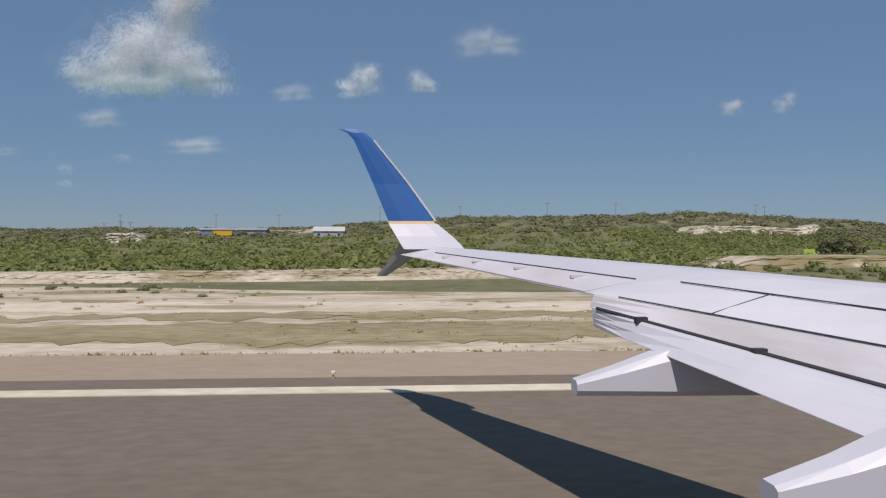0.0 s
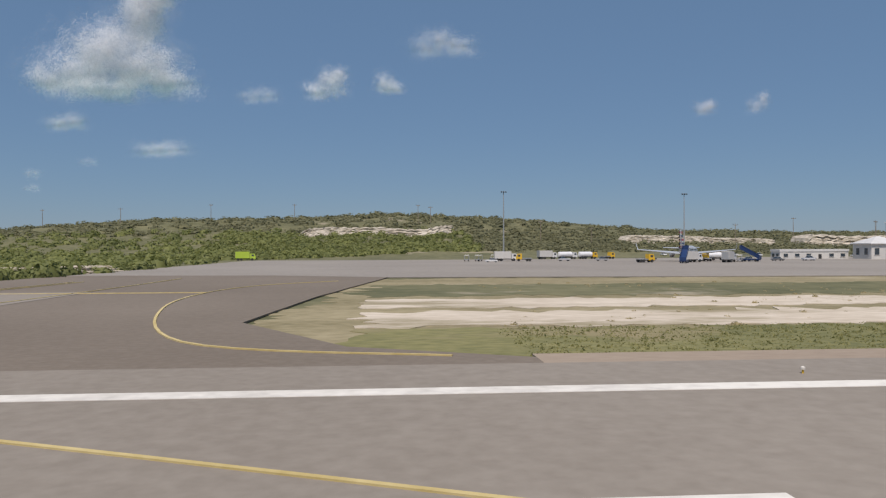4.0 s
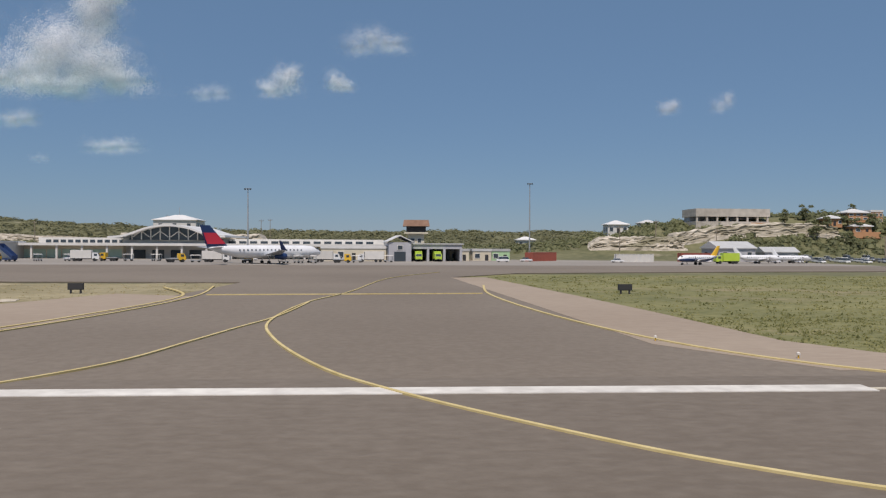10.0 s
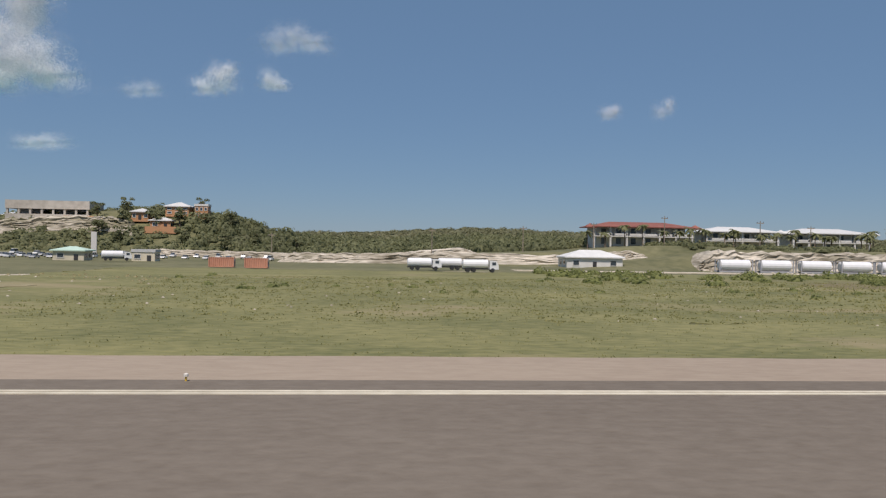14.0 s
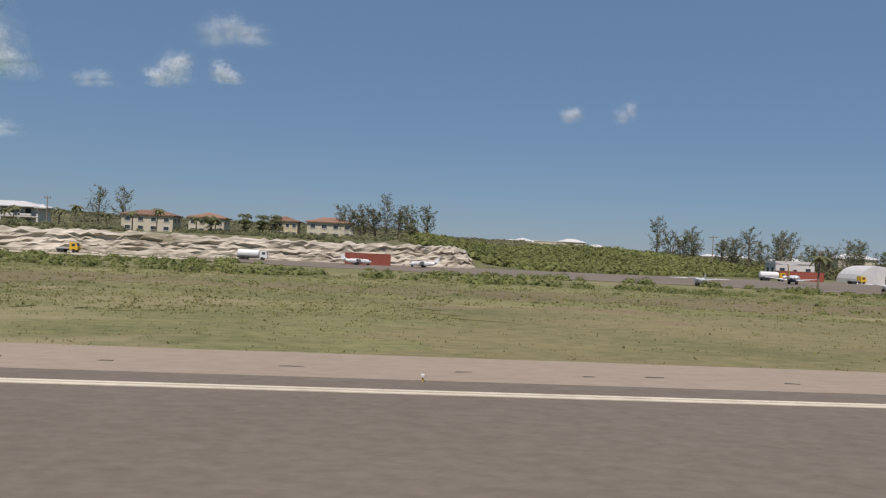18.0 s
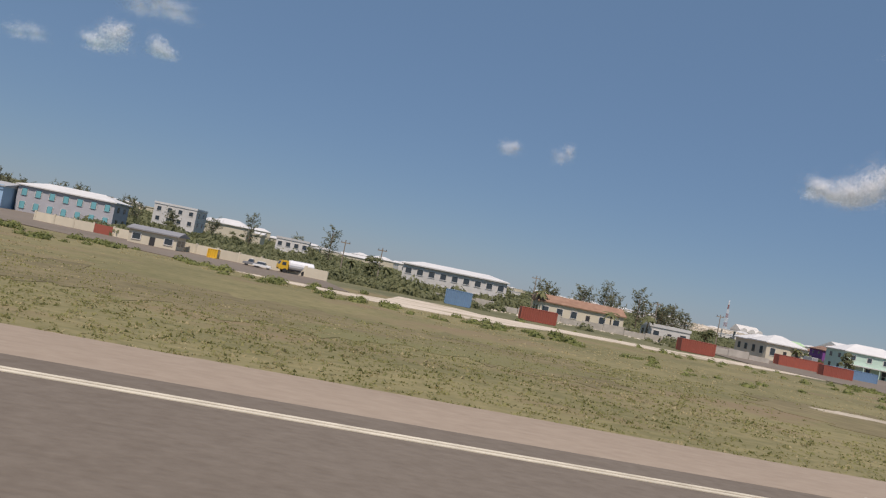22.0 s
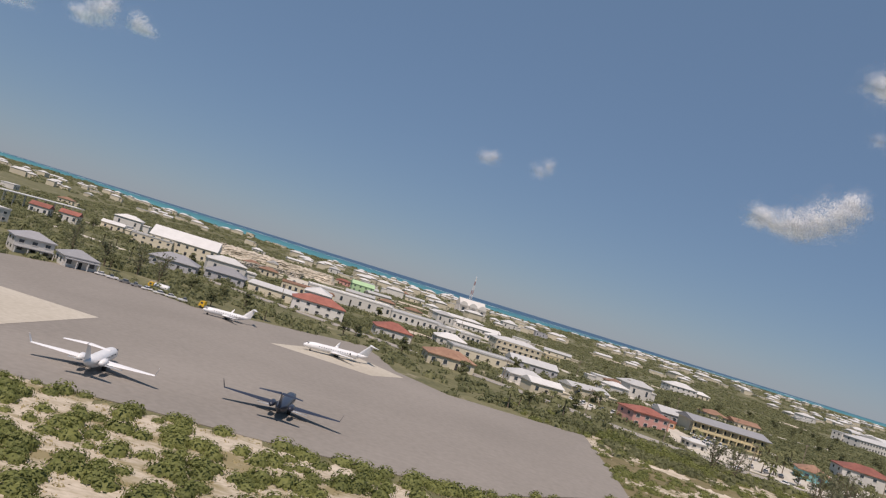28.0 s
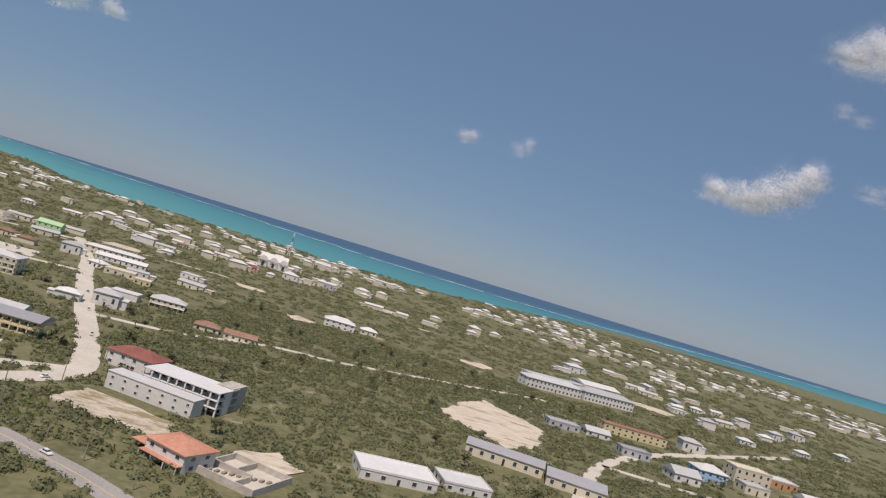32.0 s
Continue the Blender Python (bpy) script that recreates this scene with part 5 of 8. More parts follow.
# ---- signs and lights by the runway ----
def sign(x, y, rz, w, h, face, label, letter=""):
    t = thing("taxiway_sign", x, y, 0.05, rz, label, "sign", "taxiway signs")
    part("panel", Shape().box(-w / 2, w / 2, -0.12, 0.12, 0.35, 0.35 + h), face, t)
    part("cabinet", Shape().box(-w / 2 - 0.06, w / 2 + 0.06, -0.10, 0.14, 0.29, 0.41 + h), DARK, t)
    for k in (-1, 1):
        part("leg", Shape().box(k * w * 0.35 - 0.06, k * w * 0.35 + 0.06, -0.08, 0.08, -0.2, 0.3), DARK, t)
    if letter:
        f = bpy.data.curves.new("letter", "FONT")
        f.body, f.size, f.align_x, f.extrude = letter, h * 0.95 * U, "CENTER", 0.004
        tmp = bpy.data.objects.new("letter", f)
        me = bpy.data.meshes.new_from_object(tmp)
        bpy.data.objects.remove(tmp)
        me.materials.append(DARK)
        o = new("letter", me)
        o.parent = t
        o.matrix_basis = pose(0, -0.13 * U, (0.35 + h * 0.2) * U, 90, 0, 0)
    return t


def marker(x, y):
    """A wedge-shaped board with a pale panel on both sloping faces."""
    t = thing("runway_marker", x, y, 0.05, -6, "dark wedge-shaped runway marker with pale panels in grass", "sign", "runway markers")
    part("wedge_body", Shape().rings([[(-0.3, q, 0.1), (0.3, q, 0.1), (0.09, q, 0.95), (-0.09, q, 0.95)] for q in (-0.5, 0.5)]), DARK, t)
    for k in (-1, 1):
        part("panel", Shape().add([(k * 0.31, -0.46, 0.14), (k * 0.31, 0.46, 0.14), (k * 0.115, 0.46, 0.92), (k * 0.115, -0.46, 0.92), (k * 0.29, -0.46, 0.14), (k * 0.29, 0.46, 0.14), (k * 0.095, 0.46, 0.92), (k * 0.095, -0.46, 0.92)],
                                  [(0, 1, 2, 3), (7, 6, 5, 4), (0, 4, 5, 1), (1, 5, 6, 2), (2, 6, 7, 3), (3, 7, 4, 0)]), LINE_WHITE, t, "pale weathered panel")
        part("foot", Shape().box(k * 0.24 - 0.05, k * 0.24 + 0.05, -0.4, 0.4, -0.2, 0.1), DARK, t)
    for z in (0.3, 0.42):
        part("label_bar", Shape().box(-0.1, 0.1, -0.515, -0.5, z, z + 0.07), LINE_WHITE, t)


for x, y in ((55.2, 33.0), (264.5, 30.8), (216.9, 34.3)):
    marker(x, y)
sign(1467, 46, 25, 1.5, 0.9, LINE_WHITE, "pale taxiway sign with a black letter in grass", "F")
sign(1113.3, 35.7, 12, 0.9, 0.9, LINE_WHITE, "small grey taxiway sign in green grass", "C")
for px, py in ((324, 62), (398, 80), (426, 63), (472, 63)):
    sign(px, py, 4, 1.1, 0.42, DARK, "dark back of a taxiway sign in dry grass")
lamp = thing("runway_light", 0, -900, 0, 0, "small white elevated runway edge light", "light", "runway edge lights")
part("stem", Shape().tube([(0, 0, 0), (0, 0, 0.13)], 0.03, 6), YELLOW_PAINT, lamp)
part("lens", Shape().tube([(0, 0, 0.13), (0, 0, 0.2), (0, 0, 0.23)], [0.07, 0.07, 0.03], 8), LINE_WHITE, lamp)
for i, px in enumerate(range(-62, 1540, 30)):
    if not any(a < px < b for a, b in ((104, 171), (328, 362), (432, 462), (1036, 1058), (1271, 1297), (1476, 1499))):
        moved(lamp, px + 0.5, 22.2, 0.16)
for px, py in ((117, 27), (121, 32), (319.5, 23.5), (327, 25.5), (330, 29), (423, 23.5), (432, 25), (434.5, 30), (463.5, 31), (467, 26)):
    moved(lamp, px, py, 0.15)
pl = thing("glide_slope_light", 507.8, 35.5, 0.05, 0, "yellow glide slope light box on short legs in green grass", "light box", "glide slope lights")
bx = part("light_box", Shape().rings([[(-0.62, -0.32, 0.5), (-0.62, 0.32, 0.5), (-0.62, 0.32, 0.8), (-0.62, -0.2, 0.86), (-0.62, -0.32, 0.76)], [(0.62, -0.32, 0.5), (0.62, 0.32, 0.5), (0.62, 0.32, 0.8), (0.62, -0.2, 0.86), (0.62, -0.32, 0.76)]]), YELLOW_PAINT, pl)
for k in (-0.45, 0.0, 0.45):
    part("strap", Shape().box(k - 0.03, k + 0.03, -0.335, -0.3, 0.48, 0.87), DARK, bx)
for px, py in ((-0.45, -0.2), (0.45, -0.2), (-0.45, 0.2), (0.45, 0.2)):
    part("leg", Shape().box(px - 0.035, px + 0.035, py - 0.035, py + 0.035, -0.15, 0.5), STEEL, pl)
part("base_frame", Shape().box(-0.6, 0.6, -0.3, 0.3, -0.1, 0.06), DARK, pl)
for py in (44, 51.5, 59):
    moved(pl, 507.8, py, 0.05)

# ---- apron vehicles ----
stair = thing("stair_truck", 231, 160, 0.15, 60, "blue passenger stair truck on the apron", "stairs")
part("ramp", Shape().add([(-2.5, -0.7, 0.6), (-2.5, 0.7, 0.6), (2.2, 0.7, 3.0), (2.2, -0.7, 3.0), (-2.5, -0.7, 1.3), (-2.5, 0.7, 1.3), (2.2, 0.7, 3.9), (2.2, -0.7, 3.9)],
                         [(3, 2, 1, 0), (0, 1, 5, 4), (0, 4, 7, 3), (1, 2, 6, 5), (2, 3, 7, 6)]), NAVY, stair)
part("base", Shape().box(-2.4, 2.2, -0.65, 0.65, 0.35, 0.7), NAVY, stair)
wheel_pair(stair, (-1.6, 1.5), (-0.6, 0.6), 0.3, 0.2)
moved(stair, 300, 165, 0.15, 20), moved(stair, 367, 168, 0.15, 150), moved(stair, 252, 172, 0.15, 130)
bt = truck("white box truck with a dusty cargo box", CAR_WHITE, "box", WHITE)
tk = truck("white fuel tanker truck", CAR_WHITE, "tank", AIR_WHITE)
yt = truck("yellow and white fuel tanker truck", YELLOW_PAINT, "tank", AIR_WHITE)
ft = truck("small flat-bed airport truck", YELLOW_PAINT, "flat", STEEL, "truck", 4.0)
for o, px, py, rz in ((bt, 236, 168, 30), (bt, 244, 166, 50), (ft, 225, 168, 10), (ft, 243, 176, 80), (bt, 196, 190, 0), (ft, 200, 186, 170), (tk, 250, 186, 10), (bt, 296, 172, 0), (ft, 318, 158, 0), (ft, 352, 148, 200), (bt, 348, 150, 90), (ft, 366, 163, 0), (bt, 382, 172, 10), (ft, 386, 175, 180), (bt, 412, 168, 0), (ft, 404, 165, 30), (ft, 420, 162, 90), (bt, 436, 172, 0),
                      (ft, 440, 165, 0), (bt, 446, 172, 180), (tk, 672, 131, 0), (tk, 681, 124, 0), (tk, 676, 134, 180), (tk, 608, 165, 20), (yt, 988, 165, -5), (ft, 1012, 170, 0), (yt, 1143, 124, 200), (bt, 1318, 119, 160), (yt, 1495, 213, 170), (bt, 1436, 199, 175), (bt, 1423, 182, 170), (bt, 1272, 192, 80), (bt, 1279, 195, 80), (bt, 1284, 196, 85), (bt, 1325, 152, 178), (ft, 1336, 152, 0), (ft, 1511, 204, 170)):
    copy_thing(o, spot(px, py, 0.16 if py < 232 else 0.3, rz))
for o in (bt, tk, yt, ft):
    o.matrix_world = spot(212 + 6 * (bt, tk, yt, ft).index(o), 214, 0.16, 20)
cart = thing("baggage_cart", 246, 170, 0.16, 40, "open baggage cart with a white canopy", "cart", "baggage carts")
part("deck", Shape().box(-1.1, 1.1, -0.6, 0.6, 0.35, 0.5), STEEL, cart)
part("canopy", Shape().box(-1.1, 1.1, -0.6, 0.6, 1.5, 1.62, 0.08), WHITE, cart)
for a in (-1, 1):
    for b in (-1, 1):
        part("post", Shape().box(a * 1.05 - 0.04, a * 1.05 + 0.04, b * 0.55 - 0.04, b * 0.55 + 0.04, 0.5, 1.5), STEEL, cart)
wheel_pair(cart, (-0.7, 0.7), (-0.5, 0.5), 0.2, 0.12)
for px, py in ((249, 171), (252, 174), (193, 192), (189, 190), (186, 191), (320, 161), (323, 160), (360, 150), (363, 152), (372, 171), (378, 173), (408, 166), (428, 160), (431, 161), (434, 162), (443, 168), (450, 172), (390, 176), (396, 177)):
    moved(cart, px, py, 0.16, RND.uniform(0, 180))
for px in (190, 210, 220, 233, 255, 262, 270, 276, 303, 308, 312, 322, 327, 344, 352, 374, 399, 415, 438, 477, 484, 505):
    park(1, px, RND.uniform(172, 198), px + 1, 180, 0.16, 0)
park(10, 255, 246, 330, 232, None, 95)
for i in range(5):
    y = 186 + 5.5 * i
    park(11, 528 + 2 * i, y, 592 + 2 * i, y - 4, None, 88)
park(9, 596, 196, 645, 190, None, 88), park(8, 600, 204, 650, 199, None, 92)
container("shipping_container", 489.5, 193, 0.1, 45, 11, 2.3, RED_PAINT, "long faded red shipping container")
container("shipping_container", 512, 186, 0.1, 0, 9.5, 2.0, WHITE, "white shipping container on pale ground")
container("shipping_container", 530, 192, 0.1, 5, 8, 2.3, RED_PAINT, "faded red shipping container beside parked cars")
shed = house("grey_shed", 541, 196, 0, 10, 11, 8, 3.6, GREY_WALL, "gable", PALE_ROOF, "grey metal shed with a pale gabled roof", "shed", cols=3)
house("grey_shed", 556, 199, 0, -4, 9, 6, 2.6, GREY_WALL, "gable", PALE_ROOF, "low grey metal shed beside parked cars", "shed", cols=3)
house("guard_hut", 597, 170, 0, 0, 6.5, 5, 2.0, CREAM, "hip", GREEN_WALL, "small cream guard hut with a green hipped roof", "hut", cols=2, rise=0.8)
house("guard_hut", 612, 172, 0, 0, 5, 4, 2.0, CREAM, "flat", PALE_ROOF, "small cream hut behind bushes", "hut", cols=2)
ts = thing("sign_pylon", 590, 201, float(height(590, 201)), 0, "narrow white roadside sign pylon", "sign")
part("panel", Shape().box(-0.7, 0.7, -0.15, 0.15, 1.0, 6.4), WHITE, ts)
part("base", Shape().box(-0.9, 0.9, -0.4, 0.4, -0.5, 1.0), BARE, ts)

# ---- hill with the unfinished block and the orange houses ----
hz = 12.0
ruin = thing("concrete_block", 562, 244, hz - 0.6, 0, "unfinished grey concrete block on a white limestone hill", "building")
b = hz - 1.0
part("floor_slab", Shape().box(-12.5, 12.5, -5, 7, -5, 1.0), BARE, ruin)
part("upper_wall", Shape().box(-12.5, 12.5, -5, 7, 2.6, 5.2), BARE, ruin)
part("back_wall", Shape().box(-12.0, 12.0, 1.5, 6.5, 0.6, 2.6), GREY_WALL, ruin)
for k in range(8):
    part("column", Shape().box(-12.3 + 3.4 * k, -11.7 + 3.4 * k, -4.8, -4.2, 0.6, 2.6), BARE, ruin)
part("brick_wall", Shape().box(5.5, 14.5, -6.6, -6.0, -1.6, 0.6), ORANGE_WALL, ruin)
for nm, px, py, w, d, h, wall, roof, rm, lb, fl in (("hill_house", 526, 250, 7, 6, 3.2, WHITE, "hip", WHITE_ROOF, "white hipped-roof house on a scrubby hill", 1), ("hill_house", 592, 234, 5, 5, 2.2, ORANGE_WALL, "hip", WHITE_ROOF, "orange house with a white hipped roof among trees", 1), ("hill_house", 602, 238, 7, 6, 2.4, ORANGE_WALL, "hip", WHITE_ROOF, "large orange house with a white hipped roof", 2),
                                            ("hill_house", 609, 238, 4, 4, 3.8, ORANGE_WALL, "flat", WHITE_ROOF, "orange two-storey cube house on a hill", 2), ("hill_house", 497, 262, 6, 5, 2.6, WHITE, "hip", WHITE_ROOF, "small white house on the ridge", 1), ("hill_house", 541, 262, 6, 5, 2.4, WHITE, "hip", WHITE_ROOF, "small white house on the ridge", 1)):
    house(nm, px, py, float(height(px, py)) - 0.2, 0, w, d, h, wall, roof, rm, lb, "house", cols=3, floors=fl)
part("garden_wall", Shape().box(-4, 5, -3.6, -3.2, -1.5, 0.5), ORANGE_WALL, house("hill_house", 599, 230, float(height(599, 230)) - 0.4, 0, 6, 4, 2.2, ORANGE_WALL, "hip", WHITE_ROOF, "low orange house behind a garden wall", "house", cols=2))

# ---- lodges on the limestone terrace ----
def lodge(x, y, w, roof_mat, label, floors=2):
    z = float(height(x, y))
    t = thing("lodge", x, y, z, 0, label, "lodge")
    part("wall", Shape().box(-w / 2, w / 2, 0, 9, -1, 5.0), WHITE, t)
    part("roof", Shape().hip(-w / 2 - 1.5, w / 2 + 1.5, -2.6, 10, 5.0, 1.5), roof_mat, t)
    part("balcony_slab", Shape().box(-w / 2 - 1.5, w / 2 + 1.5, -2.4, 0, 2.35, 2.6), WHITE, t)
    n = int(w / 4.2)
    for k in range(n + 1):
        px = -w / 2 - 1.2 + (w + 2.4) * k / n
        part("column", Shape().box(px - 0.25, px + 0.25, -2.3, -1.8, -1, 5.0), WHITE, t)
    for k in range(n):
        px = -w / 2 + w * (k + 0.5) / n
        part("railing", Shape().box(px - w / n * 0.42, px + w / n * 0.42, -2.3, -2.2, 2.7, 3.3), WHITE, t)
        for zz in (0.3, 3.0):
            part("glass_door", Shape().box(px - 0.7, px + 0.7, -0.08, 0.03, zz, zz + 1.7), GLASS, t)
    for k in (-1, 1):
        part("corner_roof", Shape().hip(k * (w / 2 + 2.2) - 1.2, k * (w / 2 + 2.2) + 1.2, -2.8, -0.4, 4.8, 1.0, 0.3), roof_mat, t)
    return t


lodge(738, 206, 26, RED_ROOF, "two-storey white lodge with a red tiled roof and columns")
lodge(768, 208, 19, WHITE_ROOF, "two-storey white lodge with a white hipped roof")
lodge(795, 208, 21, WHITE_ROOF, "two-storey white lodge with a white hipped roof")
for px, w in ((837, 13), (852, 9), (884, 12), (872, 7)):
    house("villa", px, 203, float(height(px, 203)) - 0.2, 0, w, 8, 4.4, CREAM if px != 872 else YELLOW_WALL, "hip", BROWN_ROOF, "cream two-storey villa with a brown tiled roof", "villa", cols=4, floors=2, rise=1.3)
carport = house("carport", 713, 170, 0, 0, 13, 8, 2.4, WHITE, "hip", WHITE_ROOF, "open white carport with a hipped roof", "carport", cols=3, rise=1.6)
for k in range(5):
    tt = thing("tank_container", 739 + 9.0 * k, 152, 0.05, 0, "white cylindrical tank in a grey transport frame", "tank", "tank containers")
    part("tank", Shape().tube([(-3.4, 0, 1.5), (-3.2, 0, 1.5), (3.2, 0, 1.5), (3.4, 0, 1.5)], [0.7, 1.15, 1.15, 0.7], 16), AIR_WHITE, tt)
    for e in (-3.6, 3.6):
        part("end_frame", Shape().box(e - 0.1, e + 0.1, -1.15, -0.95, 0, 2.7).box(e - 0.1, e + 0.1, 0.95, 1.15, 0, 2.7).box(e - 0.1, e + 0.1, -1.15, 1.15, 2.55, 2.7), GREY_WALL, tt)
    part("skid", Shape().box(-3.6, 3.6, -0.9, -0.7, 0, 0.35).box(-3.6, 3.6, 0.7, 0.9, 0, 0.35), GREY_WALL, tt)
container("shipping_container", 788, 151, 0.05, 0, 5.5, 2.4, RED_PAINT, "short rusty red shipping container before a cliff")
container("shipping_container", 895, 151, 0.05, 0, 9, 2.4, RED_PAINT, "rusty red shipping container before a cliff")
moved(ft, 812, 148, 0.1, 0), moved(ft, 820, 148, 0.1, 10), moved(ft, 838, 148, 0.1, 0), moved(tk, 872, 152, 0.05, 0)

# ---- hangars ----
hg = thing("blue_hangar", 1057.5, 176, 0.1, 0, "pale blue sheet-metal hangar with a dark open front", "hangar")
part("side_wall", Shape().box(-16.5, -10, 0, 16, -0.3, 4.6).box(9.5, 16.5, 0, 16, -0.3, 4.8).box(-10, 9.5, 15.6, 16, -0.3, 5.2), BLUE_WALL, hg)
part("lintel", Shape().box(-16.5, 16.5, -0.2, 0, 4.2, 5.2), BLUE_WALL, hg)
part("roof", Shape().gable(-16.5, 16.5, 0, 16, 4.8, 1.0), PALE_ROOF, hg)
# Added dark sheet before the rear wall, painting the hangar's inner shade.
part("inner_shade_panel", Shape().box(-9.8, 9.3, 14.9, 15.4, 0, 4.6), DARK, hg)
for k in range(3):
    part("door_leaf", Shape().box(-9.6 + k * 0.7, -9.0 + k * 0.7, 0.2, 0.35, 0, 4.2), GREY_ROOF, hg)
part("pillar", Shape().box(1.2, 1.6, 0.6, 1.0, 0, 4.3), GREY_ROOF, hg)
for k, (x, z, w, m) in enumerate(((-6, 0.9, 3.0, GREY_ROOF), (-2, 0.7, 2.2, STEEL), (4.5, 0.8, 3.2, BROWN_ROOF), (7.5, 1.2, 1.6, STEEL))):
    part("stored_crate", Shape().box(x - w / 2, x + w / 2, 6, 9, 0, z), m, hg)
for k in range(5):
    part("notice_line", Shape().box(10.6, 15.4 - 0.6 * (k % 2), -0.26, -0.2, 2.0 + 0.36 * k, 2.15 + 0.36 * k), WHITE, hg)
dome = thing("quonset_hut", 1022, 180, 0.1, -8, "white arched sheet-metal hut with a dark door", "hut")
arc = [(5.4 * math.cos(math.pi * k / 12), 4.6 * math.sin(math.pi * k / 12)) for k in range(13)]
part("arched_shell", Shape().rings([[(x, y, z) for x, z in arc] for y in (-5, 6)]), WHITE_ROOF, dome)
part("door", Shape().box(-0.6, 1.4, -5.1, -4.95, 0, 2.4), WHITE, dome)
part("doorway", Shape().box(1.5, 2.6, -5.08, -4.95, 0, 2.2), DARK, dome)
container("shipping_container", 1001, 176, 0.1, -4, 11, 2.4, RED_PAINT, "long red shipping container by the hangars")
house("office_shed", 1003, 184, 0.1, -4, 10, 6, 4.2, WHITE, "flat", WHITE_ROOF, "white flat-roofed shed behind a red container", "shed", cols=3)
for px, py in ((1031.5, 178), (1037, 179)):
    container("shipping_container", px, py, 0.1, -15, 4.5, 2.4, BLUE_PAINT, "short blue shipping container by the hangar")
AQUA = paint("aqua_shutter", (0.16, 0.42, 0.46), 0.5)
off = house("grey_office", 1086, 185, 0.1, -4, 22, 9, 6.0, GREY_WALL, "hip", WHITE_ROOF, "long two-storey grey office with a white roof", "office", cols=7, floors=2, rise=1.3)
for k in range(7):
    for z in (0.8, 3.8):
        part("aqua_shutter", Shape().box(-9.4 + 3.14 * k - 0.55, -9.4 + 3.14 * k + 0.55, -4.66, -4.62, z, z + 1.6), AQUA, off)
house("white_office", 1095, 254, 0.1, -8, 14, 10, 9.4, WHITE, "flat", WHITE_ROOF, "white office block behind trees", "office", cols=4, floors=3)
wallp = thing("boundary_wall", 1122, 131.5, 0.1, -19, "pale block boundary wall along the apron", "wall")
for k in range(14):
    part("wall_panel", Shape().box(-28 + 4 * k, -24.1 + 4 * k, -0.12, 0.12, -0.5, 1.6), CREAM if k != 3 else RED_PAINT, wallp)
    part("pier", Shape().box(-28.15 + 4 * k, -27.85 + 4 * k, -0.2, 0.2, -0.5, 1.8), CREAM, wallp)
house("gate_house", 1119.8, 128, 0.1, -8, 8, 4, 2.2, CREAM, "gable", GREY_ROOF, "cream gate house with a dark gabled roof", "hut", cols=3, rise=0.6)
container("yellow_box", 1129.5, 125.5, 0.1, -6, 1.5, 1.5, YELLOW_PAINT, "small yellow equipment box by the wall")
park(2, 1135, 123, 1139, 121.5, 0.16, 0)

# ---- freight side and town edge ----
container("pink_crate", 636.5, 134, 0.1, 2, 4.2, 1.7, CLAY_ROOF, "small faded pink container at the field's edge")
container("pink_crate", 643, 131, 0.1, 0, 3.8, 1.7, CLAY_ROOF, "small faded pink container at the field's edge")
container("shipping_container", 1171.5, 131, 0.05, -8, 4.6, 2.6, BLUE_PAINT, "dark blue shipping container beside a sandy track")
for px, py in ((1185, 126), (1214.5, 126), (1252, 140)):
    container("shipping_container", px, py, 0.05, -3, 6.2, 2.2, RED_PAINT, "faded red shipping container beside a sandy track")
container("shipping_container", 1252, 152.5, 0.15, -4, 10, 2.2, RED_PAINT, "long faded red shipping container on the apron")
container("shipping_container", 1263.6, 150.5, 0.15, -4, 10.5, 2.0, BLUE_PAINT, "long blue shipping container on the apron")
long1 = house("long_house", 1175, 164, 0.1, -6, 23, 8, 5.6, WHITE, "hip", WHITE_ROOF, "long white two-storey house behind scrub", "house", cols=9, floors=2, rise=0.9)
house("long_house", 1203, 160, 0.1, -4, 19, 7, 3.4, CREAM, "gable", BROWN_ROOF, "cream house with a rusty roof behind a wall", "house", cols=6)
house("long_house", 1222, 156, 0.1, -4, 9, 6, 2.8, WHITE, "flat", WHITE_ROOF, "low white house beside a block wall", "house", cols=3)
house("hip_house", 1261, 176, 0.1, 0, 10, 8, 4.2, CREAM, "hip", WHITE_ROOF, "cream house with a white hipped roof", "house", cols=3, rise=2.0)
house("hip_house", 1269.5, 197, 0.1, 0, 11, 8, 4.0, CREAM, "hip", WHITE_ROOF, "cream house with a white hipped roof", "house", cols=3)
house("mint_house", 1307, 203, 0.1, -8, 19, 11, 6.2, GREEN_WALL, "hip", WHITE_ROOF, "mint-green two-storey house with a white roof", "house", cols=4, floors=2, porch=True)
house("white_shed", 1314, 126, 0.1, -24, 15, 7, 3.0, WHITE, "gable", WHITE_ROOF, "long white open-fronted shed", "shed", cols=5)
wl2 = thing("block_wall", 1205, 148, 0.1, -4, "grey concrete block wall along a dirt road", "wall")
for k in range(16):
    part("wall_panel", Shape().box(-36 + 4.5 * k, -31.6 + 4.5 * k, -0.1, 0.1, -0.4, 1.0 + 0.25 * (k % 3)), BARE, wl2)
house("grey_office", 1134, 236, 0.1, 0, 10, 8, 6.0, WHITE, "flat", WHITE_ROOF, "white two-storey block behind trees", "house", cols=4, floors=2)

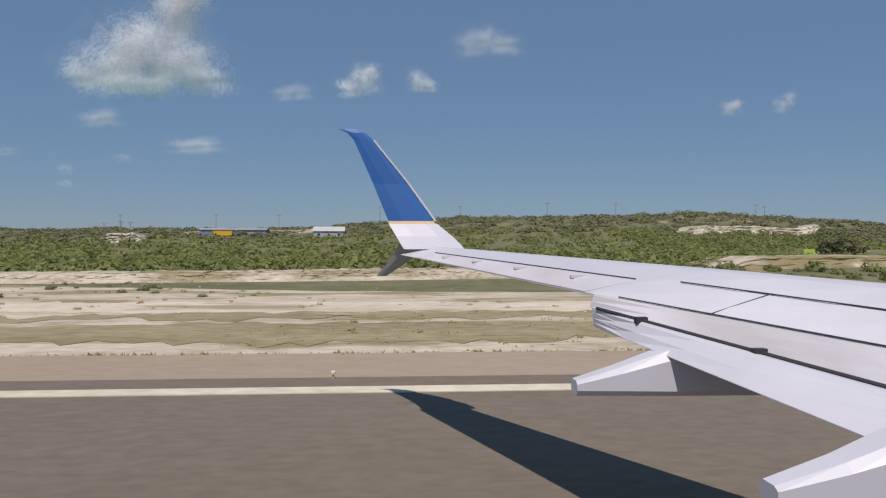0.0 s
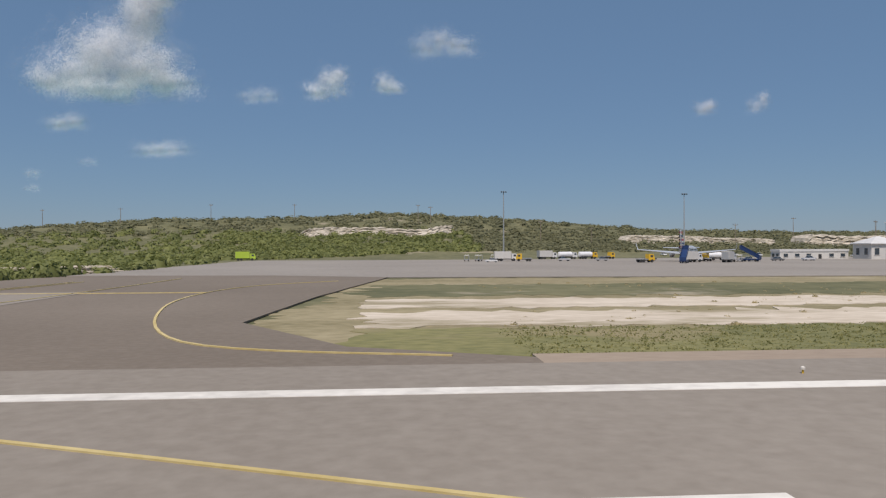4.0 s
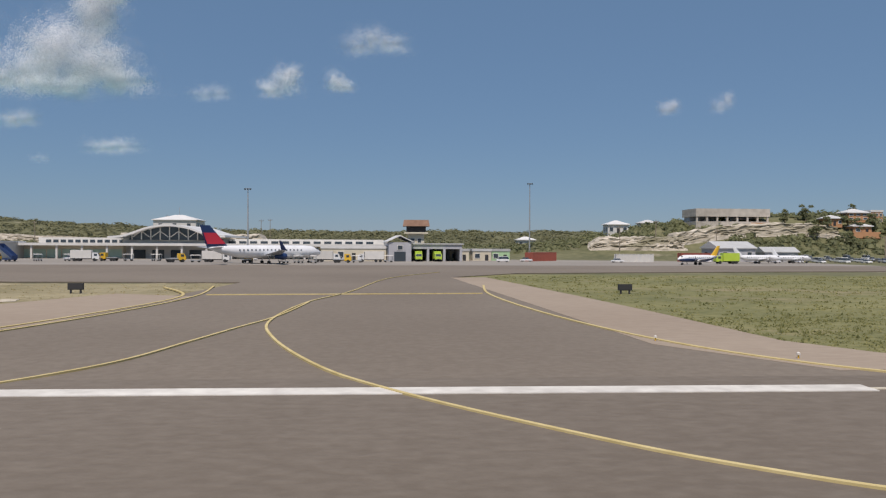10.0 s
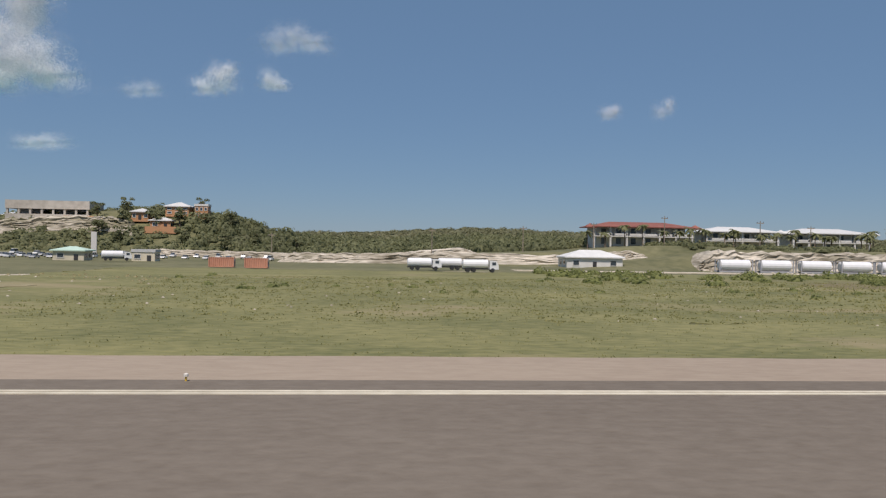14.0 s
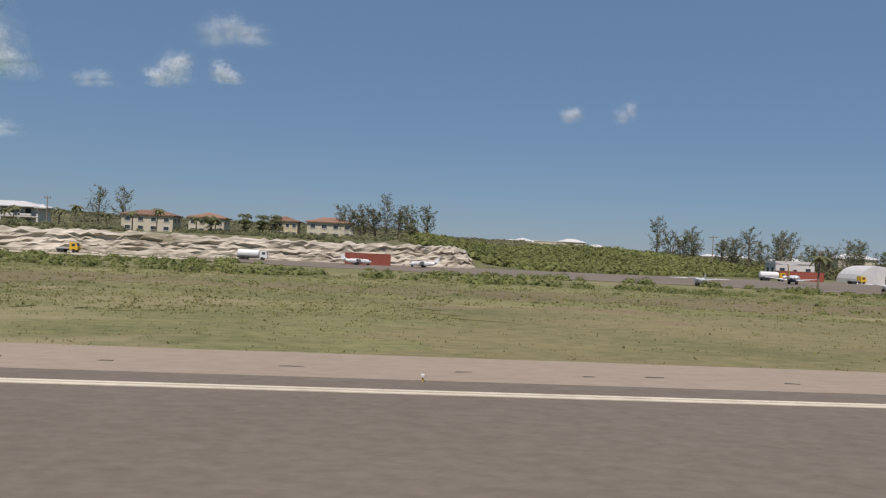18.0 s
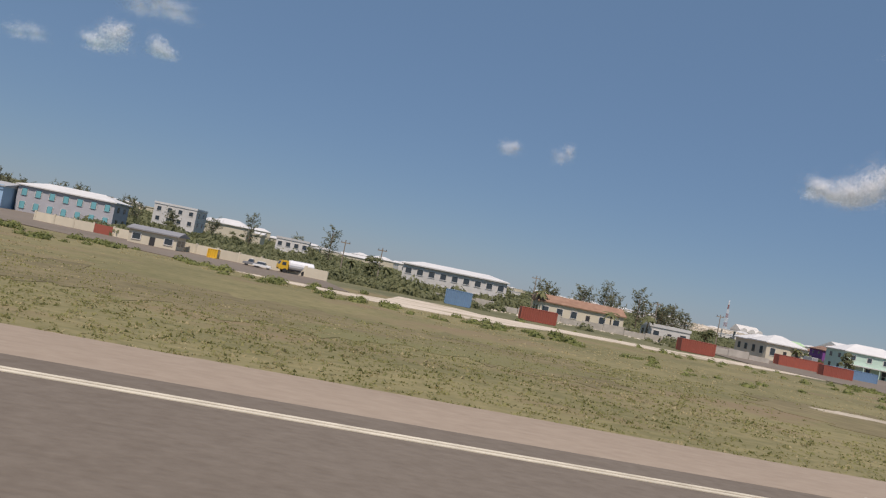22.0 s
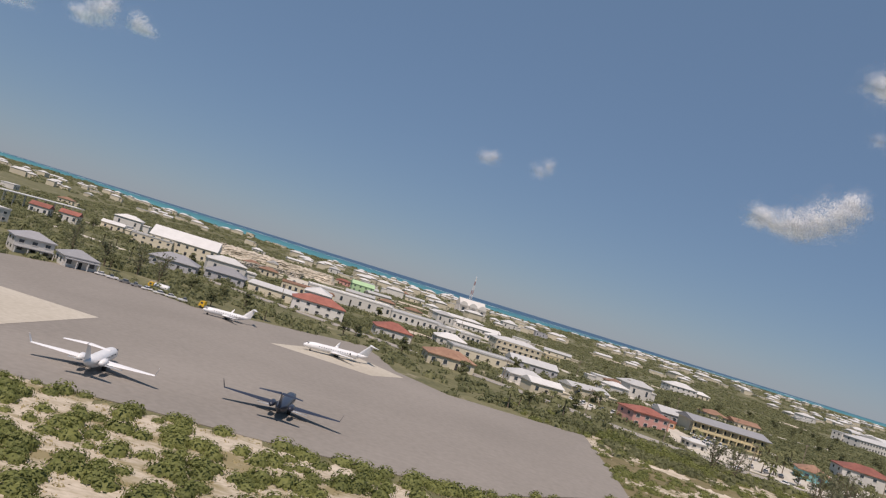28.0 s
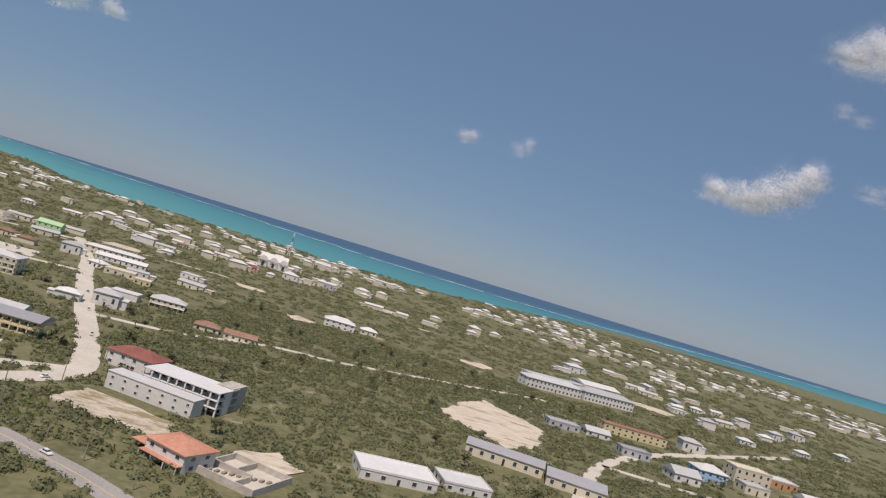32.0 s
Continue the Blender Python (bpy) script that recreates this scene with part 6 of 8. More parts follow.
# ---- far sheds in the scrub at the start ----
wr = thing("warehouse", -70, 357, float(height(-70, 357)) - 2.2, 2, "long low blue-grey sheet-metal warehouse in scrub", "warehouse")
part("wall", Shape().box(-15, 15, -6, 6, -1, 4.6), BLUE_PAINT, wr)
part("roof", Shape().gable(-15, 15, -6, 6, 4.6, 0.8), GREY_ROOF, wr)
for k in range(12):
    part("wall_rib", Shape().box(-14.6 + 2.6 * k, -14.4 + 2.6 * k, -6.1, -6, 0, 4.6), GREY_WALL, wr)
part("roller_door", Shape().box(7, 10.5, -6.08, -5.98, 0, 3.4), PALE_ROOF, wr)
container("yellow_box", -72, 340, float(height(-72, 340)) + 0.6, 2, 8, 2.0, YELLOW_PAINT, "yellow site container before a warehouse")
house("hut", -24, 330, float(height(-24, 330)) - 0.6, 0, 13, 8, 3.0, GREY_WALL, "gable", PALE_ROOF, "low grey gabled hut half hidden in scrub", "hut", cols=3, rise=2.0)

# ---- sea ----
def sea_material():
    """Turquoise inside the reef, deep blue beyond."""
    m = bpy.data.materials.new("lagoon_water")
    m.use_nodes = True
    n, l = m.node_tree.nodes, m.node_tree.links
    b = n["Principled BSDF"]
    b.inputs["Roughness"].default_value = 0.35
    b.inputs["Specular IOR Level"].default_value = 0.25
    co, sp, no = n.new("ShaderNodeTexCoord"), n.new("ShaderNodeSeparateXYZ"), n.new("ShaderNodeTexNoise")
    mp = n.new("ShaderNodeMapping")
    mp.inputs["Scale"].default_value = (0.004, 0.009, 1)
    no.inputs["Scale"].default_value, no.inputs["Detail"].default_value = 1.0, 5
    l.new(co.outputs["Object"], sp.inputs[0]), l.new(co.outputs["Object"], mp.inputs[0]), l.new(mp.outputs[0], no.inputs[0])

    def calc(op, a, b, c=0.0):
        q = n.new("ShaderNodeMath")
        q.operation = op
        for i, v in enumerate((a, b, c)):
            if isinstance(v, (int, float)):
                q.inputs[i].default_value = v
            else:
                l.new(v, q.inputs[i])
        return q.outputs[0]

    west = calc("MAXIMUM", calc("SUBTRACT", 1750 * U, sp.outputs[0]), 0.0)
    east = calc("MAXIMUM", calc("SUBTRACT", sp.outputs[0], 2300 * U), 0.0)
    off = calc("SUBTRACT", calc("MULTIPLY_ADD", west, -0.95, sp.outputs[1]), calc("MULTIPLY", east, 0.9))
    off = calc("MULTIPLY_ADD", calc("SUBTRACT", no.outputs[0], 0.5), 420.0, off)
    mr = n.new("ShaderNodeMapRange")
    mr.inputs[1].default_value, mr.inputs[2].default_value = 700.0, 2300.0
    l.new(off, mr.inputs[0])
    r = n.new("ShaderNodeValToRGB")
    r.color_ramp.elements[0].color, r.color_ramp.elements[1].color = (0.075, 0.27, 0.255, 1), (0.03, 0.075, 0.135, 1)
    for p, c in ((0.2, (0.05, 0.235, 0.235, 1)), (0.55, (0.032, 0.185, 0.205, 1)), (0.74, (0.03, 0.13, 0.17, 1))):
        e = r.color_ramp.elements.new(p)
        e.color = c
    l.new(mr.outputs[0], r.inputs[0]), l.new(r.outputs[0], b.inputs["Base Color"])
    return m


setting("sea", Shape().add([(-9000, 1400, -1.5), (9000, 1400, -1.5), (9000, 8600, -1.5), (-9000, 8600, -1.5)], [(0, 1, 2, 3)]), sea_material(), "turquoise lagoon turning deep blue beyond a reef", "water")
SURF = surface("surf_foam", (0.35, 0.5, 0.53), (0.75, 0.78, 0.77), 6, 40, 0.8, 0.0, stretch=(0.15, 1, 1))
rs = Shape()
rn = random.Random(3)
x = -3000.0
while x < 5200:
    w = rn.uniform(60, 260)
    y = float(reef(x)) + 70 * math.sin(x / 260) + 40 * math.sin(x / 90)
    d = rn.uniform(12, 45)
    rs.prism([(x, y), (x + w * 0.5, y - d * 0.6), (x + w, y - 14), (x + w, y + d * 0.4), (x + w * 0.5, y + d)], -1.45, -0.9)
    x += w + rn.uniform(0, 30)
setting("reef_surf", rs, SURF, "thin broken line of white surf on the reef", "surf", "stuff")
beach = [(x, float(coast(x)) - 78) for x in np.arange(-400, 2900, 40.0)]
bs = Shape()
bs.rings([[(a, b - 9, -0.9), (a, b + 9, -1.35), (a, b + 9, -2.2), (a, b - 9, -2.2)] for a, b in beach])
setting("beach", bs, WHITE_SAND, "narrow white sand beach along the lagoon", "beach")

# ---- roads and lots of the town ----
MAIN = curve([(1480, 300), (1560, 262), (1610, 232), (1645, 210), (1681, 197), (1710, 184), (1734, 176), (1758, 166), (1778, 156), (1850, 112), (1960, 60), (2100, 0)])
SIDE = curve([(1716, 182), (1722, 208), (1732, 238), (1714, 285), (1692, 331), (1669, 381), (1640, 445), (1614, 506), (1565, 600), (1505, 740), (1440, 900), (1400, 1150)])
strip("main_road", MAIN, 7.5, ROAD, 0.16, "grey two-lane asphalt road through the town", "road")
strip("side_road", SIDE, 9, DUST, 0.17, "wide dusty limestone road", "road", 0.25)
line(MAIN, 0.25, LINE_YELLOW, "worn yellow centre line of a road", 0.19)
for pts, w in (([(1732, 240), (1700, 212), (1690, 198)], 6), ([(1692, 331), (1730, 345), (1765, 380), (1800, 392)], 5), ([(1640, 445), (1600, 430), (1560, 430), (1500, 440)], 7), ([(1565, 600), (1620, 640), (1700, 660), (1800, 700), (1950, 720)], 6), ([(1565, 600), (1500, 560), (1440, 540), (1380, 520)], 7),
               ([(1850, 112), (1880, 180), (1900, 250), (1930, 330), (1980, 400), (2050, 470), (2140, 560)], 6), ([(1930, 330), (2000, 330), (2080, 350)], 5), ([(1480, 300), (1420, 330), (1360, 330), (1280, 300), (1230, 240)], 6), ([(1505, 740), (1640, 800), (1760, 860), (1900, 950)], 6), ([(1800, 392), (1870, 440), (1930, 480)], 5)):
    strip("back_street", curve(pts), w, DUST, 0.15, "narrow pale back street between houses", "road", 0.2)
LOT = "pale gravel yard with parked cars"
patch("parking_lot", [(1655, 212), (1690, 203), (1706, 232), (1702, 250), (1672, 252), (1668, 286), (1656, 280)], DUST, 0.14, LOT, "lot", 0.6)
patch("parking_lot", [(1545, 430), (1610, 440), (1600, 470), (1540, 455)], DUST, 0.14, LOT, "lot", 0.6)
patch("parking_lot", [(1500, 440), (1535, 420), (1540, 500), (1490, 520)], DUST, 0.14, LOT, "lot", 0.6)
patch("parking_lot", [(1600, 255), (1640, 238), (1640, 262), (1608, 280)], DUST, 0.14, LOT, "lot", 0.6)
patch("sand_clearing", [(1600, 110), (1650, 98), (1705, 100), (1748, 132), (1738, 150), (1712, 162), (1688, 170), (1662, 186), (1640, 194), (1615, 184), (1600, 150)], SAND, 0.09, "wide bare white sand with low scrub beside the road", "ground", 3.0)
patch("sand_lot", [(1688, 112), (1712, 112), (1722, 130), (1712, 146), (1694, 142), (1684, 126)], WHITE_SAND, 0.11, "bare white sand lot beside the road", "lot", 2.0)
patch("sand_clearing", [(1690, 116), (1702, 114), (1706, 124), (1696, 128)], RUST, 0.13, "brown puddle stain on white sand", "ground", 1.5)
patch("sand_clearing", [(1655, 142), (1644, 151), (1627, 170), (1621, 162), (1631, 150), (1642, 140), (1650, 120), (1657, 116), (1664, 113), (1672, 115), (1691, 135), (1697, 148), (1682, 149), (1674, 144), (1667, 136), (1661, 141)], WHITE_SAND, 0.105, "bare white sand track through scrub", "lot", 1.6)
for k, (cx, cy, rx, ry) in enumerate(((1618, 152, 14, 9), (1640, 160, 12, 6), (1612, 128, 11, 8), (1650, 128, 9, 5), (1690, 152, 14, 5), (1718, 138, 12, 5), (1626, 112, 12, 4))):
    patch("weed_patch", [(cx + rx * math.cos(a) * RND.uniform(0.7, 1.15), cy + ry * math.sin(a) * RND.uniform(0.7, 1.15)) for a in [j * math.pi / 8 for j in range(16)]], BROWN_WEED, 0.118 + 0.003 * k, "patch of dry brown weeds on white sand", "ground", 2.6, 0.7, seed=90 + k)
patch("perimeter_road", ribbon([(1590, 101), (1640, 103), (1661, 104), (1700, 104), (1760, 96)], 5), DUST, 0.12, "narrow pale concrete perimeter road", "road")
patch("sand_lot", [(1738, 205), (1775, 196), (1772, 214), (1742, 224)], SAND, 0.10, "bare building yard of pale sand", "lot", 1.2)
patch("sand_lot", [(1854, 346), (1866, 384), (1883, 412), (1910, 372), (1900, 330), (1883, 308)], WHITE_SAND, 0.12, "cleared building plot of white limestone", "lot", 3.0)
patch("sand_lot", [(1655, 205), (1700, 188), (1716, 197), (1716, 212), (1690, 203)], DUST, 0.12, "dusty verge of the road", "lot", 0.8)
for cx, cy, r in ((1585, 640, 22), (1700, 620, 15), (1640, 890, 26), (1760, 520, 14), (1815, 780, 20), (1450, 540, 25), (1890, 560, 16), (2050, 620, 24), (1380, 420, 20), (1580, 340, 12), (1800, 205, 10), (1520, 330, 10), (1480, 620, 18)):
    patch("sand_lot", [(cx + r * math.cos(a) * RND.uniform(0.6, 1.2), cy + r * math.sin(a) * RND.uniform(0.5, 1.1)) for a in [k * math.pi / 5 for k in range(10)]], WHITE_SAND, float(height(cx, cy)) + 0.35, "bare pale plot among scrub", "lot", 1.5)

# ---- chief buildings of the town ----
def gallery(t, x0, x1, y, z0, h, n, mat, floors=1):
    """A row of pillars and beams before a front."""
    for f in range(floors):
        z = z0 + f * h
        part("gallery_beam", Shape().box(x0, x1, y - 0.25, y + 0.25, z + h - 0.5, z + h), mat, t)
        part("parapet", Shape().box(x0, x1, y - 0.12, y + 0.12, z, z + 0.5), mat, t)
        for k in range(n + 1):
            px = x0 + 0.2 + (x1 - x0 - 0.4) * k / n
            part("gallery_pillar", Shape().box(px - 0.22, px + 0.22, y - 0.22, y + 0.22, z + 0.5 if f else z, z + h - 0.5), mat, t)


sch = thing("yellow_arcade", 1690, 268, 0, 3, "long yellow two-storey shopping arcade with a grey roof", "arcade")
SPOTS.append((1690, 268, 17))
part("wall", Shape().box(-15, 15, -4, 6, -0.5, 5.2), CREAM, sch)
part("roof", Shape().gable(-15.5, 15.5, -6.5, 7, 5.2, 1.6), GREY_ROOF, sch)
gallery(sch, -15, 15, -6, 0, 2.6, 10, YELLOW_WALL, 2)
windows(sch, "front", [-13.5 + 3 * k for k in range(10)], [0.6, 3.2], 1.5, 1.4, -4)
rear = house("rear_wing", 1680, 284, 0, 3, 20, 9, 4.2, GREY_WALL, "gable", PALE_ROOF, "grey-roofed rear wing of the arcade", "shop", cols=5)
house("teal_shop", 1702, 229, 0, 68, 9, 9, 3.6, TEAL_WALL, "hip", BROWN_ROOF, "small teal shop with a brown hipped roof", "shop", cols=3)
house("pink_house", 1649, 241, 0, 12, 14, 10, 5.6, PINK_WALL, "hip", RED_ROOF, "pink two-storey house with a red hipped roof", "house", cols=4, floors=2, rise=1.6)
house("orange_shop", 1662, 262, 0, 10, 12, 7, 2.8, ORANGE_WALL, "flat", RED_ROOF, "low orange shop with a red roof", "shop", cols=4)
house("white_pavilion", 1660, 224, 0, 10, 6, 5, 2.2, WHITE, "hip", WHITE_ROOF, "small open white pavilion in the parking lot", "pavilion", cols=2, rise=0.7)

ht = thing("white_block", 1760, 232, 0, -14, "long unfinished white three-storey block with open galleries", "building")
SPOTS.append((1760, 240, 22))
part("front_wall", Shape().box(-15, 15, -5.5, 1, -1, 6.2), WHITE, ht)
part("roof_slab", Shape().box(-15.2, 15.2, -5.7, 1.2, 6.2, 6.5), WHITE_ROOF, ht)
windows(ht, "front", [-13 + 4.4 * k for k in range(7)], [1.3, 4.0], 0.9, 0.9, -5.5)
part("rear_wall", Shape().box(-9, 18, 8, 16, -1, 9.0), WHITE, ht)
part("rear_slab", Shape().box(-9.2, 18.2, 3, 16.2, 9.0, 9.35).box(-9.2, 18.2, 3, 16.2, 6.0, 6.3).box(-9.2, 18.2, 3, 16.2, 3.0, 3.3), WHITE_ROOF, ht)
for f in range(3):
    for k in range(3, 13):
        part("gallery_pillar", Shape().box(-18 + 3 * k - 0.25, -18 + 3 * k + 0.25, 3.2, 3.7, 3 * f + (0.35 if f else -0.5), 3 * f + 3.0), WHITE, ht)
    windows(ht, "front", [-7.5 + 3 * k for k in range(9)], [3 * f + 0.6], 1.6, 1.7, 8)
part("lift_core", Shape().box(12, 18, 12, 22, -1, 9.8), BARE, ht)
ht.matrix_world = ht.matrix_world @ Matrix.Diagonal((1, 1, 0.82, 1))
house("red_roof_house", 1742, 262, 0, -14, 18, 12, 6.0, WHITE, "hip", RED_ROOF, "white house with a red tiled hipped roof", "house", cols=4, floors=2, rise=2.2)
rh = house("clay_roof_house", 1782, 186, 0, -28, 13, 11, 5.4, WHITE, "hip", CLAY_ROOF, "white house with a clay tiled roof and veranda", "house", cols=3, floors=2, rise=1.9, porch=True)
part("side_porch", Shape().hip(-11, -6.6, -5, 4, 2.4, 0.8), CLAY_ROOF, rh)
for k in range(3):
    part("side_post", Shape().box(-10.8, -10.5, -4.6 + 4 * k, -4.3 + 4 * k, -0.5, 2.4), WHITE, rh)
yard = thing("roofless_shell", 1798, 188, 0, -22, "roofless grey block walls of a half-built house", "building")
SPOTS.append((1798, 188, 13))
for a, b, c, d in ((-9, 9, -9, -8.6), (-9, 9, 8.6, 9), (-9, -8.6, -8.6, 8.6), (8.6, 9, -8.6, 8.6), (-8.6, 3, -1, -0.6), (-2, -1.6, -0.6, 8.6), (3, 3.4, -8.6, -2)):
    part("block_wall", Shape().box(a, b, c, d, -0.5, 1.9), BARE, yard)
part("slab", Shape().box(-8.6, 8.6, -8.6, 8.6, -0.4, 0.25), DUST, yard)
for k in range(9):
    part("timber_pile", Shape().box(-7 + 1.6 * k, -6.2 + 1.6 * k, -6 + (k * 37 % 9), -4.4 + (k * 37 % 9), 0.25, 0.8), POLE_WOOD, yard)

yh = house("yellow_hotel", 1627, 372, 0, 8, 24, 13, 9.6, CREAM, "hip", WHITE_ROOF, "cream three-storey hotel with a white roof and galleries", "hotel", cols=8, floors=3, rise=1.6)
gallery(yh, -12, 12, -7.8, 0, 2.6, 8, CREAM, 3)
house("white_arcade", 1614, 548, 0, 12, 40, 12, 6.5, CREAM, "hip", WHITE_ROOF, "long two-storey building with a white roof", "shop", cols=10, floors=2, rise=1.5)
house("white_arcade", 1628, 528, 0, 12, 34, 9, 3.6, WHITE, "gable", WHITE_ROOF, "long low building with a white metal roof", "shop", cols=9)
house("lime_house", 1540, 600, 0, 10, 18, 12, 7, LIME_WALL, "gable", LIME_WALL, "bright lime green house", "house", cols=4, floors=2)
for k, (px, py, w, d, h) in enumerate(((1540, 402, 46, 16, 6.5), (1577, 405, 30, 22, 5.2), (1600, 402, 24, 16, 4.6), (1556, 425, 30, 10, 4.2), (1520, 372, 26, 14, 5.0))):
    house("supermarket", px, py, 0, 8, w, d, h, WHITE if k != 4 else CREAM, "flat", (WHITE_ROOF, PALE_ROOF, WHITE_ROOF, WHITE_ROOF, BROWN_ROOF)[k], "large white flat-roofed shop hall", "shop", cols=9, sides=False)
ch = thing("church", 1664, 890, float(height(1664, 890)), 10, "white church with curved gables and a lattice mast", "church")
part("nave", Shape().gable(-16, 16, -10, 10, 9, 7).box(-16, 16, -10, 10, -2, 9), WHITE, ch)
for k in (-12, 0, 12):
    part("gable_front", Shape().prism([(k - 5, -12), (k + 5, -12), (k + 5, -9.5), (k - 5, -9.5)], -2, 8).tube([(k, -12, 8), (k, -10, 8)], 5, 16), WHITE, ch)
    part("arched_window", Shape().box(k - 1.5, k + 1.5, -12.2, -12, 1, 6), GLASS, ch)
mastt = thing("lattice_mast", 1668, 950, float(height(1668, 950)), 0, "red and white lattice radio mast", "mast")
for k in range(8):
    z0, z1 = 6.0 * k - 1, 6.0 * k + 5
    a, b = 2.2 - 0.24 * k, 2.2 - 0.24 * (k + 1)
    s = Shape()
    for i in range(4):
        p, q = ((-1, -1), (1, -1), (1, 1), (-1, 1))[i], ((1, -1), (1, 1), (-1, 1), (-1, -1))[i]
        s.tube([(p[0] * a, p[1] * a, z0), (p[0] * b, p[1] * b, z1)], 0.18, 5).tube([(p[0] * a, p[1] * a, z0), (q[0] * b, q[1] * b, z1)], 0.12, 5)
    part("lattice_section", s, AIR_WHITE if k % 2 else RED_PAINT, mastt)
house("pastel_lodge", 1704, 404, 0, 12, 18, 10, 5.0, CREAM, "hip", PALE_ROOF, "cream two-storey lodge with a pale hipped roof", "lodge", cols=6, floors=2, porch=True)
house("stone_villa", 1735, 372, 0, 10, 12, 9, 3.2, CREAM, "hip", BROWN_ROOF, "low stone villa with a brown roof", "villa", cols=3)
house("stone_villa", 1752, 372, 0, 10, 16, 8, 3.0, CREAM, "gable", BROWN_ROOF, "long low cream villa with a brown roof", "villa", cols=5)
house("tan_store", 1650, 472, 0, 14, 18, 12, 4.0, CREAM, "flat", CREAM, "tan flat-roofed store beside the dusty road", "shop", cols=4)
house("tan_store", 1668, 462, 0, 14, 10, 9, 3.4, YELLOW_WALL, "flat", CREAM, "small tan flat-roofed store", "shop", cols=3)
for px, w, h in ((1944, 46, 8), (1990, 44, 8)):
    b = house("long_school", px, 540 + (px - 1944) * 0.35, 0, 18, w, 14, h, WHITE, "hip", PALE_ROOF, "very long white two-storey school with a grey roof", "school", cols=14, floors=2, rise=2.5)
house("sports_hall", 1990, 590, 0, 18, 34, 22, 10, WHITE, "gable", WHITE_ROOF, "large white sports hall behind the school", "hall", cols=6, rise=2)
house("long_school", 1960, 570, 0, 18, 70, 9, 8, WHITE, "flat", PALE_ROOF, "rear white wing of a long school", "school", cols=14, floors=2)
wh = house("grey_warehouse", 1878, 284, 0, -10, 30, 13, 4.6, CREAM, "gable", GREY_ROOF, "long cream warehouse with a grey metal roof", "warehouse", cols=7, rise=1.4)
house("grey_warehouse", 1904, 274, 0, -10, 22, 15, 4.2, CREAM, "gable", GREY_ROOF, "cream warehouse with a grey gabled roof", "warehouse", cols=5, rise=1.6)
house("orange_terrace", 1975, 434, 0, 6, 40, 10, 6, YELLOW_WALL, "flat", BROWN_ROOF, "long orange-yellow two-storey terrace", "house", cols=10, floors=2)
wt = house("white_yard", 1836, 224, 0, 14, 24, 14, 3.4, WHITE, "flat", WHITE_ROOF, "low white flat-roofed house with a roof terrace", "house", cols=5)
house("white_yard", 1858, 234, 0, 14, 16, 12, 3.0, WHITE, "flat", WHITE_ROOF, "low white flat-roofed house", "house", cols=4)
for px, py, w, d, h, wl_, rf, rm, lb in ((1958, 376, 16, 8, 4.5, GREY_WALL, "flat", GREY_ROOF, "grey half-built concrete frame"), (1975, 352, 14, 12, 4.4, WHITE, "gable", PALE_ROOF, "white workshop with a grey roof"), (1996, 372, 16, 12, 6.4, BLUE_WALL, "hip", WHITE_ROOF, "pale blue building with a white roof"), (2020, 372, 14, 10, 5, CREAM, "flat", PALE_ROOF, "cream flat-roofed building"),
                                   (2030, 400, 22, 12, 9, CREAM, "flat", CREAM, "cream three-storey block"), (2055, 415, 20, 12, 5, ORANGE_WALL, "flat", WHITE_ROOF, "orange-fronted shop"), (2058, 376, 22, 12, 5, WHITE, "gable", WHITE_ROOF, "white shed with a white roof"), (1925, 400, 18, 9, 3.6, GREY_WALL, "flat", PALE_ROOF, "low grey workshop"), (1945, 404, 14, 9, 3.2, WHITE, "gable", PALE_ROOF, "low white workshop"),
                                   (1785, 535, 22, 13, 6, WHITE, "hip", WHITE_ROOF, "large white villa with white roofs"), (1806, 545, 12, 9, 4, CREAM, "hip", WHITE_ROOF, "white villa wing"), (1450, 400, 34, 22, 8, CREAM, "gable", WHITE_ROOF, "large cream hall with a white gabled roof"), (1437, 388, 20, 10, 6, CREAM, "flat", PALE_ROOF, "cream front wing of a hall"),
                                   (1533, 290, 20, 11, 5.4, WHITE, "hip", RED_ROOF, "white two-storey house with a red roof"), (1563, 284, 14, 11, 4.2, WHITE, "hip", RED_ROOF, "white house with a red roof"), (1385, 376, 9, 8, 5, WHITE, "gable", RED_ROOF, "white chapel with a red gabled roof"), (1396, 384, 9, 8, 5, WHITE, "gable", RED_ROOF, "white chapel with a red gabled roof"),
                                   (1361, 286, 24, 12, 6.5, PURPLE_WALL, "hip", BROWN_ROOF, "purple hall with a brown roof"), (1405, 268, 36, 10, 5.5, WHITE, "flat", WHITE_ROOF, "long white flat-roofed office"), (1474, 300, 18, 12, 4, GREY_WALL, "hip", GREY_ROOF, "grey-roofed villa among trees"), (1492, 312, 16, 12, 4, GREY_WALL, "hip", GREY_ROOF, "grey-roofed villa among trees"),
                                   (1582, 244, 16, 10, 4, CREAM, "hip", BROWN_ROOF, "low house with a rusty brown roof"), (1612, 262, 14, 9, 3.6, WHITE, "hip", PALE_ROOF, "white house with a pale roof"), (1600, 300, 26, 12, 4.4, CREAM, "flat", PALE_ROOF, "low flat-roofed shop row"), (1628, 328, 22, 10, 4, GREY_WALL, "gable", PALE_ROOF, "grey shop row with a pale roof"), (1590, 330, 14, 10, 4, WHITE, "hip", WHITE_ROOF, "white house with a white roof")):
    house("town_house" if w < 20 else "town_building", px, py, float(height(px, py)), {1405: 64, 1361: -10}.get(px, 8), w, d, h, wl_, rf, rm, lb + (" in the town" if len(lb.split()) < 5 else ""), "building" if w >= 20 else "house", cols=max(3, int(w / 4)), floors=2 if h > 5 else 1)
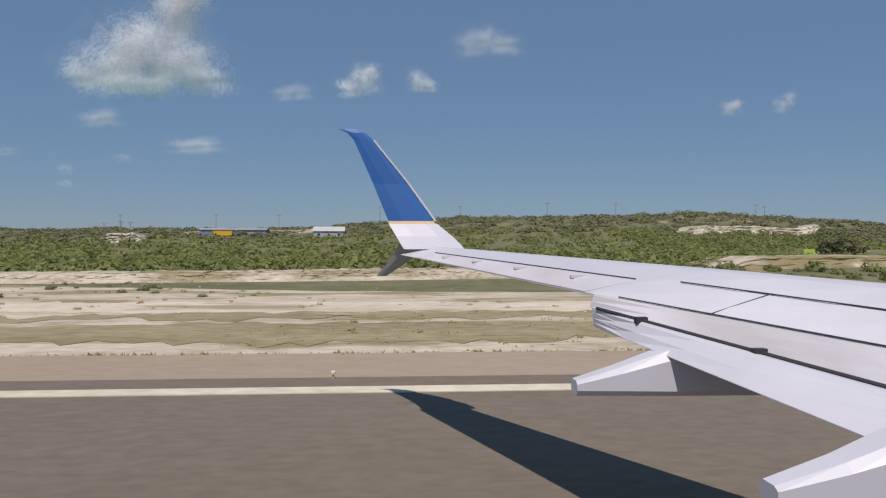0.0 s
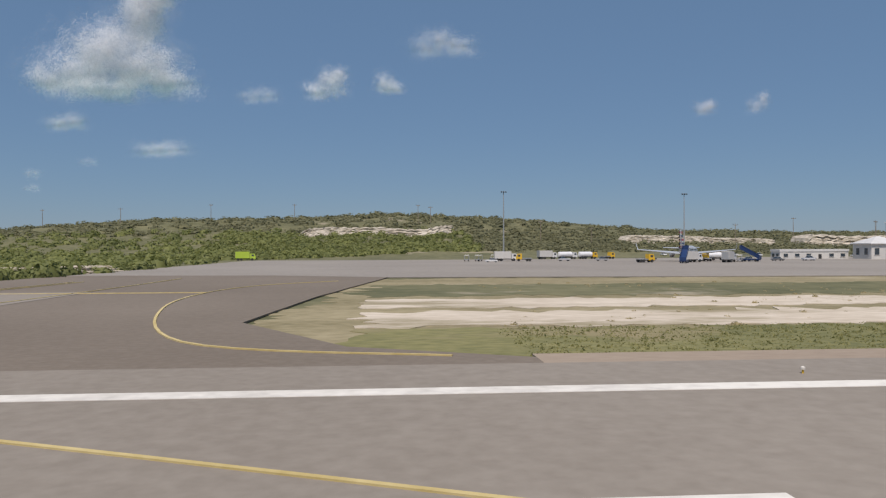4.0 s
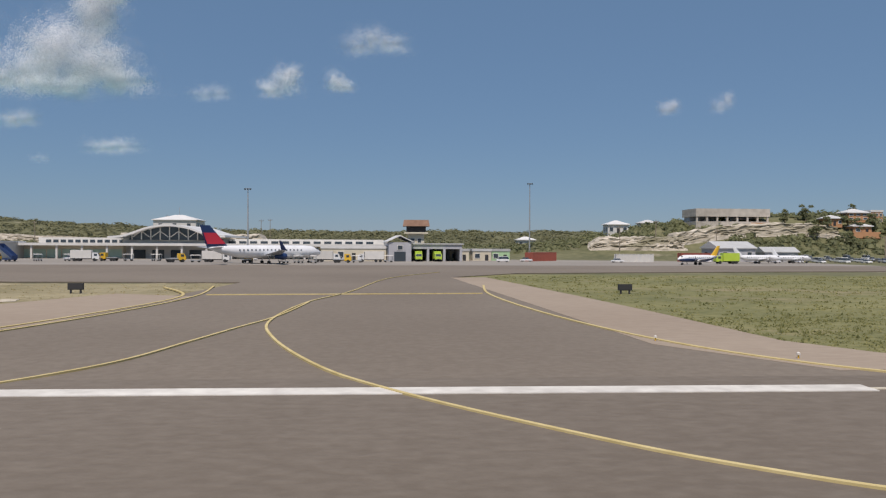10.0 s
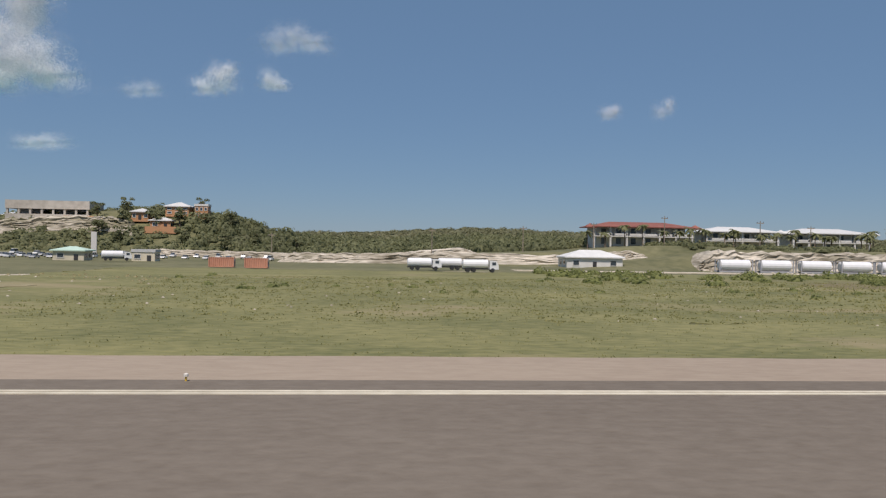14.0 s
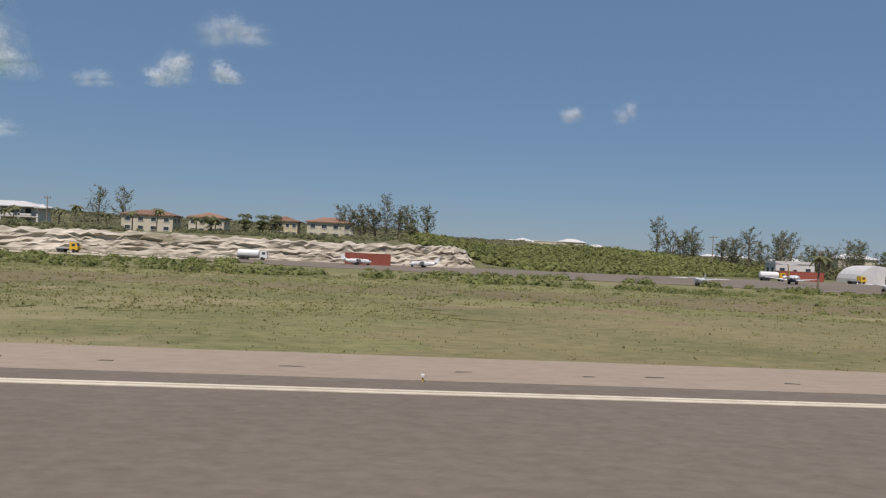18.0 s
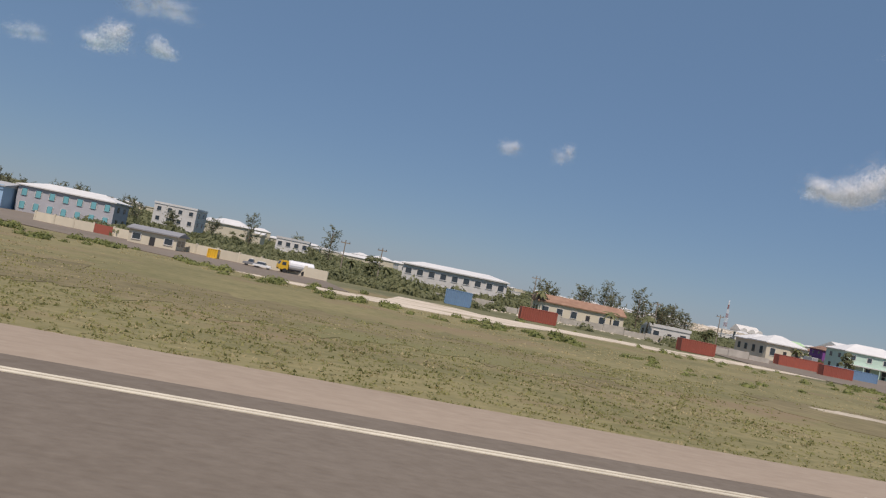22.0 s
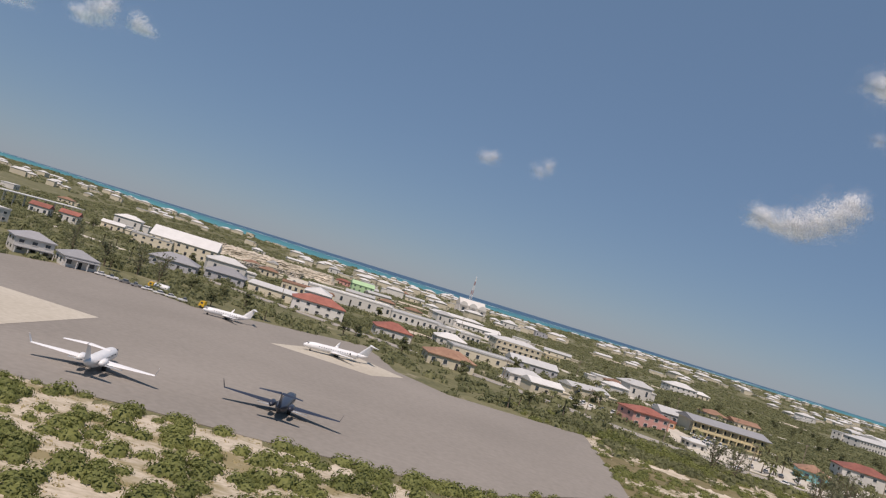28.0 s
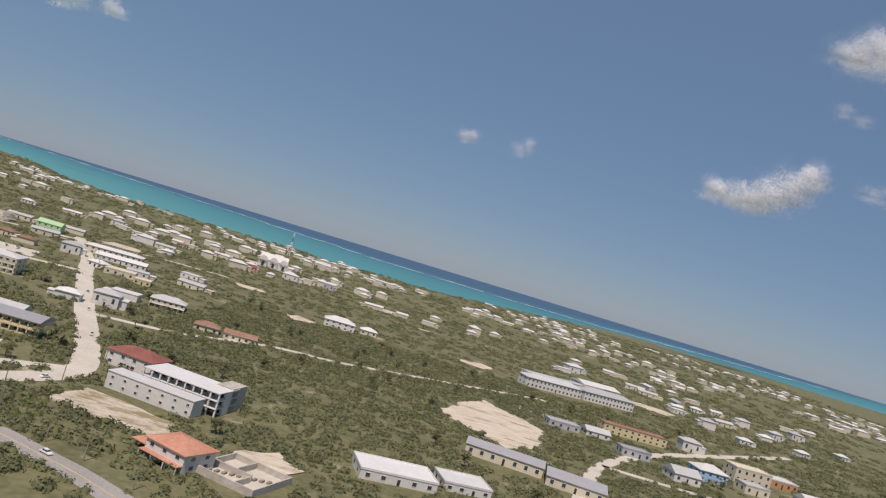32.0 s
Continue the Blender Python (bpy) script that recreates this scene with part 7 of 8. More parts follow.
can = thing("stand_roof", 1372, 402, 0, 62, "long white canopy roof on steel posts by a field", "canopy")
part("roof", Shape().box(-24, 24, -4, 4, 6.2, 6.6), WHITE_ROOF, can)
for k in range(9):
    part("post", Shape().box(-23.5 + 5.8 * k, -23.2 + 5.8 * k, -3.6, -3.3, -0.5, 6.2).box(-23.5 + 5.8 * k, -23.2 + 5.8 * k, 3.3, 3.6, -0.5, 6.2), STEEL, can)
for px, py, w in ((1447, 205, 9), (1459, 212, 10), (1472, 212, 9)):
    f = house("jet_lounge", px, py, 0.1, 38, w, 8, 5.0 if w > 9 else 3.4, WHITE, "hip", GREY_ROOF, "white private-jet lounge with grey hipped roofs", "lounge", cols=3, floors=2 if w > 9 else 1, porch=True)
park(5, 1664, 238, 1672, 238, 0.16, 60), park(6, 1673, 263, 1684, 258, 0.16, 60), park(7, 1668, 244, 1684, 250, 0.16, 60), park(5, 1672, 216, 1694, 210, 0.16, 70)
park(8, 1550, 445, 1596, 456, 0.16, 80), park(5, 1500, 460, 1530, 450, 0.16, 80), park(6, 1610, 262, 1634, 252, 0.16, 60), park(8, 1478, 210, 1506, 206, 0.16, 30), park(10, 1408, 182, 1432, 196, 0.16, 30), park(7, 1900, 418, 1950, 420, 0.2, 80), park(5, 2000, 395, 2040, 410, 0.2, 80)
for k, q in enumerate((18, 21, 24, 27, 31, 34, 36, 39, 41, 46)):
    p0, p1 = MAIN[q + 10], MAIN[q + 11]
    a = math.degrees(math.atan2(p1[1] - p0[1], p1[0] - p0[0]))
    moved(CARS[(k * 5) % 4], p0[0], p0[1] + (1.6 if k % 2 else -1.6), 0.18, a + (0 if k % 2 else 180))
for k, q in enumerate((3, 12, 25, 33, 40)):
    p0, p1 = SIDE[q], SIDE[q + 1]
    moved(CARS[k % 4], p0[0] + 1.6, p0[1], 0.19, math.degrees(math.atan2(p1[1] - p0[1], p1[0] - p0[0])))
for k in range(4, len(MAIN) - 6, 5):
    pole(MAIN[k][0] + 2, MAIN[k][1] + 6, 8, True, 0)
for k in range(2, len(SIDE) - 4, 5):
    pole(SIDE[k][0] + 6.5, SIDE[k][1], 8, True, 0)
for o in CARS:
    o.matrix_world = spot(1630 + 4 * CARS.index(o), 250, 0.16, 60)

# ---- the many other houses ----
def plain_house(wall, roof_mat, label, w, d, h, roof):
    t = thing("house", 0, -950, 0, 0, label, "house", "town houses")
    part("wall", Shape().box(-w / 2, w / 2, -d / 2, d / 2, -1.5, h), wall, t)
    s = Shape()
    if roof == "hip":
        s.hip(-w / 2, w / 2, -d / 2, d / 2, h, d * 0.2)
    elif roof == "gable":
        s.gable(-w / 2, w / 2, -d / 2, d / 2, h, d * 0.18)
    else:
        s.box(-w / 2 - 0.2, w / 2 + 0.2, -d / 2 - 0.2, d / 2 + 0.2, h, h + 0.4)
    part("roof", s, roof_mat, t)
    for k in (-0.3, 0.3):
        part("window", Shape().box(w * k - 0.6, w * k + 0.6, -d / 2 - 0.06, -d / 2 + 0.02, h * 0.35, h * 0.75), GLASS, t)
    part("door", Shape().box(-0.5, 0.5, -d / 2 - 0.06, -d / 2 + 0.02, 0, min(2.1, h * 0.7)), DARK, t)
    part("extension", Shape().box(w / 2, w / 2 + w * 0.3, -d * 0.3, d * 0.4, -1.5, h * 0.7).box(w / 2, w / 2 + w * 0.33, -d * 0.33, d * 0.43, h * 0.7, h * 0.78), wall, t)
    return t


HOMES = [plain_house(WHITE, WHITE_ROOF, "small white house with a white hipped roof in scrub", 11, 8, 3.2, "hip"), plain_house(CREAM, WHITE_ROOF, "cream house with a white gabled roof in scrub", 12, 8, 3.4, "gable"), plain_house(WHITE, PALE_ROOF, "white two-storey house with a grey roof", 12, 9, 6.0, "hip"), plain_house(WHITE, WHITE_ROOF, "white flat-roofed house among bushes", 14, 9, 3.4, "flat"),
         plain_house(CREAM, BROWN_ROOF, "cream house with a brown roof among bushes", 11, 8, 3.2, "hip"), plain_house(CREAM, PALE_ROOF, "long cream house with a grey roof", 19, 8, 3.4, "gable"), plain_house(PINK_WALL, RED_ROOF, "pink house with a red roof among bushes", 11, 8, 3.6, "hip"), plain_house(WHITE, WHITE_ROOF, "large white villa with a white roof", 17, 11, 6.2, "hip"), plain_house(GREY_WALL, GREY_ROOF, "grey block house with a dark roof", 12, 9, 5.4, "flat")]


def inside(poly, x, y):
    px, py = poly[:, 0], poly[:, 1]
    qx, qy = np.roll(px, -1), np.roll(py, -1)
    c = ((py > y[:, None]) != (qy > y[:, None])) & (x[:, None] < (qx - px) * (y[:, None] - py) / np.where(qy == py, 1e-9, qy - py) + px)
    return c.sum(1) % 2 == 1


def free(x, y, gap=0.0):
    """Which of the places are clear of pavements and buildings."""
    ok = np.ones(len(x), bool)
    for p in TAKEN:
        near = (x > p[:, 0].min()) & (x < p[:, 0].max()) & (y > p[:, 1].min()) & (y < p[:, 1].max()) & ok
        if near.any():
            i = np.where(near)[0]
            ok[i[inside(p, x[i], y[i])]] = False
    s = np.array(SPOTS)
    for k in range(0, len(x), 2000):
        d = (x[k:k + 2000, None] - s[:, 0]) ** 2 + (y[k:k + 2000, None] - s[:, 1]) ** 2
        ok[k:k + 2000] &= (d > (s[:, 2] + gap) ** 2).all(1)
    return ok


FAR_WALL, FAR_ROOF = Shape(), Shape()
hr = np.random.RandomState(11)
hx, hy = hr.uniform(900, 2900, 5200), 200 + 2000 * hr.uniform(0, 1, 5200) ** 1.1
town = (np.sin(hx * 0.012 + 1.0) + np.cos(hy * 0.014 + hx * 0.004) + 0.8 * np.sin(hx * 0.031 - hy * 0.023))
core = np.exp(-((hx - 1500) / 190) ** 2 - ((hy - 420) / 230) ** 2)
shore_near = np.exp(-((hy - 1250) / 500) ** 2)
wood = np.exp(-((hx - 1810) / 95) ** 2 - ((hy - 400) / 190) ** 2) + (hy < 235) * (hx > 1580)
good = (hy < coast(hx) - 150) & (town + 1.6 * core + 0.9 * shore_near - 4.0 * wood > 0.55) & (hy > 0.0)
good &= ~((hx < 1600) & (hy < 420) & (hr.uniform(0, 1, 5200) < 0.35))
good &= ~((hx < 1330) & (hy < 300))
placed = 0
for x, y in zip(hx[good], hy[good]):
    if placed >= 620:
        break
    if free(np.array([x]), np.array([y]), 7.5)[0]:
        o = HOMES[int(hr.choice(9, p=[0.2, 0.16, 0.12, 0.17, 0.08, 0.09, 0.04, 0.1, 0.04]))]
        turn = hr.choice([8, 98, 20, -12, 190]) + hr.uniform(-6, 6)
        if y < 760 and 1180 < x < 2300:
            moved(o, x, y, float(height(x, y)), turn)
        else:
            c, s = math.cos(radians(turn)), math.sin(radians(turn))
            for kid in o.children:
                if kid.name.split(".")[0] in ("wall", "roof", "extension", "door"):
                    far = FAR_ROOF if kid.name.startswith("roof") else FAR_WALL
                    far.add([(x + (q.co.x * c - q.co.y * s) / U, y + (q.co.x * s + q.co.y * c) / U, float(height(x, y)) + q.co.z / U) for q in kid.data.vertices], [tuple(p.vertices) for p in kid.data.polygons])
        SPOTS.append((x, y, 7.0))
        placed += 1
setting("far_house_walls", FAR_WALL, CREAM, "pale walls of many far houses near the lagoon", "houses", "stuff")
setting("far_house_roofs", FAR_ROOF, WHITE_ROOF, "white roofs of many far houses near the lagoon", "houses", "stuff")
for k, o in enumerate(HOMES):
    o.matrix_world = spot(1420 + 40 * k, 790 + 20 * (k % 3), float(height(1420 + 40 * k, 790 + 20 * (k % 3))), 8)

# ---- plants ----
def cards(n, size, rnd, shell=0.75, flat=0.75, lift=0.0, three=False):
    """Leaf clumps as small bent quads round a lump, of radius 1 over the ground."""
    v, f = [], []
    for i in range(n):
        a, b = rnd.uniform(0, 2 * math.pi), rnd.uniform(-0.05, 1.0)
        q = math.sqrt(max(0.0, 1 - b * b))
        d = Vector((math.cos(a) * q, math.sin(a) * q, b))
        c = d * rnd.uniform(shell, 1.05)
        c.z = c.z * flat + lift
        u = d.orthogonal().normalized()
        u.rotate(Matrix.Rotation(rnd.uniform(0, 6.28), 3, d))
        w = d.cross(u)
        e = d * rnd.uniform(-0.6, 0.6)
        s = size * rnd.uniform(0.6, 1.3)
        k = len(v)
        if three:
            v += [c - u * s - w * s * 0.6, c + u * s * 0.9 - w * s * 0.5 + e * s, c + u * s * 0.1 + w * s * 1.1]
            f.append((k, k + 1, k + 2))
            continue
        v += [c - u * s - w * s * 0.5, c + u * s * 0.6 - w * s * 0.7 + e * s, c + u * s + w * s * 0.5, c - u * s * 0.5 + w * s * 0.8 + e * s]
        f.append((k, k + 1, k + 2, k + 3))
    return [tuple(p) for p in v], f


def lump(rnd, n=7, m=4, flat=0.62):
    """A closed low mound that fills a bush from within."""
    v, f = [], []
    for j in range(m):
        b = j / m * math.pi / 2
        for i in range(n):
            a = 2 * math.pi * i / n
            r = 0.8 * rnd.uniform(0.85, 1.1)
            v.append((r * math.cos(b) * math.cos(a), r * math.cos(b) * math.sin(a), r * math.sin(b) * flat - (0.1 if j == 0 else 0)))
    v.append((0, 0, 0.8 * flat))
    for j in range(m - 1):
        for i in range(n):
            f.append((j * n + i, j * n + (i + 1) % n, (j + 1) * n + (i + 1) % n, (j + 1) * n + i))
    for i in range(n):
        f.append(((m - 1) * n + i, (m - 1) * n + (i + 1) % n, m * n))
    return v, f


def joined(*shapes):
    v, f = [], []
    for a, b in shapes:
        k = len(v)
        v += list(a)
        f += [tuple(i + k for i in q) for q in b]
    return np.array(v, dtype=float), f


br = random.Random(9)
BUSH = [joined(lump(br, 6, 3), cards(72, 0.155, br, 0.74, flat=0.82, three=True)) for _ in range(4)]
FINE = [joined(lump(br, 6, 3), cards(135, 0.115, br, 0.74, flat=0.86, three=True)) for _ in range(3)]
SCRUB = [joined(lump(br, 5, 2), cards(30, 0.2, br, flat=0.8, three=True)) for _ in range(4)]


def tuft(rnd, n=5):
    v, f = [], []
    for i in range(n):
        a, h = rnd.uniform(0, 6.28), rnd.uniform(0.4, 1.0)
        x, y = rnd.uniform(-1.3, 1.3), rnd.uniform(-1.0, 1.0)
        l = rnd.uniform(0.1, 0.7)
        k = len(v)
        w = rnd.uniform(0.12, 0.34)
        v += [(x - w * math.cos(a), y - w * math.sin(a), -0.05), (x + w * math.cos(a), y + w * math.sin(a), -0.05), (x + l * math.sin(a) + rnd.uniform(-0.2, 0.2), y - l * math.cos(a), h * 0.8)]
        f.append((k, k + 1, k + 2))
    return np.array(v, dtype=float), f


TUFT = [tuft(br) for _ in range(5)]


def scatter(name, kinds, x, y, size, mat, label, category, tall=(0.8, 1.2), z=None, seed=1):
    """Many small plants in one mesh."""
    r = np.random.RandomState(seed)
    n = len(x)
    if n == 0:
        return
    zz = height(x, y) if z is None else np.full(n, z)
    which = r.randint(0, len(kinds), n)
    turn, tl = r.uniform(0, 2 * np.pi, n), r.uniform(tall[0], tall[1], n) * size
    V, F, base = [], [], 0
    for k, (tv, tf) in enumerate(kinds):
        i = np.where(which == k)[0]
        if len(i) == 0:
            continue
        c, s = np.cos(turn[i])[:, None], np.sin(turn[i])[:, None]
        px = (tv[None, :, 0] * c - tv[None, :, 1] * s) * size[i][:, None] + x[i][:, None]
        py = (tv[None, :, 0] * s + tv[None, :, 1] * c) * size[i][:, None] + y[i][:, None]
        pz = tv[None, :, 2] * tl[i][:, None] + zz[i][:, None]
        V.append(np.stack([px, py, pz], -1).reshape(-1, 3))
        m = len(tv)
        flat = [len(q) for q in tf]
        for width in sorted(set(flat)):
            q = np.array([t for t in tf if len(t) == width])
            F.append((width, (q[None] + (np.arange(len(i)) * m)[:, None, None] + base).reshape(-1)))
        base += m * len(i)
    V = np.concatenate(V) * U
    loops = np.concatenate([f for _, f in F])
    starts, totals, k = [], [], 0
    for width, f in F:
        c = len(f) // width
        starts.append(k + np.arange(c) * width)
        totals.append(np.full(c, width))
        k += len(f)
    starts, totals = np.concatenate(starts), np.concatenate(totals)
    me = bpy.data.meshes.new(name)
    me.vertices.add(len(V))
    me.vertices.foreach_set("co", V.ravel())
    me.loops.add(len(loops))
    me.loops.foreach_set("vertex_index", loops.astype(np.int32))
    me.polygons.add(len(starts))
    me.polygons.foreach_set("loop_start", starts.astype(np.int32))
    me.polygons.foreach_set("loop_total", totals.astype(np.int32))
    me.update(calc_edges=True)
    me.materials.append(mat)
    return tagged(new(name, me), label, category, "", "stuff")


vr = np.random.RandomState(4)


def places(n, x0, x1, y0, y1, gap=0.5, clump=0.0, power=1.0):
    x, y = vr.uniform(x0, x1, n), y0 + (y1 - y0) * vr.uniform(0, 1, n) ** power
    ok = free(x, y, gap)
    if clump:
        ok &= (np.sin(x * 0.11 + 2.0 * np.sin(y * 0.07)) + np.cos(y * 0.13 + x * 0.05) + vr.uniform(-0.8, 0.8, n)) > clump
    return x[ok], y[ok]


def thicket(name, n, x0, x1, y0, y1, lo, hi, mat, label, kinds=None, clump=0.0, power=1.0, tall=(0.7, 1.1), gap=0.5):
    x, y = places(n, x0, x1, y0, y1, gap, clump, power)
    scatter(name, kinds or BUSH, x, y, vr.uniform(lo, hi, len(x)), mat, label, "shrubs" if "grass" not in name else "grass", tall, seed=n)


thicket("sand_weeds", 1500, -300, 122, 28, 80, 0.12, 0.34, LEAF_DRY, "low dry weeds on pale sand", SCRUB, clump=-0.2)
thicket("sand_weeds", 900, 515, 640, 44, 96, 0.15, 0.4, LEAF_DRY, "low dry weeds on pale sand", SCRUB, clump=-0.2)
thicket("sand_weeds", 500, 172, 324, 37, 80, 0.12, 0.3, LEAF_DRY, "low dry weeds beside the sand track", SCRUB, clump=-0.2)
thicket("coastal_scrub", 2600, -300, 124, 92, 150, 1.3, 2.9, LEAF_SCRUB, "dense bright green coastal scrub behind sand", power=1.3)
thicket("coastal_scrub", 2200, -440, 128, 150, 330, 1.6, 3.4, LEAF_SCRUB, "dense green coastal scrub on the plain", SCRUB)
thicket("coastal_scrub", 900, 100, 200, 222, 320, 1.6, 3.0, LEAF_SCRUB, "green scrub behind the apron", SCRUB)
thicket("hill_scrub", 3900, -600, 640, 320, 450, 2.2, 4.4, LEAF_HILL, "low grey-green scrub covering the hills", SCRUB, tall=(0.45, 0.75))
thicket("hill_scrub", 2500, 200, 520, 240, 330, 1.6, 3.4, LEAF_HILL, "low grey-green scrub behind the terminal", SCRUB, tall=(0.45, 0.75))
thicket("hill_scrub", 2600, 470, 720, 214, 300, 1.4, 2.8, LEAF_DARK, "dark green trees and scrub on a limestone hill", SCRUB, clump=-1.0)
thicket("hill_scrub", 900, 606, 730, 212, 300, 1.8, 3.4, LEAF_DARK, "dense dark green trees on a hillside", BUSH, clump=-1.6, tall=(0.9, 1.5))
thicket("hill_scrub", 2600, 620, 1000, 214, 420, 1.8, 3.6, LEAF_HILL, "low grey-green scrub on the rising ground", SCRUB, tall=(0.45, 0.75))
thicket("bank_scrub", 2300, 905, 1010, 158, 235, 1.5, 2.9, LEAF_SCRUB, "green scrub on an earth bank behind small planes", BUSH)
thicket("bank_scrub", 1500, 1000, 1165, 186, 270, 1.5, 3.0, LEAF_DARK, "dark scrub behind the hangars", BUSH, tall=(1.0, 1.7))
thicket("bank_scrub", 900, 1099, 1166, 136, 190, 1.0, 2.4, LEAF_DARK, "dark scrub behind the boundary wall", BUSH, tall=(0.8, 1.4))
thicket("field_bushes", 900, 690, 1036, 88, 132, 0.7, 1.7, LEAF_SCRUB, "low green bushes along the far edge of the field", BUSH, clump=-0.3)
thicket("field_bushes", 260, 640, 1036, 60, 100, 0.4, 0.9, LEAF_SCRUB, "small green bushes in the grass field", SCRUB, clump=0.2)
thicket("field_bushes", 420, 1066, 1180, 78, 112, 0.5, 1.2, LEAF_SCRUB, "low green bushes beside the small apron", BUSH, clump=-0.2)
thicket("field_bushes", 420, 1180, 1275, 66, 116, 0.4, 0.9, LEAF_SCRUB, "low green bushes beside the sandy track", SCRUB, clump=0.3)
thicket("field_bushes", 700, 1297, 1345, 56, 112, 0.3, 0.8, LEAF_SCRUB, "green bushes beside the freight taxiway", BUSH, clump=-0.3)
thicket("field_bushes", 500, 1225, 1273, 62, 118, 0.3, 0.8, LEAF_SCRUB, "green bushes along the taxiway edge", BUSH, clump=-0.3)
thicket("field_bushes", 420, 30, 122, 72, 98, 0.5, 1.5, LEAF_SCRUB, "green bushes on a grey rubble bank", BUSH, clump=0.2)
thicket("field_bushes", 160, -60, 122, 58, 78, 0.25, 0.6, LEAF_DARK, "small dark bushes on pale sand", BUSH, clump=0.3)
thicket("hill_scrub", 2200, 1000, 1330, 262, 420, 1.8, 3.2, LEAF_DARK, "dark green scrub on low rising ground", SCRUB)
thicket("town_scrub", 1500, 1150, 1330, 132, 250, 1.0, 2.5, LEAF_DARK, "dark green scrub between the first houses", BUSH, clump=-0.2)
thicket("apron_scrub", 1900, 1498, 1640, 34, 108, 0.8, 1.9, LEAF_SCRUB, "bright green bushes on sandy ground by the apron", FINE, clump=0.0)
thicket("apron_scrub", 1500, 1596, 1745, 96, 205, 0.6, 1.7, LEAF_SCRUB, "scattered green bushes on bare sand", FINE, clump=0.0, gap=-2)
thicket("apron_scrub", 1300, 1596, 1745, 96, 200, 0.25, 0.6, LEAF_DARK, "low grey-green weeds on bare sand", SCRUB, clump=-0.6, gap=-2)
thicket("sand_weeds", 5200, 1598, 1720, 98, 192, 0.16, 0.5, LEAF_GREY, "dark low weeds scattered over bare sand", SCRUB, clump=-0.4, gap=-3, tall=(0.4, 0.8))
thicket("town_scrub", 6200, 1330, 1760, 160, 420, 1.2, 2.6, LEAF_DARK, "dark green scrub and trees between houses", SCRUB, clump=-1.0, gap=-2.2, tall=(0.8, 1.4))
thicket("town_scrub", 8200, 1716, 1990, 150, 520, 1.3, 2.6, LEAF_DARK, "dense green woodland scrub beyond the road", SCRUB, clump=-1.6)
thicket("town_scrub", 9500, 1250, 2350, 400, 900, 1.8, 3.8, LEAF_DARK, "dark green scrub between scattered houses", SCRUB, clump=-1.1, tall=(0.5, 0.9), gap=-2)
thicket("far_scrub", 9000, 700, 3000, 850, 2300, 3.5, 7.0, LEAF_DARK, "far dark green scrub down to the lagoon", SCRUB, clump=-1.2, tall=(0.4, 0.75))
thicket("far_scrub", 2200, 1980, 2600, 200, 600, 2.4, 4.4, LEAF_DARK, "dark green scrub at the far end of the town", SCRUB, clump=-0.5)


for k, (cx, cy, rx, ry, n) in enumerate(((1663, 153, 9, 6, 90), (1668, 160, 7, 5, 60), (1630, 170, 8, 5, 60), (1638, 180, 9, 6, 80), (1645, 189, 8, 4, 50), (1644, 132, 5, 4, 30), (1636, 128, 6, 4, 30), (1680, 152, 4, 2.5, 16), (1610, 190, 10, 6, 90), (1625, 186, 9, 5, 70))):
    a, q = vr.uniform(0, 2 * np.pi, n), np.sqrt(vr.uniform(0, 1, n))
    x, y = cx + rx * q * np.cos(a), cy + ry * q * np.sin(a)
    scatter("thicket", FINE, x, y, vr.uniform(0.8, 1.9, n), LEAF_SCRUB if k % 2 else LEAF_DARK, "dense green thicket on bare sand", "shrubs", (0.9, 1.5), seed=k + 60)
for k, (cx, cy, rx, ry, n) in enumerate(((1316, 104, 12, 9, 70), (1331, 116, 6, 14, 110), (1308, 86, 8, 6, 12), (1316, 58, 9, 5, 4), (1340, 52, 8, 5, 4))):
    a, q = vr.uniform(0, 2 * np.pi, n), np.sqrt(vr.uniform(0, 1, n))
    scatter("thicket", FINE, cx + rx * q * np.cos(a), cy + ry * q * np.sin(a), vr.uniform(0.5, 1.4, n), LEAF_SCRUB, "bright green bushes beside the freight apron", "shrubs", (1.0, 1.7), seed=k + 80)
n = 60
scatter("hedge", BUSH, vr.uniform(1160, 1190, n), vr.uniform(151, 157, n), vr.uniform(1.4, 2.5, n), LEAF_DARK, "dark green hedge before a long white house", "shrubs", (1.2, 1.9), seed=71)
thicket("field_bushes", 700, 930, 1040, 84, 104, 0.35, 0.9, LEAF_SCRUB, "bright green weeds along the taxiway edge", BUSH, clump=-0.6)
thicket("field_bushes", 500, 700, 930, 112, 132, 0.4, 1.0, LEAF_SCRUB, "bright green weeds along the perimeter road", BUSH, clump=-0.4)
thicket("cliff_scrub", 500, 735, 920, 163, 200, 1.0, 2.2, LEAF_DARK, "dark green scrub on top of a cliff", BUSH, clump=-0.2)


def blades(name, n, x0, x1, y0, y1, lo, hi, mat, label, clump=0.0, z=0.05):
    x, y = places(n, x0, x1, y0, y1, -0.4, clump)
    scatter(name, TUFT, x, y, vr.uniform(lo, hi, len(x)) * 0.8, mat, label, "grass", (0.35, 0.7), z, seed=n)


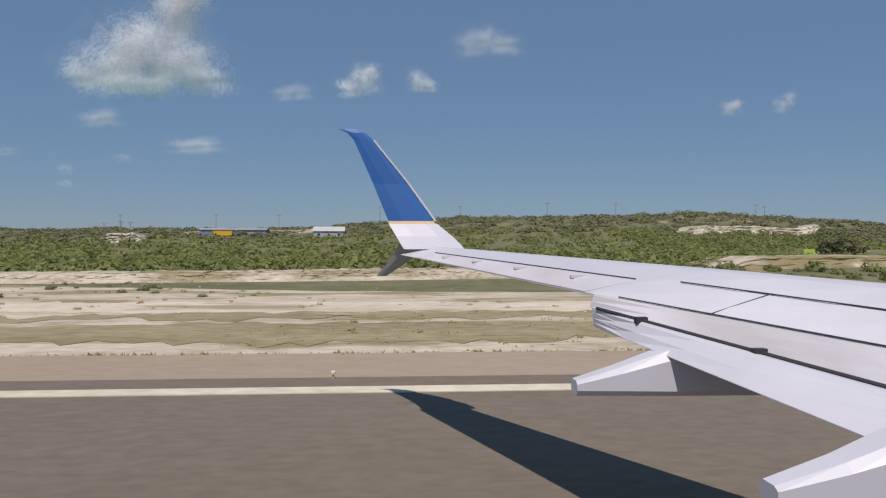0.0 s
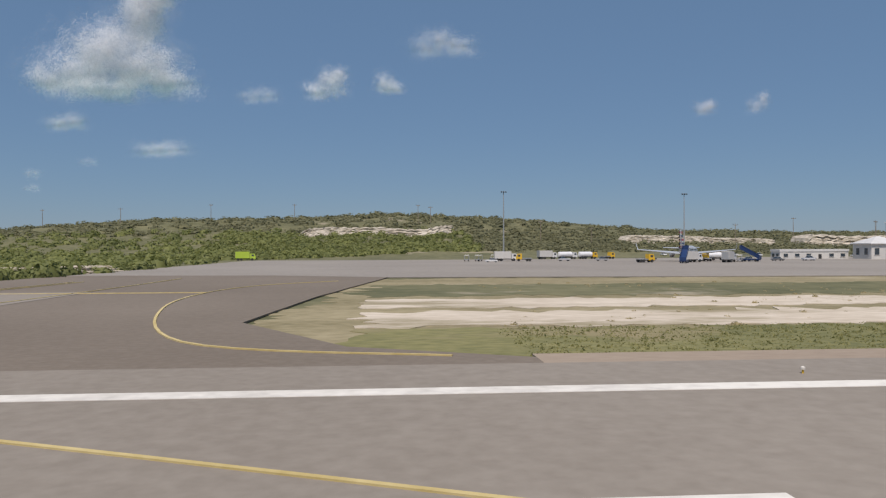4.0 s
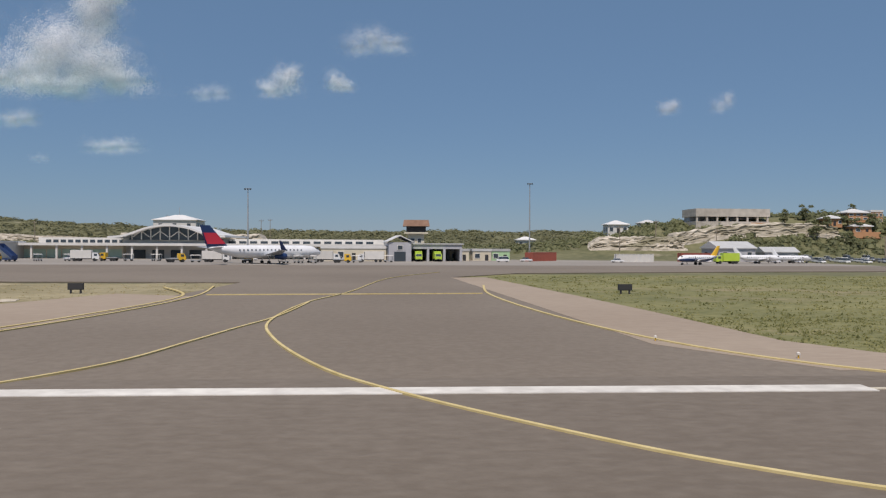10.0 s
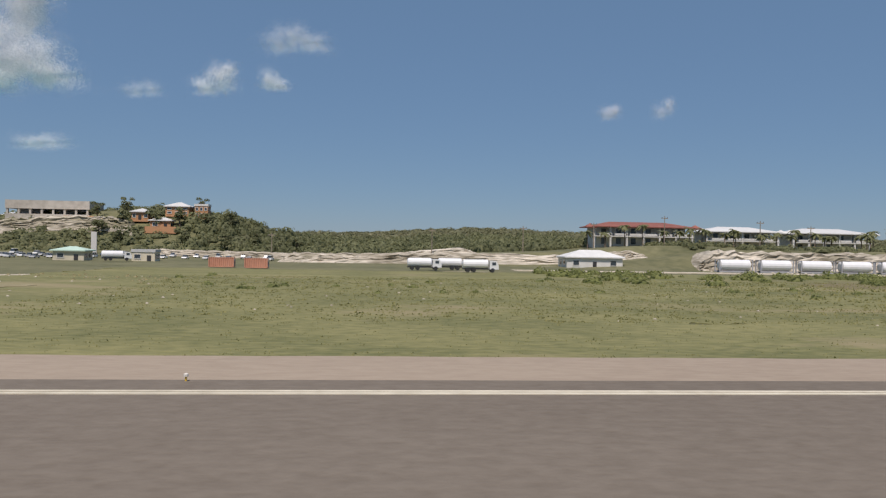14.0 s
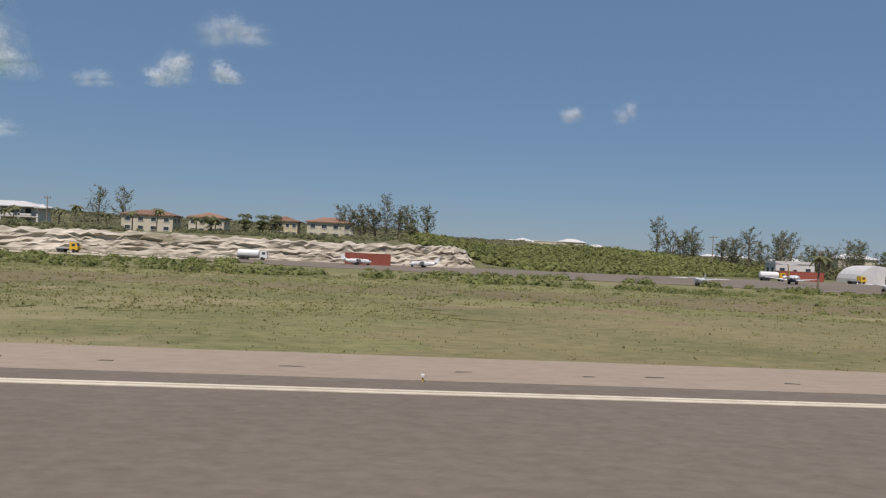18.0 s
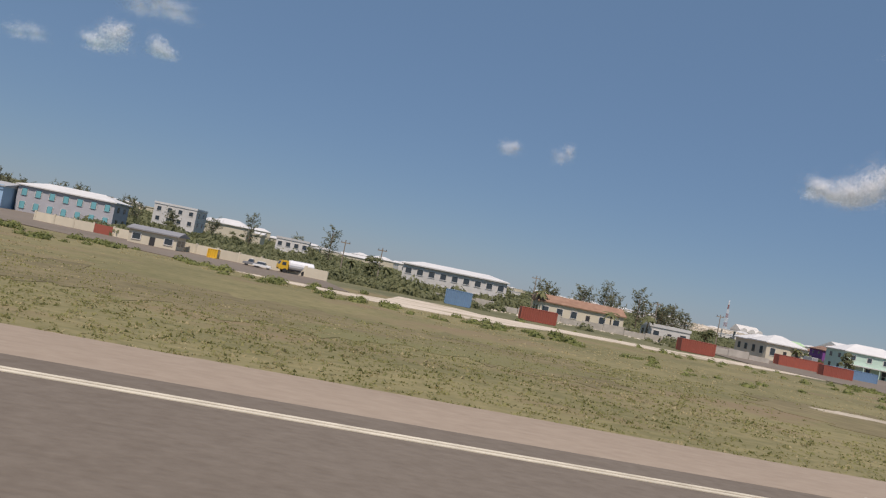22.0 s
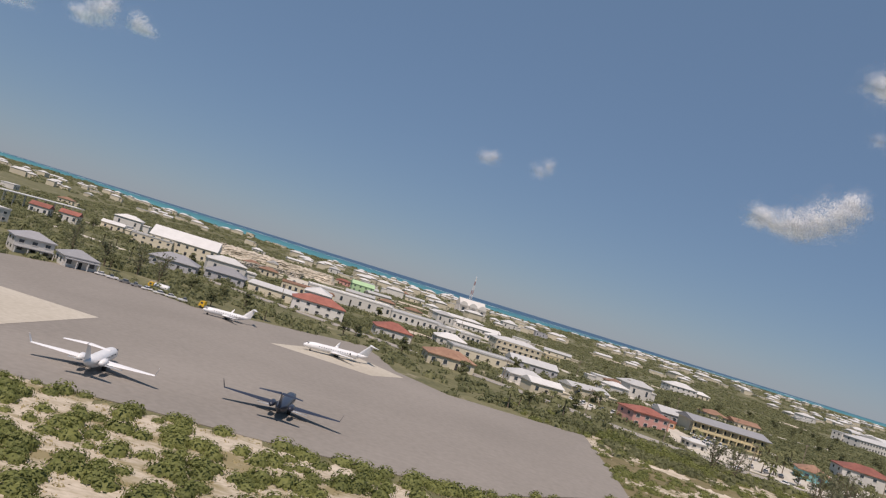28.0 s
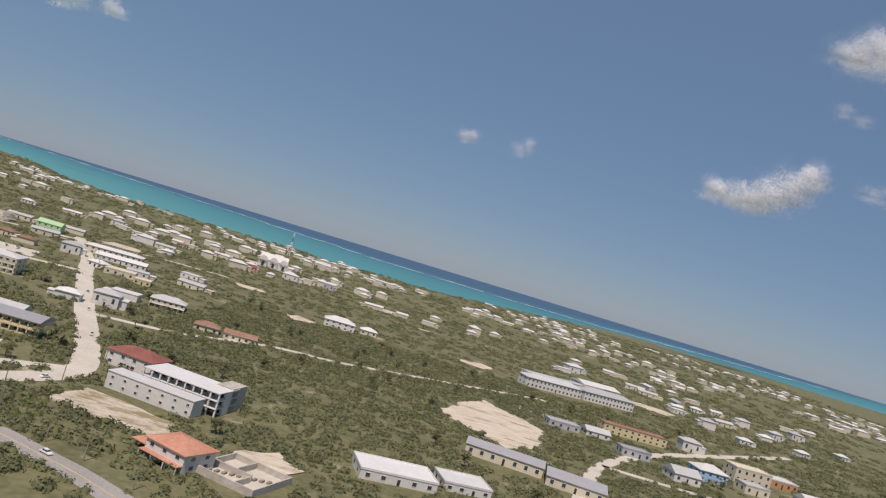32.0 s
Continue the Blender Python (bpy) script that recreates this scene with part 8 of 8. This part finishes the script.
blades("grass_tufts", 2600, -120, 110, 27.2, 45, 0.16, 0.34, LEAF_DRY, "thin dry grass tufts on sand", 0.1)
blades("grass_tufts", 900, -120, 104, 27.2, 27.9, 0.3, 0.55, LEAF_DRY, "row of dry grass tufts along the shoulder")
blades("grass_tufts", 5200, 28, 110, 27.3, 37, 0.18, 0.4, LEAF_GRASS, "thick green grass beside the shoulder")
blades("grass_tufts", 9000, 171, 324, 27.3, 37, 0.18, 0.4, LEAF_GRASS, "thick green grass beside the shoulder")
blades("grass_tufts", 2000, 171, 324, 37, 60, 0.12, 0.26, LEAF_DRY, "dry grass tufts among sand", 0.2)
blades("grass_tufts", 6000, 356, 440, 27.3, 42, 0.16, 0.34, LEAF_GRASS, "green grass between taxiways", -0.6)
blades("grass_tufts", 2600, 356, 440, 42, 76, 0.14, 0.28, LEAF_DRY, "short dry grass between taxiways", 0.0)
blades("grass_tufts", 14000, 460, 700, 27.3, 42, 0.18, 0.4, LEAF_GRASS, "thick green grass beside the shoulder")
blades("grass_tufts", 5000, 460, 560, 40, 100, 0.2, 0.5, LEAF_GRASS, "green grass field beside the taxiway")
blades("grass_tufts", 6000, 640, 700, 42, 100, 0.2, 0.45, LEAF_GRASS, "green grass field")
blades("grass_tufts", 1800, 560, 640, 42, 96, 0.12, 0.28, LEAF_DRY, "dry grass tufts on pale sand", 0.4)
blades("grass_tufts", 26000, 700, 1037, 27.3, 55, 0.22, 0.5, LEAF_GRASS, "tall green grass beside the shoulder")
blades("grass_tufts", 12000, 700, 1037, 55, 100, 0.35, 0.7, LEAF_GRASS, "tall green grass field")
blades("grass_tufts", 17000, 1057, 1273, 27.3, 60, 0.2, 0.45, LEAF_GRASS, "green and yellow grass beside the shoulder", -0.8)
blades("grass_tufts", 9000, 1057, 1273, 27.3, 100, 0.22, 0.45, LEAF_DRY, "dry yellow grass in the field", -0.2)
blades("grass_tufts", 12000, 1296, 1476, 27.3, 70, 0.25, 0.5, LEAF_MEADOW, "green grass along the taxiway", -0.5)
blades("grass_tufts", 3000, 1499, 1640, 27.3, 120, 0.4, 0.9, LEAF_DRY, "dry weeds on sandy ground", 0.0)


# ---- single trees ----
def palm(seed, h):
    r = random.Random(seed)
    t = thing("palm_tree", 0, -980, 0, 0, "tall coconut palm with drooping fronds", "palm", "palms")
    lean = r.uniform(-0.5, 0.5)
    part("trunk", Shape().tube([(0, 0, -0.4), (lean * 0.3, 0, h * 0.5), (lean, 0, h)], [0.2, 0.14, 0.11], 7), BARK, t)
    crown = Shape()
    for i in range(13):
        a = i * 2.4 + r.uniform(-0.2, 0.2)
        up = r.uniform(-0.1, 0.9)
        L = r.uniform(1.7, 2.3)
        s = Shape()
        d = Vector((math.cos(a), math.sin(a), 0))
        w = Vector((-d.y, d.x, 0))
        pts = [Vector((lean, 0, h)) + d * (L * q) + Vector((0, 0, up * L * q - 0.85 * L * q * q)) for q in (0, 0.3, 0.6, 0.85, 1.0)]
        for j, wd in enumerate((0.06, 0.34, 0.36, 0.22)):
            wn = (0.34, 0.36, 0.22, 0.02)[j]
            s.add([pts[j] - w * wd - Vector((0, 0, wd * 0.5)), pts[j], pts[j + 1], pts[j + 1] - w * wn - Vector((0, 0, wn * 0.5)), pts[j] + w * wd - Vector((0, 0, wd * 0.5)), pts[j + 1] + w * wn - Vector((0, 0, wn * 0.5))], [(0, 1, 2, 3), (1, 4, 5, 2)])
        crown.v, crown.f = crown.v + s.v, crown.f + [tuple(q + len(crown.v) for q in g) for g in s.f]
    part("crown", crown, LEAF_PALM, t)
    return t


def tree(seed, h, r0, mat, label, name="tree"):
    r = random.Random(seed)
    t = thing(name, 0, -980, 0, 0, label, "tree", "trees")
    tr = Shape().tube([(0, 0, -0.5), (r.uniform(-0.2, 0.2), 0, h * 0.4), (0, 0, h * 0.85)], [h * 0.035, h * 0.025, h * 0.008], 7)
    crown = Shape()
    for k in range(13):
        a, q = r.uniform(0, 6.28), r.uniform(0.35, 1.0)
        reach = r0 * r.uniform(0.25, 0.85)
        c = (reach * math.cos(a) * r.uniform(0.5, 1), reach * math.sin(a) * r.uniform(0.5, 1), h * q)
        tr.tube([(0, 0, h * q * 0.6), (c[0] * 0.6, c[1] * 0.6, c[2] * 0.9), c], [h * 0.012, h * 0.008, h * 0.003], 5)
        v, f = cards(46, 0.23, r, 0.6, 1.0)
        sc = (r0 * 0.4, r0 * 0.4, h * 0.18)
        crown.add([(c[0] + p[0] * sc[0], c[1] + p[1] * sc[1], c[2] + (p[2] - 0.2) * sc[2]) for p in v], f)
    part("trunk", tr, BARK, t)
    part("crown", crown, mat, t)
    return t


def casuarina(seed, h, r0):
    """Thin rising branches with drooping needle sprays, the sky seen between them."""
    r = random.Random(seed)
    t = thing("casuarina_tree", 0, -980, 0, 0, "wispy grey-green casuarina tree with thin branches", "tree", "trees")
    tr, crown = Shape(), Shape()
    tops = [(r.uniform(-0.5, 0.5) * r0, r.uniform(-0.5, 0.5) * r0, h * r.uniform(0.75, 1.0)) for _ in range(3)]
    for tx, ty, tz in tops:
        tr.tube([(0, 0, -0.5), (tx * 0.4, ty * 0.4, tz * 0.5), (tx, ty, tz)], [0.16, 0.09, 0.025], 6)
    for k in range(38):
        tx, ty, tz = tops[k % 3]
        q = r.uniform(0.12, 0.95)
        a = r.uniform(0, 6.28)
        L = h * r.uniform(0.24, 0.5) * (1.15 - 0.75 * q)
        b = Vector((tx * q, ty * q, tz * q))
        d = Vector((math.cos(a), math.sin(a), r.uniform(0.5, 1.3))).normalized()
        e = b + d * L
        tr.tube([b, b + d * L * 0.5 + Vector((0, 0, -0.05 * L)), e], [0.04, 0.025, 0.012], 3)
        for j in range(12):
            c = b + d * (L * r.uniform(0.15, 1.1)) + Vector((r.gauss(0, 0.22), r.gauss(0, 0.22), r.gauss(-0.05, 0.25)))
            u = (d * r.uniform(0.2, 1.0) + Vector((r.uniform(-0.8, 0.8), r.uniform(-0.8, 0.8), r.uniform(-0.9, 0.5)))).normalized()
            w = u.orthogonal().normalized()
            w.rotate(Matrix.Rotation(r.uniform(0, 6.28), 3, u))
            s, g = r.uniform(0.3, 0.65), r.uniform(0.07, 0.15)
            crown.add([c - u * s, c + w * g, c + u * s, c - w * g], [(0, 1, 2, 3)])
    part("trunk", tr, BARK, t)
    part("crown", crown, LEAF_GREY, t)
    return t


PALMS = [palm(1, 4.6), palm(2, 5.6), palm(3, 3.8)]
NEEDLE = [casuarina(k, 8.5 + (k % 4) * 1.2, 3.6) for k in (11, 12, 13, 14)]
BROAD = [tree(k, 4.2 + k % 3 * 0.7, 2.6, LEAF_DARK, "broad dark green tree with an uneven crown") for k in (21, 22, 23)]


def plant(kinds, pts):
    for x, y in pts:
        moved(RND.choice(kinds), x, y, float(height(x, y)), RND.uniform(0, 360))


plant(PALMS, [(720 + 5.5 * k + RND.uniform(-1.5, 1.5), 198 + RND.uniform(-2, 2)) for k in range(16)])
plant(PALMS, [(306, 190), (310, 195), (313, 188), (970, 118), (1090, 205), (1152, 168), (1160, 165), (1194, 158), (1208, 152), (1216, 152), (1264, 172), (1292, 165), (1296, 168)])
plant(NEEDLE[:2], [(892, 198), (896, 202), (902, 200), (820, 212), (826, 214), (1002, 187), (996, 192), (1010, 196), (1020, 200), (1030, 198), (1036, 205), (1050, 205), (1060, 208), (1070, 218), (1098, 232), (1110, 230), (1121, 232), (1136, 235), (1146, 205), (985, 210), (990, 215), (1014, 210), (1042, 214)])
plant(NEEDLE, [(975 + 5.6 * k + RND.uniform(-2.5, 2.5), 202 + 0.3 * k + RND.uniform(-4, 8)) for k in range(21)])
plant(NEEDLE, [(1205 + 3.6 * k + RND.uniform(-1.5, 1.5), 196 + RND.uniform(-6, 10)) for k in range(11)])
plant(NEEDLE, [(888, 200), (893, 203), (899, 199), (905, 203), (910, 201)])
plant(NEEDLE, [(1236, 190), (1242, 196), (1250, 205), (1060, 260), (1080, 258), (1100, 262), (1672, 168), (1668, 172), (1675, 176), (1650, 178), (1646, 182), (1685, 160)])
plant(BROAD, [(588, 229), (596, 231), (604, 231), (612, 232), (618, 236), (586, 238), (607, 246), (578, 236), (598, 229)])
plant(BROAD, [(862, 200), (866, 203), (870, 199), (905, 196), (854, 196), (590, 220), (582, 226), (608, 222), (620, 218), (628, 224), (640, 222), (1180, 172), (1190, 176), (1215, 168), (1240, 172), (1268, 192), (1288, 186), (1156, 150), (1140, 225), (1118, 226), (1100, 224), (60, 96), (66, 100), (90, 98), (98, 102)])
for k in range(90):
    x, y = RND.uniform(1400, 1720), RND.uniform(190, 420)
    if free(np.array([x]), np.array([y]), 1.0)[0]:
        plant(PALMS if k % 2 else BROAD, [(x, y)])
plant(PALMS, [(1611, 199), (1612, 204), (1614, 226), (1610, 280), (1621, 304), (1675, 210), (1681, 214), (1687, 237), (1690, 205), (1697, 200), (1701, 205), (1649, 337), (1597, 192), (1594, 190)])
plant(NEEDLE[:2], [(1660, 152), (1664, 155), (1667, 153), (1671, 160), (1674, 164)])
plant(PALMS, [(745 + 7 * k + RND.uniform(-2, 2), 192 + RND.uniform(-3, 3)) for k in range(17)])
plant(PALMS, [(1672, 222), (1676, 226), (1680, 214), (1686, 218), (1690, 240), (1694, 236), (1660, 250), (1664, 232), (1706, 262), (1708, 266), (1712, 258), (1700, 208), (1696, 214), (1640, 260), (1652, 268)])
for k in range(60):
    x, y = RND.uniform(1720, 2050), RND.uniform(200, 520)
    if free(np.array([x]), np.array([y]), 1.0)[0]:
        plant(BROAD, [(x, y)])
for k, o in enumerate(PALMS + NEEDLE + BROAD):
    x, y = 1435 + 9 * k, 232 + 4 * (k % 3)
    o.matrix_world = spot(x, y, float(height(x, y)), 0)


# ---- limestone banks and cliffs ----
def cliff(name, pts, h, label, depth=3.0, seed=1, foot=0.0, mat=None):
    """A rough broken rock face along a line."""
    r = random.Random(seed)
    c = curve(pts, max(2, int(math.hypot(pts[1][0] - pts[0][0], pts[1][1] - pts[0][1]) / 1.1)))
    rows = []
    steps = [(-0.55, 0), (-0.42, 0.1), (-0.3, 0.2), (-0.27, 0.3), (-0.14, 0.36), (-0.12, 0.47), (-0.1, 0.56), (0.02, 0.62), (0.03, 0.74), (0.06, 0.84), (0.16, 0.93), (0.7, 1.0), (3.0, 0.85)]
    ledge = [0.0] * len(steps)
    for i, (x, y) in enumerate(c):
        b = float(height(x, y)) + foot
        hh = h * r.uniform(0.9, 1.06) * min(1.0, (i + 0.3) / 5, (len(c) - i - 0.7) / 5)
        ledge = [0.55 * v + r.uniform(-0.42, 0.42) * min(1, h / 4) for v in ledge]
        rows.append([(x + r.uniform(-0.4, 0.4), y + depth * q + (ledge[j] if 0 < e < 1 else 0), b + hh * e + (r.uniform(-0.2, 0.2) * min(1, h / 3) if 0 < e < 1 else -0.6 if e == 0 else 0)) for j, (q, e) in enumerate(steps)])
    s = Shape()
    m = len(rows[0])
    for q in rows:
        s.v += q
    s.f = [(i * m + j, (i + 1) * m + j, (i + 1) * m + j + 1, i * m + j + 1) for i in range(len(rows) - 1) for j in range(m - 1)]
    setting(name, s, mat or CLIFF, label, "cliff")


CL = "pale broken limestone cliff with weathered stains"
cliff("limestone_cliff", [(735, 161), (780, 159), (830, 158), (880, 157), (918, 160)], 4.6, CL, 3.0, 2)
cliff("limestone_cliff", [(640, 182), (680, 181), (730, 178)], 2.4, CL, 3.0, 3)
cliff("limestone_cliff", [(536, 228), (556, 232), (580, 230), (592, 226)], 3.8, CL, 3.0, 4)
cliff("limestone_cliff", [(512, 232), (530, 226), (540, 224)], 4.0, CL, 4.0, 5)
cliff("limestone_cliff", [(600, 208), (640, 204), (690, 200)], 1.8, CL, 2.0, 6)
cliff("quarry_bank", [(128, 312), (150, 318), (178, 308), (196, 320)], 3.4, "white quarried limestone bank in scrub", 5.0, 7)
cliff("quarry_bank", [(262, 298), (300, 306), (330, 302)], 3.0, "white quarried limestone bank in scrub", 5.0, 8)
cliff("quarry_bank", [(340, 300), (370, 292), (400, 300)], 5.0, "white quarried limestone bank in scrub", 5.0, 9)
cliff("quarry_bank", [(-118, 318), (-108, 312), (-100, 318)], 4.0, "white quarried limestone bank in scrub", 4.0, 10)
cliff("quarry_bank", [(-96, 352), (-60, 362), (-30, 360)], 1.5, "white quarried limestone bank in scrub", 4.0, 11)
cliff("sand_bank", [(-420, 80), (-200, 82), (-60, 79), (20, 80)], 0.9, "low eroded bank of grey sand", 4.0, 12, mat=SAND)
cliff("sand_bank", [(40, 84), (70, 88), (100, 92), (122, 118)], 1.3, "low eroded bank of grey sand", 4.0, 13, mat=SAND)
cliff("rock_terrace", [(1462, 395), (1480, 470), (1500, 520)], 4.0, CL, 5.0, 14)
cliff("rock_terrace", [(1428, 560), (1470, 575), (1520, 570)], 7.0, CL, 6.0, 15)
stones = np.array([(0.7, 0, 0), (0.2, 0.7, 0), (-0.6, 0.4, 0), (-0.5, -0.5, 0), (0.3, -0.7, 0), (0.3, 0.1, 0.5), (-0.2, -0.1, 0.55)], dtype=float)
STONE = [(stones * (1, k, 1), [(0, 1, 5), (1, 2, 6, 5), (2, 3, 6), (3, 4, 5, 6), (4, 0, 5)]) for k in (0.8, 1.1)]
for n, x0, x1, y0, y1 in ((900, 25, 122, 74, 96), (400, -300, 122, 40, 92), (200, 545, 700, 40, 96), (500, 735, 925, 150, 160), (500, 1600, 1725, 100, 200), (500, 1855, 1910, 310, 410), (260, 1150, 1240, 140, 150)):
    x, y = places(n, x0, x1, y0, y1, 0)
    scatter("loose_stones", STONE, x, y, vr.uniform(0.06, 0.22 if y0 < 60 else 0.5, len(x)), ROCK, "scattered pale limestone stones", "stones", (0.6, 1.1), None if y0 > 120 else 0.08, seed=n + 1)

# ---- the airliner's wing, as it stands at the start ----
WING = paint("wing_paint", (0.56, 0.55, 0.6), 0.42, 0.0, wear=0.12)
WING_WORN = surface("worn_wing_paint", (0.44, 0.41, 0.42), (0.60, 0.58, 0.62), 0.5, 1.6, 0.5, 0.05, stretch=(1, 0.4, 1))
TIP_BLUE = paint("winglet_blue", (0.015, 0.1, 0.33), 0.45, wear=0.1)
GOLD = paint("gold_line", (0.7, 0.5, 0.25), 0.4)
wing = thing("airliner_wing", 0, 0, 0, 0, "pale grey airliner wing with a blue upturned winglet", "aircraft wing")
# each line of the wing by two places (span y, x, z), straight between them and beyond
EDGES = {"lead": ((16.0, 1.5, 4.02), (8.4, 5.9, 3.6)), "seam": ((9.6, 2.72, 3.5), (7.0, 5.0, 3.12)), "gap": ((9.5, 2.7, 3.33), (6.0, 4.3, 2.93)),
         "flap": ((9.5, 2.72, 3.11), (5.2, 3.7, 2.7)), "rear": ((16.0, 0.35, 3.92), (9.6, 2.72, 3.5))}


def edge(name, y):
    (y0, x0, z0), (y1, x1, z1) = EDGES[name]
    k = (y - y0) / (y1 - y0)
    return Vector((x0 + (x1 - x0) * k, y, z0 + (z1 - z0) * k))


def profile(a, b, thick, crest=0.35):
    """A closed aerofoil slice from the front place to the rear one."""
    up = [(0.0, 0.0), (0.04, 0.4), (crest * 0.5, 0.85), (crest, 1.0), (0.7, 0.62), (1.0, 0.05)]
    low = [(1.0, -0.05), (0.7, -0.2), (crest, -0.45), (0.06, -0.3)]
    return [a.lerp(b, q) + Vector((0, 0, thick * h)) for q, h in up + low]


def panel(name, front, rear, y0, y1, thick, mat, label="", n=9, sink=0.0):
    drop = Vector((0, 0, sink))
    return part(name, Shape().rings([profile(edge(front, y) - drop, edge(rear, y) - drop, thick(y)) for y in np.linspace(y0, y1, n)]), mat, wing, label)


deep = lambda y: 0.30 - 0.2 * (y - 3) / 13
panel("main_panel", "lead", "seam", 2.6, 9.6, deep, WING)
panel("outer_panel", "lead", "rear", 9.6, 16.0, deep, WING)
panel("worn_strip", "seam", "gap", 2.6, 9.55, lambda y: 0.05, WING_WORN, "weathered strip before the flap")
flap = panel("flap", "gap", "flap", 2.6, 9.5, lambda y: 0.07, WING, "lowered flap behind a bar of painted shade", sink=0.02)
# A dark bar on the joint imitates the shade of an open slot.
part("flap_shade_bar", Shape().tube([edge("gap", y) + Vector((0.0, 0, 0.012)) for y in np.linspace(2.7, 9.42, 6)], 0.022, 6), DARK, wing, "dark bar painting the shade before the flap")
for y in (4.4, 5.6, 7.2, 8.7):
    p = edge("gap", y)
    part("flap_track", Shape().box(p.x - 0.07, p.x + 0.07, y - 0.05, y + 0.05, p.z - 0.03, p.z + 0.05), DARK, wing)
for name, off in (("spoiler_gap", 0.0), ("spoiler_line", 0.34)):
    pts = [edge("seam", y).lerp(edge("lead", y), off) + Vector((0, 0, 0.02 + deep(y) * (0.62 * min(1.0, off / 0.3)) + 0.01)) for y in np.linspace(2.8, 9.3, 8)]
    part(name, Shape().tube(pts, 0.009, 5), DARK, wing)
for y in (3.9, 5.4, 6.9, 8.4):
    p, q = edge("seam", y), edge("seam", y).lerp(edge("lead", y), 0.34)
    part("spoiler_joint", Shape().tube([p + Vector((0, 0, 0.02)), q + Vector((0, 0, 0.02 + deep(y) * 0.62))], 0.008, 5), DARK, wing)
pts = [edge("rear", y).lerp(edge("lead", y), 0.3) + Vector((0, 0, deep(y) * 0.63 + 0.008)) for y in np.linspace(9.8, 15.2, 6)]
part("aileron_line", Shape().tube(pts, 0.008, 5), DARK, wing)
part("aileron_skin", Shape().rings([[edge("rear", y).lerp(edge("lead", y), q) + Vector((0, 0, deep(y) * h)) for q, h in ((0.0, 0.07), (0.0, 0.11), (0.27, 0.6), (0.27, 0.55))] for y in np.linspace(9.75, 15.2, 6)]), WING_WORN, wing, "weathered grey aileron")
for y in (10.6, 12.0, 13.3, 14.4):
    p = edge("rear", y).lerp(edge("lead", y), 0.2)
    part("hinge", Shape().box(p.x - 0.12, p.x + 0.1, y - 0.04, y + 0.04, p.z + deep(y) * 0.4, p.z + deep(y) * 0.56 + 0.012), WING_WORN, wing)
for y, aft, fore, foot, tops in ((8.1, 2.1, 4.4, 2.5, (0.16, 0.3, 0.5, 0.6, 0.62)), (5.0, 2.68, 5.2, 2.36, (0.14, 0.3, 0.55, 0.66, 0.68))):
    rings = []
    for k, h in enumerate(tops):
        x = aft + (fore - aft) * (0, 0.2, 0.45, 0.75, 1.0)[k]
        w = 0.09 + 0.3 * h
        rings.append([(x, y - w * 0.75, foot), (x, y - w, foot + 0.06), (x, y - w, foot + h * 0.8), (x, y - w * 0.6, foot + h), (x, y + w * 0.6, foot + h), (x, y + w, foot + h * 0.8), (x, y + w, foot + 0.06), (x, y + w * 0.75, foot)])
    part("flap_fairing", Shape().rings(rings), WING, wing, "canoe-shaped flap track fairing")


def fin_part(name, pts, mat, label=""):
    """A blade through (leading x, y, z, chord, thickness) stations."""
    s = Shape().rings([[(x, y - t * 0.0, z), (x - c * 0.25, y - t, z), (x - c * 0.7, y - t * 0.7, z), (x - c, y, z), (x - c * 0.7, y + t * 0.7, z), (x - c * 0.25, y + t, z)] for x, y, z, c, t in pts])
    return part(name, s, mat, wing, label)


fin_part("winglet_root", [(1.72, 15.9, 4.04, 1.3, 0.08), (1.66, 16.1, 4.14, 1.3, 0.075), (1.50, 16.35, 4.32, 1.24, 0.07), (1.18, 16.6, 4.60, 1.08, 0.06)], WING)
fin_part("gold_band", [(1.18, 16.6, 4.60, 1.08, 0.062), (1.14, 16.62, 4.66, 1.05, 0.062)], GOLD, "thin gold line on the winglet")
w = fin_part("winglet", [(1.14, 16.62, 4.66, 1.05, 0.06), (0.55, 16.8, 5.5, 0.80, 0.045), (-0.25, 16.95, 6.5, 0.44, 0.03), (-0.42, 16.97, 6.66, 0.42, 0.02), (-0.62, 17.0, 6.75, 0.44, 0.012)], TIP_BLUE, "deep blue swept winglet")
fin_part("leading_edge_strip", [(1.17, 16.62, 4.66, 0.07, 0.066), (0.58, 16.8, 5.5, 0.07, 0.05), (-0.22, 16.95, 6.5, 0.06, 0.035)], AIR_WHITE, "white winglet leading edge")
fin_part("lower_winglet", [(1.2, 16.5, 4.30, 0.8, 0.05), (0.75, 16.75, 3.9, 0.55, 0.04), (0.05, 17.0, 3.42, 0.22, 0.015)], GREY_WALL, "grey lower winglet blade")
